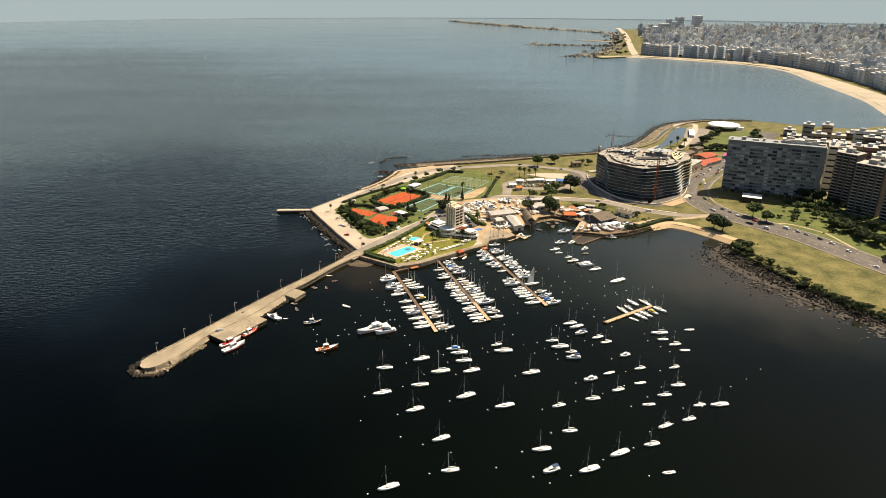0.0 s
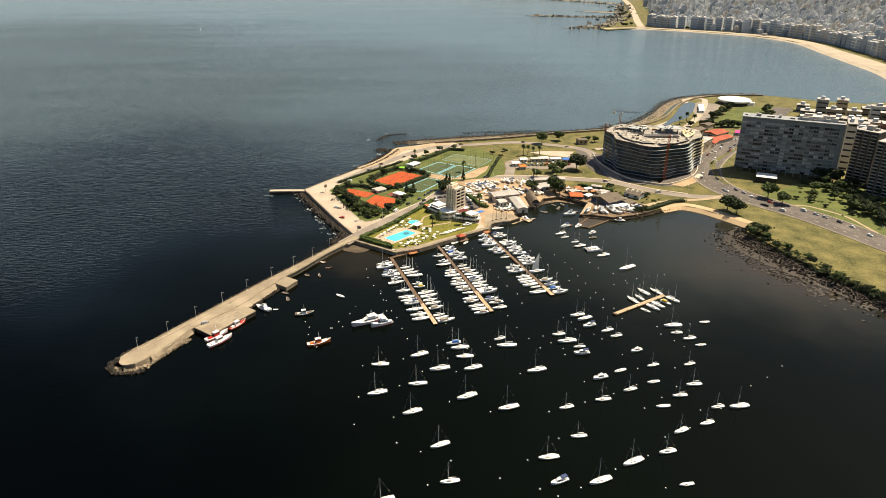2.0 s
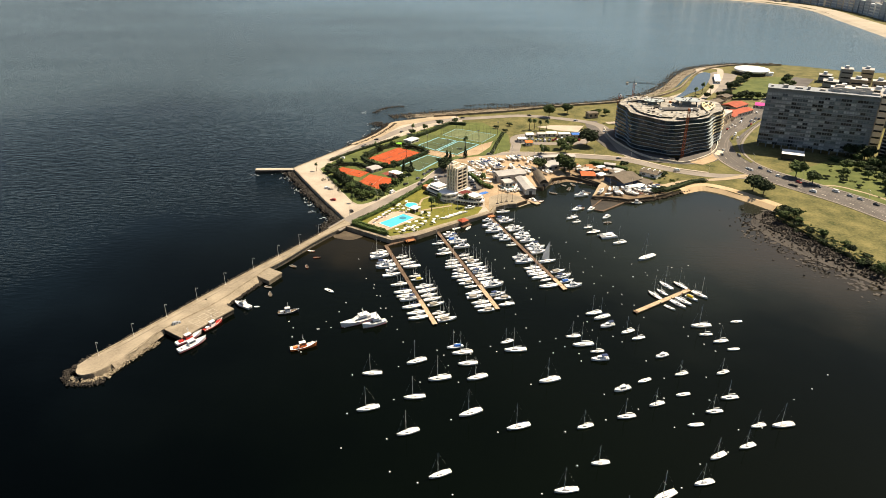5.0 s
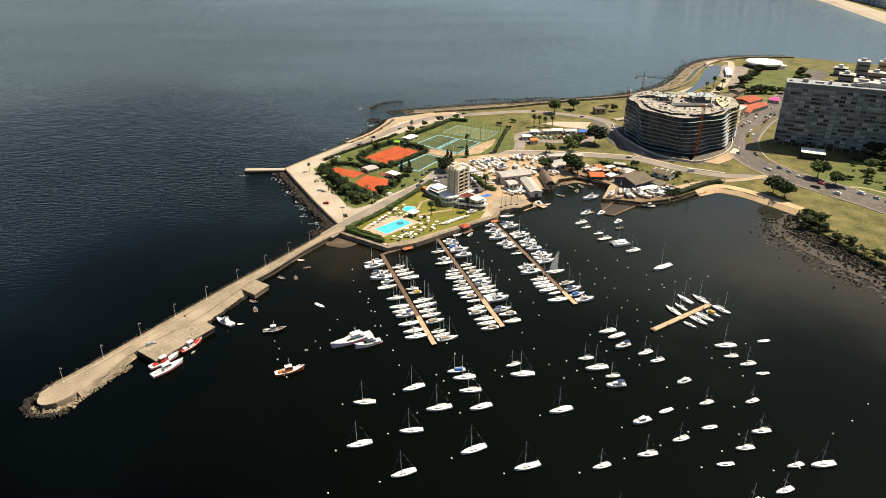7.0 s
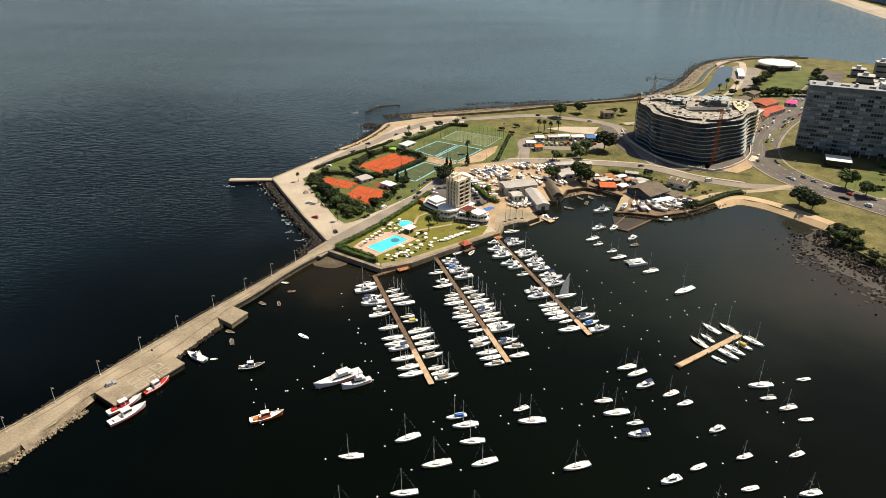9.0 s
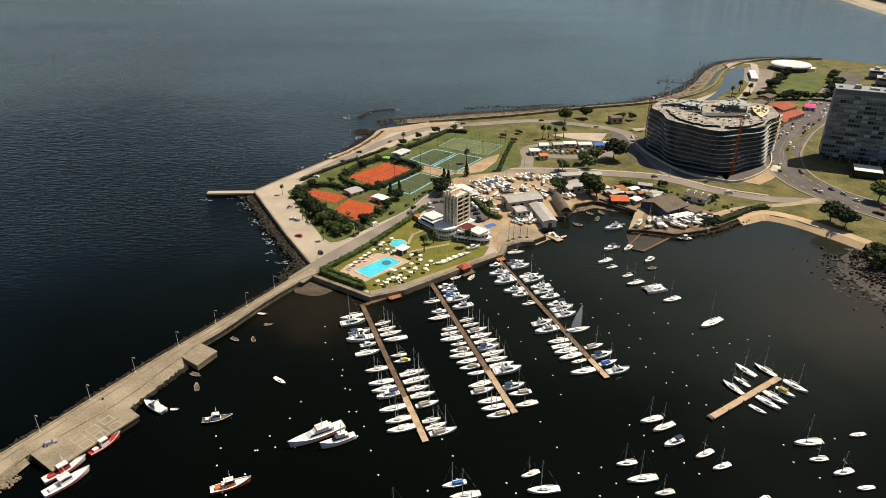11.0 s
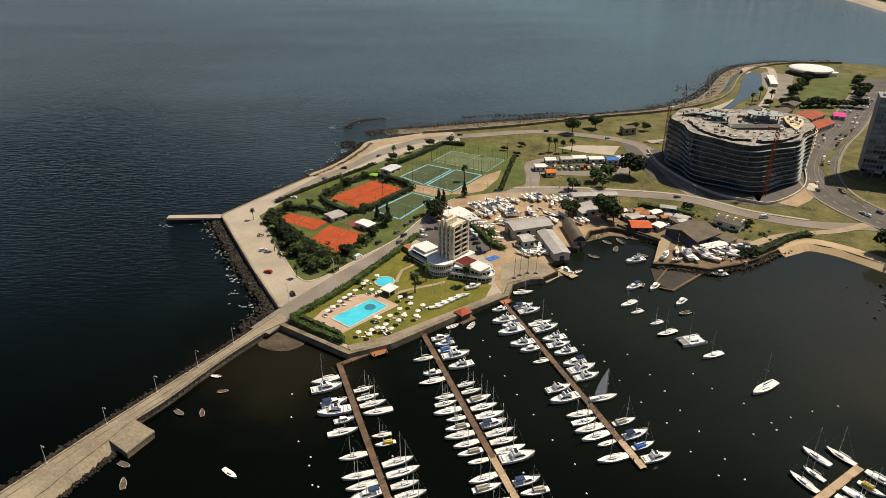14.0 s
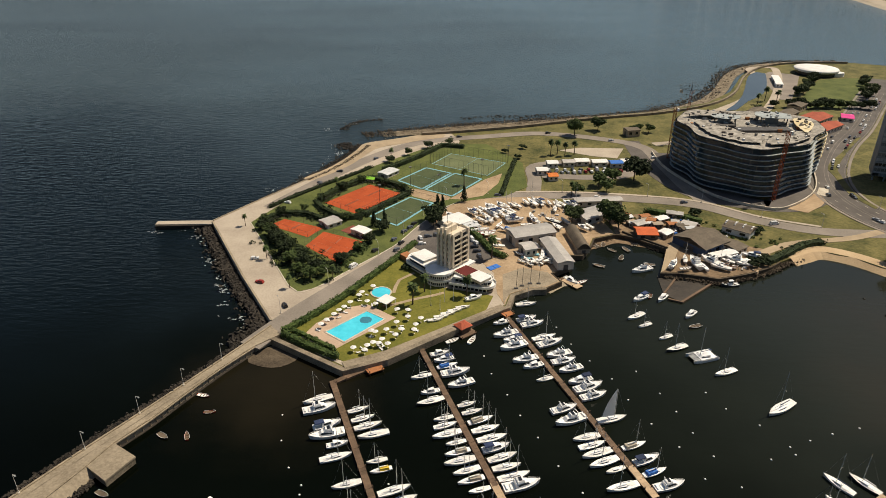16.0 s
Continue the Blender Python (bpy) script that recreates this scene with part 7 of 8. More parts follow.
scrub("court_shrubs", "dense dark shrubs between the tennis courts", ([(-94, 484), (-82, 464), (-69, 440), (-59, 425), (-52, 430)], 3), 110, 0.8, 1.8, DARKLEAF, 75)
scrub("court_shrubs", "dense dark shrubs behind the narrow clay court", ([(-93, 487), (-88, 497), (-80, 501), (-68, 499), (-60, 494), (-55, 499), (-63, 508)], 1.8), 120, 0.9, 2.1, DARKLEAF, 78)
scrub("court_shrubs", "dense dark shrubs between the lower courts", ([(-84, 472), (-76, 465), (-69, 459), (-64, 452), (-56, 444), (-48, 437), (-45, 434)], 2.4), 150, 0.9, 2.3, DARKLEAF, 79)
scrub("court_shrubs", "green shrubs beside the lower clay court and the road", ([(-43, 440), (-38, 450), (-33, 461), (-33, 467)], 1.0), 50, 0.8, 1.5, LEAF, 80)
scrub("court_shrubs", "dense dark shrubs round the upper clay court", ([(-68, 519), (-58, 538), (-42, 555), (-31, 550), (-17, 540), (-15, 532), (-28, 514), (-43, 496), (-60, 504)], 1.2), 170, 0.9, 2.0, DARKLEAF, 81)
scrub("court_shrubs", "dense green shrubs along the court edges", ([(-69, 521), (-46, 553), (-18, 538)], 2.0), 70, 0.8, 1.9, LEAF, 76)
scrub("yard_weeds", "rough weeds among the sheds", ([(112, 500), (130, 498), (150, 486), (168, 470), (184, 462)], 3.5), 60, 0.5, 1.5, HEDGE, 77)


# ---- tennis and football ----
def inset(poly, k):
    """A plan quadrilateral drawn in towards its middle by k metres or so."""
    cx, cy = sum(p[0] for p in poly) / 4, sum(p[1] for p in poly) / 4
    out = []
    for x, y in poly:
        l = math.hypot(x - cx, y - cy)
        out.append((cx + (x - cx) * (l - k) / l, cy + (y - cy) * (l - k) / l))
    return out


def line_loop(bm, poly, w, z0, z1):
    for p, q in zip(poly, poly[1:] + poly[:1]):
        ribbon([Vector(p), Vector(q)], w, z0, z1, bm)


def lerp2(p, q, u):
    return (p[0] + (q[0] - p[0]) * u, p[1] + (q[1] - p[1]) * u)


def fence(t, poly, h, step=6.0):
    post = None
    for p, q in zip(poly, poly[1:] + poly[:1]):
        n = max(2, int(math.dist(p, q) / step))
        for i in range(n):
            x, y = lerp2(p, q, i / n)
            if post is None:
                post = part("fence_post", tubes(((0, 0, 0), (0, 0, h), 0.07, 0.07, 4)), STEEL, t)
                post.matrix_basis = pose(x, y, 2.6)
            else:
                shared("fence_post", post.data, t, pose(x, y, 2.6))
        part("fence_rail", tubes(((*p, 2.6 + h), (*q, 2.6 + h), 0.05, 0.05, 4)), STEEL, t)


FADEDLINE = material("clay_dusted_line", (0.50, 0.21, 0.12), 0.9, 0, 0.2, 0.5, 4, 0)


def clay_courts(poly, n, label):
    t = thing("clay_court", label, "tennis court", kind="structure")
    part("playing_surface", solid(poly, 2.4, 2.78), CLAY, t)
    a, b, c, d = poly
    for i in range(n):
        u0, u1 = (i + 0.2) / n, (i + 0.8) / n
        q = [lerp2(lerp2(a, b, u0), lerp2(d, c, u0), 0.14), lerp2(lerp2(a, b, u1), lerp2(d, c, u1), 0.14), lerp2(lerp2(a, b, u1), lerp2(d, c, u1), 0.86), lerp2(lerp2(a, b, u0), lerp2(d, c, u0), 0.86)]
        bm = bmesh.new()
        line_loop(bm, q, 0.07, 2.7, 2.83)
        part("court_line", bm, FADEDLINE, t)
        m0, m1 = lerp2(q[0], q[3], 0.5), lerp2(q[1], q[2], 0.5)
        part("net", boxes((0, -0.03, 0, math.dist(m0, m1), 0.03, 0.8)), FADEDLINE, t).matrix_basis = pose(*m0, 2.8, 0, 0, frame_of(m0, m1))
    fence(t, poly, 3.2)
    return t


clay_courts([(-64, 519), (-40, 549), (-19.5, 534), (-43, 502)], 2, "pair of orange-red clay tennis courts inside hedges")
clay_courts([(-65.5, 461), (-58.5, 478.5), (-35, 465.5), (-44.5, 440.5)], 2, "bright red clay tennis courts beside the road")
clay_courts([(-89.5, 487), (-83, 495.5), (-59.5, 483), (-66, 471.5)], 1, "narrow red clay tennis court")


def pitch(poly, label, goals=True):
    t = thing("turf_pitch", label, "sports pitch", kind="structure")
    part("playing_surface", solid(poly, 2.4, 2.76), TURF, t)
    bm = bmesh.new()
    line_loop(bm, inset(poly, 0.8), 1.25, 2.7, 2.82)
    ribbon([Vector(lerp2(poly[0], poly[1], 0.5)), Vector(lerp2(poly[3], poly[2], 0.5))], 0.12, 2.7, 2.79, bm)
    part("border", bm, BLUELINE, t, "turquoise border strip")
    fence(t, poly, 4.5)
    return t


pitch([(-36, 498.5), (-13.5, 528), (1, 518.5), (-19.5, 485.5)], "green artificial turf pitch with a turquoise edge")
pitch([(-23, 556), (-4.5, 581), (12.8, 570), (-6.6, 540.5)], "green turf football pitch with a turquoise edge")
pitch([(-5.2, 540), (14.6, 570), (32.5, 559), (12, 528.5)], "green turf football pitch with a turquoise edge")
big = thing("turf_pitch", "large worn green football pitch behind a fence", "sports pitch", kind="structure")
BIG = [(-1.6, 588.5), (12.4, 611), (51.5, 590), (36.5, 564)]
part("playing_surface", solid(BIG, 2.4, 2.76), PALETURF, big)
bm = bmesh.new()
line_loop(bm, inset(BIG, 1.2), 0.45, 2.7, 2.82)
ribbon([Vector(lerp2(BIG[0], BIG[3], 0.5)), Vector(lerp2(BIG[1], BIG[2], 0.5))], 0.15, 2.7, 2.8, bm)
part("field_line", bm, BLUELINE, big, "worn pale blue touchline")
fence(big, BIG, 7.0, 3.5)
sheet("ground_bare_strip", [(10.5, 525), (12.5, 528), (33.5, 557.5), (38, 562), (46, 569), (42, 551), (31, 530), (18, 524)], 2.5, 2.72, YARD, "bare sandy strip beside the pitches", "earth")
sheet("ground_bare_strip", [(-14, 534), (-13, 541.5), (-6.5, 540), (11, 528), (10, 524), (2, 519.5), (-12, 529.5)], 2.5, 2.72, YARD, "bare sandy strip between the pitches", "earth")
sheet("pavement_plaza", [(92, 618), (108, 624), (140, 622), (130, 600), (113, 605)], 2.3, 2.55, PROMENADE, "pale paved plaza in the park", "pavement")
for px, py in ((-66, 520), (-31, 517), (-14, 548), (4, 534), (32, 562), (-2, 590), (13, 612), (52, 591)):
    t = thing("floodlight", "tall floodlight mast beside the courts", "floodlight", (px, py, 2.6))
    part("pole", tubes(((0, 0, 0), (0, 0, 12), 0.14, 0.09, 5)), STEEL, t)
    part("lamp_head", boxes((-0.9, -0.2, 11.8, 0.9, 0.2, 12.5)), GREYWALL, t)

# ---- club garden ----
sheet("pavement_pool", [(-52.5, 377.5), (-48, 388), (-34.7, 401), (-28, 403), (-14.8, 392), (-32.3, 374.5), (-38.4, 368.2)], 2.5, 2.76, material("pink_stone_paving", (0.45, 0.33, 0.235), 0.9, 0, 0.15, 0.8, 6, 0.1), "pinkish stone terrace round the pool", "terrace")
pool = thing("swimming_pool", "rectangular turquoise swimming pool with a stone edge", "pool", kind="structure")
Q = [(-43.4, 381.2), (-27.6, 397.4), (-19.4, 390.8), (-34.6, 373.8)]
part("water", solid(Q, 2.6, 2.84), POOLWATER, pool, "clear turquoise water")
bm = bmesh.new()
line_loop(bm, Q, 0.7, 2.6, 2.95)
part("coping", bm, DUSTY, pool)
part("floor_emblem", solid([(-27.5 + 2.6 * math.cos(i * math.pi / 10), 390.2 + 2.6 * math.sin(i * math.pi / 10)) for i in range(20)], 2.8, 2.855), material("blue_mosaic", (0.05, 0.20, 0.27), 0.3), pool, "dark round mosaic on the pool floor")
kid = thing("paddling_pool", "small oval turquoise paddling pool", "pool", kind="structure")
part("water", solid([(-22.7 + 4.3 * math.cos(i * math.pi / 12), 413.4 + 4.5 * math.sin(i * math.pi / 12)) for i in range(24)], 2.6, 2.84), POOLWATER, kid)
part("coping", ribbon([Vector((-22.7 + 4.6 * math.cos(i * math.pi / 12), 413.4 + 4.8 * math.sin(i * math.pi / 12))) for i in range(25)], 0.6, 2.6, 2.92), DUSTY, kid)
pav = thing("pavilion", "small garden pavilion with a flat white roof on posts", "pavilion", (-19.6, 402.6, 2.6), 52)
part("roof", boxes((-3.3, -3.0, 2.7, 3.3, 3.0, 3.05)), ROOFWHITE, pav)
for sx in (-2.9, 2.9):
    for sy in (-2.6, 2.6):
        part("post", boxes((sx - 0.12, sy - 0.12, 0, sx + 0.12, sy + 0.12, 2.75)), WHITE, pav)
part("counter", boxes((-2.4, -1, 0, 2.4, 0.2, 1.1)), TIMBER, pav)
road("path_club", [(-18, 402), (-8, 407), (2, 411), (6, 413)], 1.8, PATHWAY, "narrow stone garden path", 2.74)
road("path_club", [(-17, 413), (-15, 425), (-8, 432)], 1.6, PATHWAY, "narrow stone garden path", 2.745)


def parasol():
    t = thing("parasol", "open white parasol on a pole over the lawn", "parasol", group="club parasols")
    part("pole", tubes(((0, 0, 0), (0, 0, 2.5), 0.05, 0.04, 5)), ALLOY, t)
    part("base", tubes(((0, 0, 0), (0, 0, 0.12), 0.35, 0.3, 8)), DUSTY, t)
    bm = bmesh.new()
    top = bm.verts.new((0, 0, 2.75))
    rim = [bm.verts.new((1.3 * math.cos(i * math.pi / 4), 1.3 * math.sin(i * math.pi / 4), 2.2 + (0.1 if i % 2 else 0))) for i in range(8)]
    for i in range(8):
        bm.faces.new((top, rim[i], rim[(i + 1) % 8]))
    part("canopy", bm, ROOFWHITE, t)
    return t


def lounger():
    t = thing("sun_lounger", "white sun lounger on the grass", "lounger", group="club loungers")
    part("seat", boxes((-0.9, -0.32, 0.3, 0.4, 0.32, 0.42)), WHITE, t)
    part("backrest", wedge(0.38, 0.98, 0.32, 0.32, 0.32, 0.1, 0.6, 0.0), WHITE, t)
    part("frame", boxes((-0.85, -0.3, 0, -0.78, 0.3, 0.31), (0.66, -0.3, 0, 0.73, 0.3, 0.31)), WHITE, t)
    return t


pa, lo = parasol(), lounger()
UMB = [(-26.5, 415.8), (-27.9, 402.4), (-24, 400.4), (-24.1, 379.2), (-22.4, 378.4), (-18, 380), (-14.1, 385.5), (-12, 380.4), (-9.6, 389.8), (-9.8, 395.2), (-14.4, 395.7), (-6.7, 379.9), (-6.1, 383.7), (-4.1, 388.5), (-24.8, 368.8), (-22.7, 370.8), (-25.6, 365.8),
       (-30.1, 367.3), (-20.4, 370.4), (-19.3, 373.1), (-45.3, 384), (-43.5, 387.4), (-41, 391.8), (-39.3, 395), (-37.4, 397.7), (-35.2, 401.5), (-32.1, 407.8), (-31, 410.4), (-16.8, 369.9), (-14.1, 376.3)]
for i, (x, y) in enumerate(UMB):
    z = 2.76 if 20 <= i < 26 else 2.68
    if i == 0:
        pa.matrix_basis = pose(x, y, z)
    else:
        copy_thing(pa, pose(x, y, z))
    for k in range(1):
        a = prng.uniform(0, 6.28)
        m = pose(x + 2.1 * math.cos(a), y + 2.1 * math.sin(a), z, 0, 0, prng.uniform(0, 360))
        if i == 0 and k == 0:
            lo.matrix_basis = m
        else:
            copy_thing(lo, m)
for x, y in ((0, 402), (6, 405), (10, 406), (4, 398)):
    t = thing("flagpole", "slim white flagpole on the lawn", "flagpole", (x, y, 2.68))
    part("pole", tubes(((0, 0, 0), (0, 0, 11), 0.1, 0.06, 5)), WHITE, t)
    part("base", tubes(((0, 0, 0), (0, 0, 0.3), 0.3, 0.25, 8)), DUSTY, t)
for x, y, turn in ((14, 399.5, 12), (10.5, 397, 14), (7.5, 394.5, 12), (4.5, 392, 10), (2, 389.5, 12)):
    berth("bare", x, y, turn, 0.95, 3.0, "boats laid up ashore")
berth("motor_s", 19, 407, 20, 1.0, 3.0, "boats laid up ashore")
dock = thing("boathouse", "small timber boathouse with a red roof on the quay", "boathouse", (13.5, 385, 0), 38)
part("wall", boxes((-2.4, -2.2, 0.6, 2.4, 2.2, 3.55)), TIMBER, dock)
part("platform", boxes((-4, -4.4, 0.2, 4, 3, 0.7)), TIMBER, dock)
bm = bmesh.new()
eave = [bm.verts.new(p) for p in ((-3.1, -2.8, 3.5), (3.1, -2.8, 3.5), (3.1, 2.8, 3.5), (-3.1, 2.8, 3.5))]
top = [bm.verts.new((-0.9, 0, 4.9)), bm.verts.new((0.9, 0, 4.9))]
for f in ((eave[0], eave[1], top[1], top[0]), (eave[1], eave[2], top[1]), (eave[2], eave[3], top[0], top[1]), (eave[3], eave[0], top[0]), eave[::-1]):
    bm.faces.new(f)
part("roof", bm, REDTILE, dock, "hipped red roof")
for sx in (-3.6, 3.6):
    part("mooring_post", tubes(((sx, -4, -4), (sx, -4, 1.2), 0.18, 0.16, 6)), TIMBER, dock)
berth("dinghy", 9, 378, 30, 1.1)
berth("dinghy", 17, 378.5, 60, 1.1)

# ---- boatyard ----
stand = None


def laid_up(kind, x, y, turn, k=1.0, z=4.0):
    global stand
    berth(kind, x, y, turn, k, z, "boats laid up ashore")
    m = pose(x, y, 2.55, 0, 0, turn)
    if stand is None:
        stand = thing("boat_cradle", "steel cradle under a laid-up boat", "cradle", group="boat cradles")
        stand.matrix_basis = m
        part("frame", tubes(*[((sx, s * 1.1, 0), (sx, s * 0.5, 1.5), 0.08, 0.06, 4) for sx in (-2, 0, 2) for s in (-1, 1)], ((-2.2, 0, 0.1), (2.2, 0, 0.1), 0.1, 0.1, 4)), STEEL, stand)
    else:
        copy_thing(stand, m)


ASHORE = [(22.7, 501.5), (26.1, 504.8), (28.8, 506.4), (32.8, 508.1), (36.3, 509.7), (39.7, 511.4), (43.2, 510.5), (46.6, 512.2), (49.9, 511), (55.2, 516.5), (59, 515.5), (62.6, 516.4), (26.3, 492), (31.6, 490.4), (35.2, 495.9), (39.5, 498.2),
          (42.7, 501.4), (46, 503), (44.6, 494.2), (29.5, 497.5), (33, 500.5), (36.5, 503), (72.9, 512.1), (76.4, 512.9), (80.4, 512.9), (84.4, 514.6), (19, 490.5), (23.4, 484.4), (68.2, 482.7), (73.9, 488.7)]
for x, y in ASHORE:
    laid_up(prng.choice(("bare", "bare", "sloop", "motor_s", "bare", "motor_n", "sail")), x, y, 122 + prng.uniform(-10, 10), prng.uniform(0.95, 1.2))
laid_up("dinghy_w", 27.7, 473.5, 8, 1.8, 3.6)
for kind, x, y, turn in (("sail", 26, 477, 10), ("bare", 33, 466, 160), ("bare", 34, 458, 170), ("bare", 31, 472, 20), ("motor_n", 47, 490, 15), ("bare", 52, 484, 8), ("sail", 56, 494, 95), ("motor_s", 57, 489, 120), ("bare", 64, 514, 100), ("bare", 69, 515, 100),
                         ("bare", 74, 516, 105), ("sail_d", 84, 512, 75), ("sail_d", 67, 489, 140), ("bare", 68, 481, 120), ("motor_s", 82, 480, 130), ("bare", 86, 482, 120), ("bare", 55, 446, 70), ("bare", 58, 442, 30), ("bare", 52, 441, 20), ("bare", 56, 450, 80), ("motor_s", 42, 492, 100), ("bare", 37, 484, 60), ("tarp", 40, 478, 150), ("bare", 60, 482, 110), ("sloop", 71, 506, 80), ("bare", 79, 505, 110), ("motor_s", 88, 500, 60), ("bare", 18, 486, 100), ("bare", 14, 491, 110), ("motor_s", 10, 496, 120), ("bare", 32, 490, 45)):
    laid_up(kind, x, y, turn, prng.uniform(0.9, 1.05))
for kind, x, y, turn in (("motor_s", 118, 437.5, 55), ("dinghy", 122.5, 433, 10), ("motor", 129, 438.5, 95), ("bare", 132, 435, 100), ("motor", 137.5, 440, 125), ("sail_b", 140, 434.5, 150), ("dinghy_r", 146.5, 434.5, 15), ("bare", 153, 438, 165), ("motor_n", 159.5, 446, 160), ("motor", 150.5, 442, 150),
                         ("bare", 146, 441, 140), ("dinghy_r", 143.5, 437, 30), ("bare", 155.5, 442, 170), ("sloop", 125.5, 443, 75)):
    laid_up(kind, x, y, turn, prng.uniform(0.95, 1.15), 3.7)


def clutter(seed, spots, n, spread, label):
    """Crates, drums, planks and tarpaulins lying about, each a thing of its own."""
    rng = random.Random(seed)
    for x, y in spots:
        for _ in range(n):
            px, py, a = x + rng.uniform(-spread, spread), y + rng.uniform(-spread, spread), rng.uniform(0, 180)
            w, d, h = rng.uniform(0.6, 3.2), rng.uniform(0.5, 1.6), rng.uniform(0.3, 1.5)
            name, cat, m = rng.choice((("crate", "crate", TIMBER), ("tarpaulin_heap", "tarpaulin", BLUETARP), ("plank_stack", "planks", NEWTIMBER), ("white_tank", "tank", WHITE), ("scrap_box", "box", GREYWALL), ("plank_stack", "planks", TIMBER), ("white_tank", "tank", ROOFWHITE)))
            t = thing(name, label[name], cat, (px, py, 2.56), a)
            part("body", wedge(-w / 2, w / 2, d / 2, d / 2, 0, h, h * rng.uniform(0.6, 1), w * 0.1), m, t)
            if name in ("crate", "scrap_box"):
                part("lid", boxes((-w / 2, -d / 2, h * 0.9, w * 0.35, d / 2, h * 1.05)), GREYROOF, t)


LBL = {"crate": "weathered wooden crate in the boatyard", "tarpaulin_heap": "crumpled blue tarpaulin over gear", "plank_stack": "stack of planks lying in the yard", "white_tank": "white plastic tank in the yard", "scrap_box": "grey scrap container in the yard"}
clutter(61, [(54, 446), (58, 452), (52, 440), (102, 500), (108, 494), (132, 493), (139, 487), (147, 489), (124, 480), (123, 472), (114, 492), (128, 484), (134, 478), (142, 474), (148, 456), (135, 462), (118, 490), (108, 496), (128, 474), (154, 474), (100, 492), (140, 494)], 4, 5, LBL)
clutter(62, [(92, 495), (30, 480), (62, 500), (76, 502), (150, 462), (140, 447), (152, 434)], 6, 5, LBL)
for c in ([(100, 488), (106, 490), (104, 494), (98, 492)], [(126, 487), (132, 490), (130, 494), (124, 491)], [(136, 482), (142, 478), (146, 483), (140, 487)], [(112, 480), (118, 483), (115, 488), (109, 485)], [(133, 497), (141, 494), (142, 498), (135, 501)], [(124, 468), (129, 472), (125, 476), (120, 472)]):
    shed("fisher_shack", "small patched shack with a pale tin roof", c, 2.6, 0.6, prng.choice((GREYROOF, ROOFWHITE, GREYROOF)), TANWALL)
yrng = random.Random(88)
for i in range(18):
    u, v = yrng.random(), yrng.random()
    x, y, a, w, d = 104 + 34 * u, 499 - 20 * u + 3 - 16 * v * (1 - 0.5 * u), yrng.uniform(-0.6, 0.4), yrng.uniform(3, 6.5), yrng.uniform(2.5, 4.2)
    if 105 < x < 124 and 464 < y < 481:
        continue
    c, q = math.cos(a), math.sin(a)
    shed("fisher_shack", "small patched shack among the fishing gear", [(x, y), (x + w * c, y + w * q), (x + w * c - d * q, y + w * q + d * c), (x - d * q, y + d * c)], yrng.uniform(1.8, 2.8), yrng.uniform(0.3, 0.7), yrng.choice((GREYROOF, CITYPALE, TANWALL, BROWNROOF, ROOFWHITE, RUSTDECK, GREYROOF)), yrng.choice((TANWALL, PALEWALL, BROWNWALL)))
for x, y in ((157, 437.5), (161, 440.5), (164.5, 443), (159, 442.5), (167, 445), (163, 438.5)):
    m = pose(x, y, 2.3) @ Matrix.Diagonal((0.95, 0.95, 0.95, 1))
    copy_thing(kinds[5], Matrix()).matrix_basis = m
tarp = thing("tarpaulin", "bright blue tarpaulin spread on the yard", "tarpaulin", (30.5, 437.5, 2.62), 35)
part("sheet", boxes((-3.4, -1.9, 0, -0.2, 1.9, 0.16), (0.1, -1.7, 0, 3.2, 2.0, 0.14)), BLUETARP, tarp)
for x, y, k in ((44, 450, "dinghy"), (47, 444, "bare"), (50, 451, "dinghy"), (51, 442, "bare"), (53.5, 440.5, "dinghy"), (56, 446.5, "bare"), (57.5, 441, "dinghy"), (59.5, 448.5, "dinghy_w"), (60.5, 445, "bare"), (62, 441.5, "dinghy"), (56, 456, "dinghy"), (54, 461, "bare"), (48, 439, "dinghy"), (44.5, 442, "dinghy")):
    laid_up(k, x, y, yrng.uniform(100, 160), 0.8, 3.4)
for x, y, w, d, a in ((49.5, 446, 4, 2.4, 20), (54, 450, 3.4, 2.6, -20), (58, 452, 3.6, 2.2, 60), (46, 447.5, 2.6, 2.0, 10)):
    t = thing("tarpaulin", "crumpled blue tarpaulin over a dinghy", "tarpaulin", (x, y, 2.6), a)
    part("sheet", wedge(-w / 2, w / 2, d / 2, d / 3, 0, 0.8, 0.5, 0.6), yrng.choice((BLUETARP, BLUELINE)), t)
for x, y in ((42, 419), (46, 421), (39, 416.5), (50, 421)):
    t = thing("dinghy_mast", "bare mast stepped on a trolley by the slipway", "mast", (x, y, 2.6))
    part("spar", tubes(((0, 0, 0), (0.4, 0.2, 12), 0.12, 0.07, 5)), STEEL, t)
    part("trolley", boxes((-0.9, -0.5, 0, 0.9, 0.5, 0.5)), STEEL, t)
sheet("pavement_slipway", [(36, 412.4), (45, 417.6), (52.6, 418.4), (59.6, 423.6), (56, 432), (44, 437), (34, 430), (32, 404)], 2.4, 2.64, CONCRETE, "worn concrete slipway apron", "slipway")
bm = bmesh.new()
v = [bm.verts.new(p) for p in ((45, 431, 2.68), (55.5, 434, 2.68), (67, 421, -0.7), (57.5, 412.5, -0.7), (45, 431, -3), (55.5, 434, -3), (67, 421, -3), (57.5, 412.5, -3))]
for f in ((0, 3, 2, 1), (0, 4, 7, 3), (1, 2, 6, 5), (2, 3, 7, 6)):
    bm.faces.new([v[k] for k in f])
tagged(link("slipway_ramp", bm, CONCRETE), "wet concrete ramp into the harbour", "slipway", kind="structure")
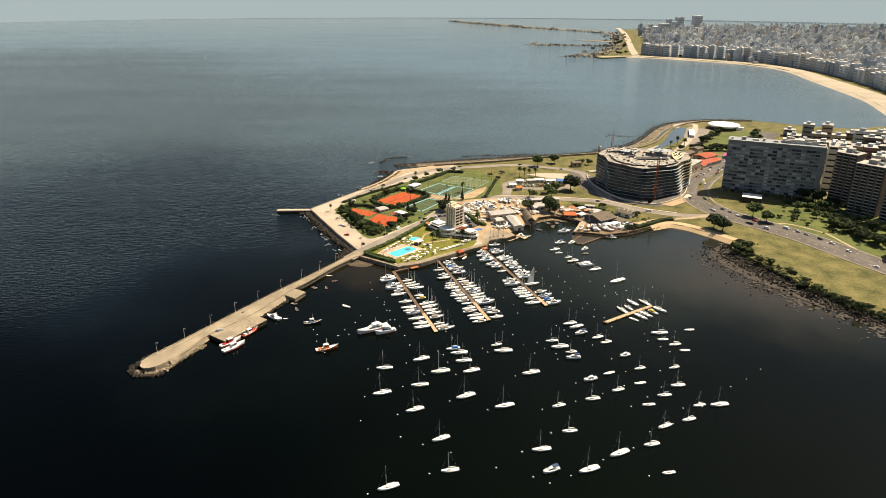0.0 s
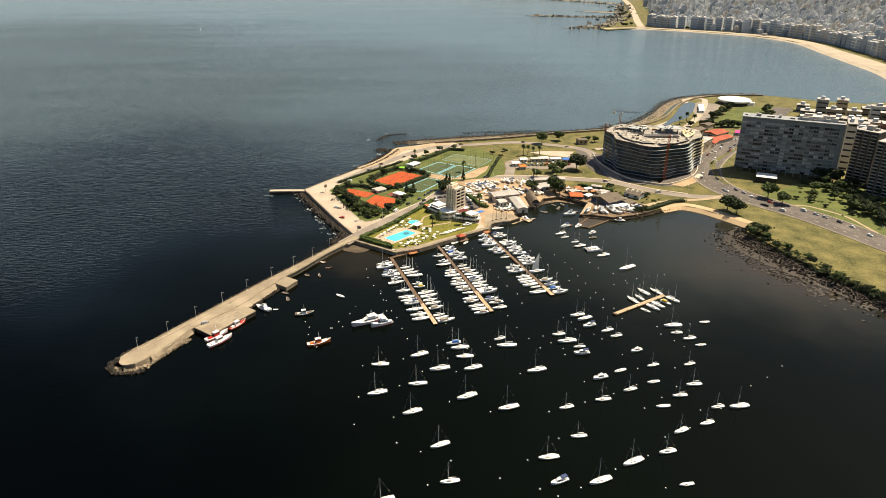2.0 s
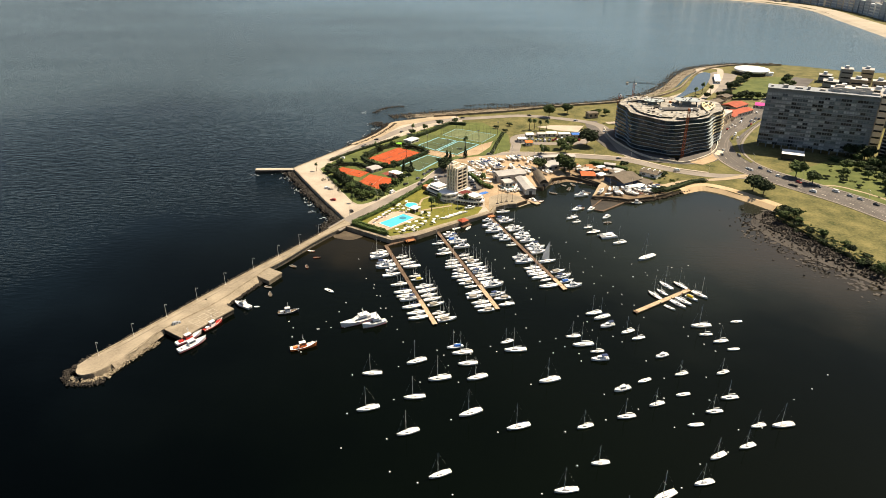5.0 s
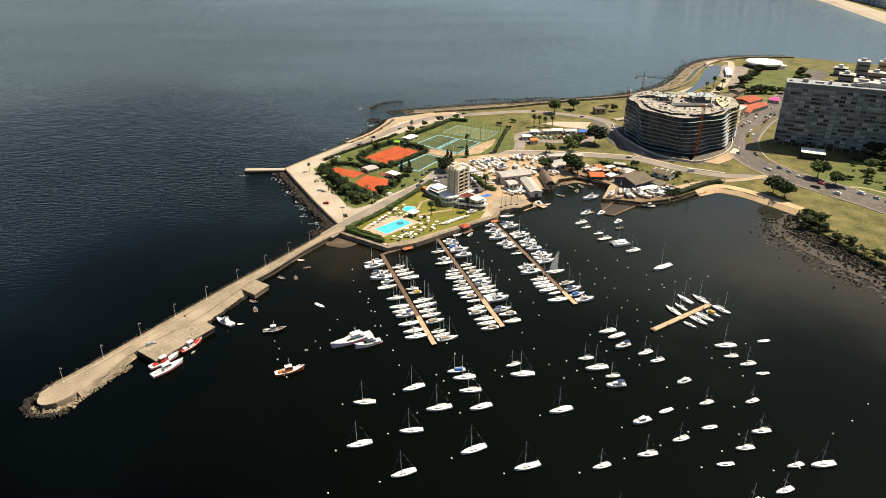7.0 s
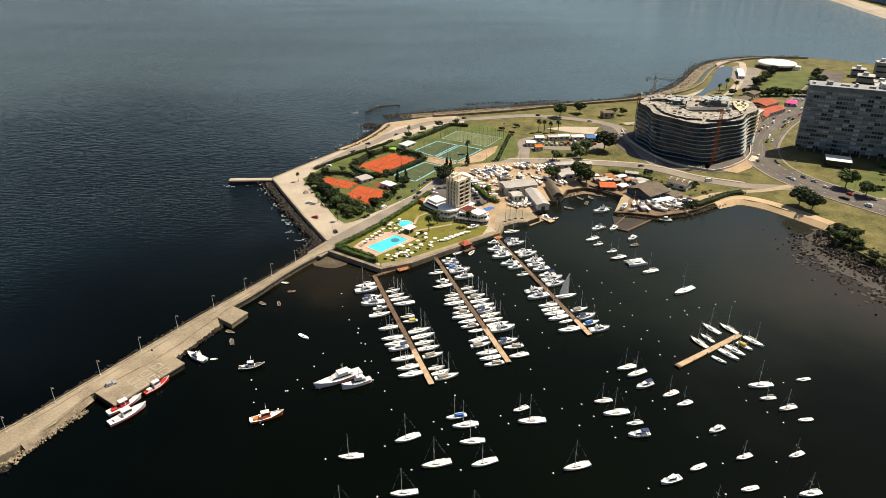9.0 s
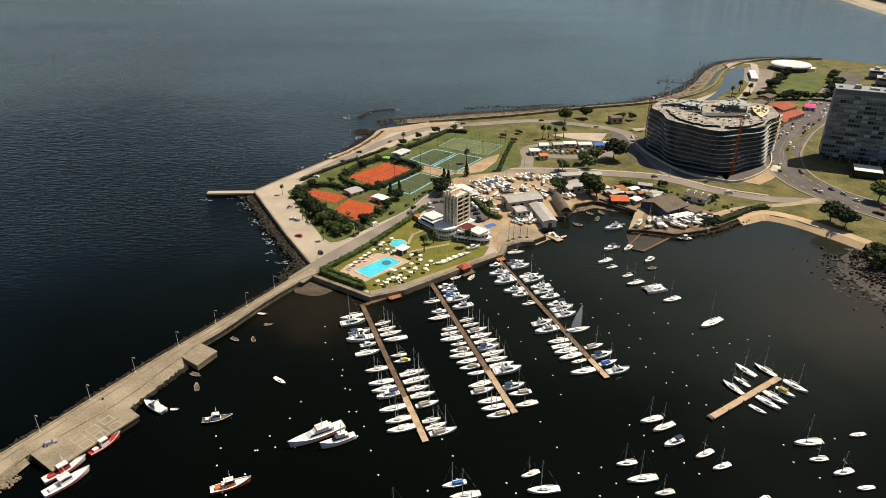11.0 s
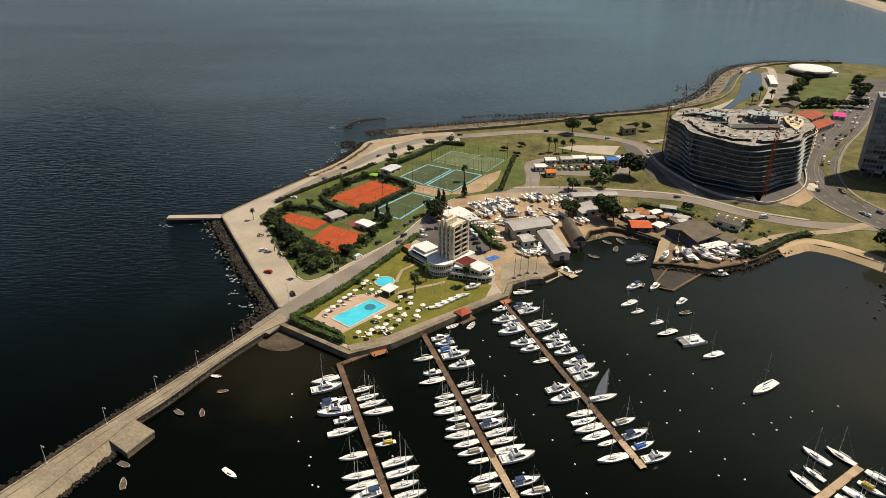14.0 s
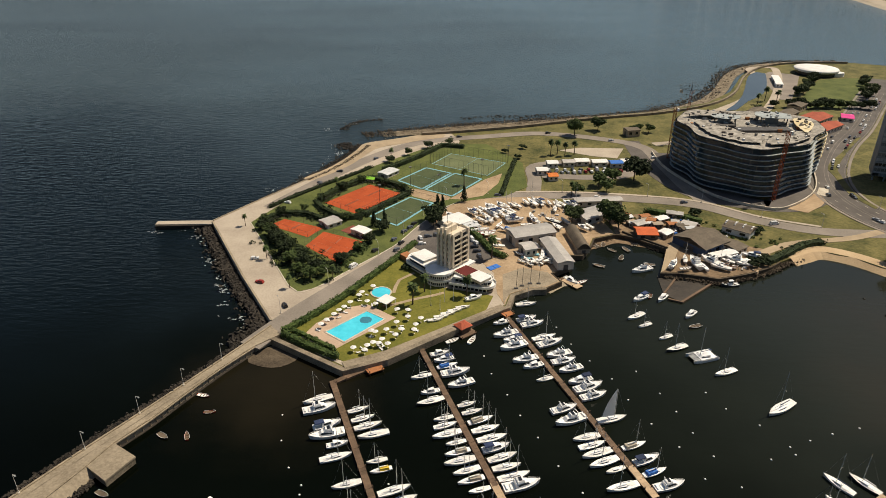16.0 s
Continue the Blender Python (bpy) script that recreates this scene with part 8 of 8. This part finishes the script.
tagged(link("quay_wall", ribbon([Vector((103, 477)), Vector((121.5, 457.3))], 0.9, -2, 3.5), BROWNROCK), "dark rotten quay wall of the fishing yard", "quay wall", kind="structure")
sheet("path_ramp", [(120.6, 456.5), (129, 469.5), (132, 466.5), (117, 437), (110.6, 432.2)], 2.3, 2.68, PATHWAY, "pale boarded hauling ramp", "ramp")
jt = thing("old_jetty", "decaying dark timber jetty on the headland", "jetty", kind="structure")
part("deck", ribbon([Vector((117.5, 430)), Vector((107, 415)), Vector((104, 411))], 0.9, 0.2, 0.9), TIMBER, jt)
part("outer_walk", ribbon([Vector((107.5, 410.5)), Vector((112.8, 407.6)), Vector((134, 425.6))], 1.1, 0.1, 0.85), TIMBER, jt)


# ---- road vehicles ----
def car(paint, van=False):
    t = thing("van" if van else "car", "parked van with dark windows" if van else "small car with dark windows", "van" if van else "car")
    L, W, H = (5.2, 1.9, 2.1) if van else (4.3, 1.75, 1.45)
    part("body", wedge(-L / 2, L / 2, W / 2, W / 2, 0.3, H * 0.42, H * 0.4, 0.12), paint, t)
    cabin = part("cabin", wedge(-L * 0.42, L * (0.36 if van else 0.18), W * 0.46, W * 0.46, 0.3 + H * 0.38, H * 0.46, H * 0.46, 0.6), paint, t)
    part("window_band", wedge(-L * 0.38, L * (0.345 if van else 0.175), W * 0.463, W * 0.463, 0.34 + H * 0.4, H * 0.3, H * 0.3, 0.35), TINT, cabin, "dark car glass")
    for sx in (-0.31, 0.31):
        for sy in (-0.46, 0.46):
            part("wheel", tubes(((L * sx, W * sy - 0.1, 0.31), (L * sx, W * sy + 0.1, 0.31), 0.31, 0.31, 8)), RUBBER, t)
    return t


cars = [car(m) for m in CARMATS] + [car(CARMATS[0], True)]
parked = set()


def park(x, y, turn, z=2.67):
    k = prng.choice((0, 0, 0, 1, 1, 2, 2, 3, 4, 4, 5))
    m = pose(x, y, z, 0, 0, turn)
    if k not in parked:
        parked.add(k)
        cars[k].matrix_basis = m
    else:
        copy_thing(cars[k], m)


for x, y in ((-38, 438), (-29, 455), (-20, 468), (-15, 478), (-12, 483), (-10, 488), (-16, 464), (-2, 510), (-18, 456)):
    park(x, y, 58 + prng.uniform(-4, 4), 2.7)
for x, y in ((-2, 472), (-6, 470), (2, 474), (6, 478), (10, 480), (22, 459), (23, 464), (21, 468), (23, 454), (18, 472), (-12, 460), (-5, 463), (14, 476), (24, 449)):
    park(x, y, prng.choice((20, 100, 110)) + prng.uniform(-8, 8), 2.62)
for x, y in ((-88, 447), (-80, 423), (-64, 402), (-62, 573), (-72, 552), (-40, 599), (-86, 519)):
    park(x, y, prng.uniform(0, 180), 2.56)
for i in range(14):
    park(74 + i * 4.0, 569 + prng.uniform(-1, 1) + i * 0.2, 95 + prng.uniform(-5, 5), 2.6)
for i in range(10):
    park(78 + i * 5.4, 575 + prng.uniform(-1, 1) + i * 0.2, 92 + prng.uniform(-5, 5), 2.56)
lane = smooth_line([(430, 795), (385, 735), (340, 675), (302, 630), (274, 590), (258, 560), (250, 532), (250, 506), (257, 484), (272, 460), (300, 418), (330, 352), (380, 260)], 3)
for i in range(68):
    k = prng.randrange(2, int(len(lane) * 0.45)) if i < 44 else prng.randrange(int(len(lane) * 0.45), len(lane) - 3)
    p, q = lane[k], lane[k + 1]
    n = (q - p).normalized()
    side = prng.choice((-7, -3.4, 3.4, 7))
    park(p.x - n.y * side, p.y + n.x * side, math.degrees(math.atan2(n.y, n.x)) + (0 if side > 0 else 180), 2.68)
park(-134, 256, 40, 2.78)
for x, y in ((40, 530), (100, 526), (150, 518), (190, 487), (20, 650), (90, 660), (135, 640), (156, 600)):
    park(x, y, prng.uniform(-10, 10) if y < 600 else 20, 2.57)
for k in range(6):
    if k not in parked:
        cars[k].matrix_basis = pose(96 + k * 5, 590, 2.55, 0, 0, 5)


# ---- street lamps ----
def lamp(h, arm):
    t = thing("street_lamp", "tall pale street lamp on a slim pole", "street lamp", group="street lamps")
    part("pole", tubes(((0, 0, 0), (0, 0, h), 0.11, 0.07, 5)), ALLOY, t)
    bar = part("arm", tubes(((0, 0, h), (arm, 0, h + 0.4), 0.07, 0.06, 4)), ALLOY, t)
    part("lamp_head", boxes((arm - 0.2, -0.2, h + 0.25, arm + 0.7, 0.2, h + 0.5)), GREYWALL, bar)
    part("foot", boxes((-0.3, -0.3, 0, 0.3, 0.3, 0.4)), DUSTY, t)
    return t


lp = lamp(7.5, 1.5)
LAMPS = [(-160, 228), (-150.5, 244.5), (-141, 262), (-131, 279), (-121, 296), (-110, 314), (-99.3, 331), (-89.5, 346.5), (-80, 362)]
LAMPS += [(p.x, p.y) for p in offset_line(smooth_line([(-60, 393), (-43, 418), (-22, 448), (-10, 472), (0, 498), (12, 519), (35, 528), (80, 530), (130, 523), (158, 514), (184, 492), (212, 478)], 28), 5.6)]
LAMPS += [(p.x, p.y) for p in offset_line(smooth_line([(385, 735), (302, 630), (258, 560), (250, 506), (272, 460), (300, 418), (330, 352)], 30), 11)]
for i, (x, y) in enumerate(LAMPS):
    m = pose(x, y, 3.0 if i < 9 else 2.5, 0, 0, -35 if i < 9 else 120)
    if i == 0:
        lp.matrix_basis = m
    else:
        copy_thing(lp, m)

# surf on the rocks
srng = random.Random(90)
bm = bmesh.new()
for line, n, wide, drift in (([(-124, 484), (-112, 460), (-98, 432), (-83, 402), (-79, 384)], 2600, 2.6, -3.0), ([(-98, 545), (-84, 570), (-74, 592), (-66, 618), (-69, 642)], 1200, 3.0, -2.0), ([(-156, 484), (-124, 485)], 200, 1.2, 0.0),
                             ([(200, 742), (262, 790), (300, 850)], 500, 4.0, -2.0), ([(-84, 681), (-73, 688), (-62, 706), (-40, 712)], 600, 3.2, -2.0)):
    line = smooth_line(line, 2)
    for _ in range(n):
        k = srng.randrange(len(line) - 1)
        p = line[k] + Vector((srng.gauss(drift, wide), srng.gauss(0, wide)))
        if noise.noise(Vector((p.x * 0.11, p.y * 0.11, 3))) + 0.6 * noise.noise(Vector((p.x * 0.5, p.y * 0.5, 7))) < 0.22:
            continue
        a, r = srng.uniform(0, 3), srng.uniform(0.1, 0.38)
        ring = [bm.verts.new((p.x + r * srng.uniform(0.4, 1.4) * math.cos(q * math.pi / 3 + a) * 1.6, p.y + r * srng.uniform(0.3, 1.0) * math.sin(q * math.pi / 3 + a), 0.05)) for q in range(6)]
        bm.faces.new(ring)
tagged(link("sea_foam", bm, FOAM), "broken white surf among the rocks", "surf", kind="stuff")
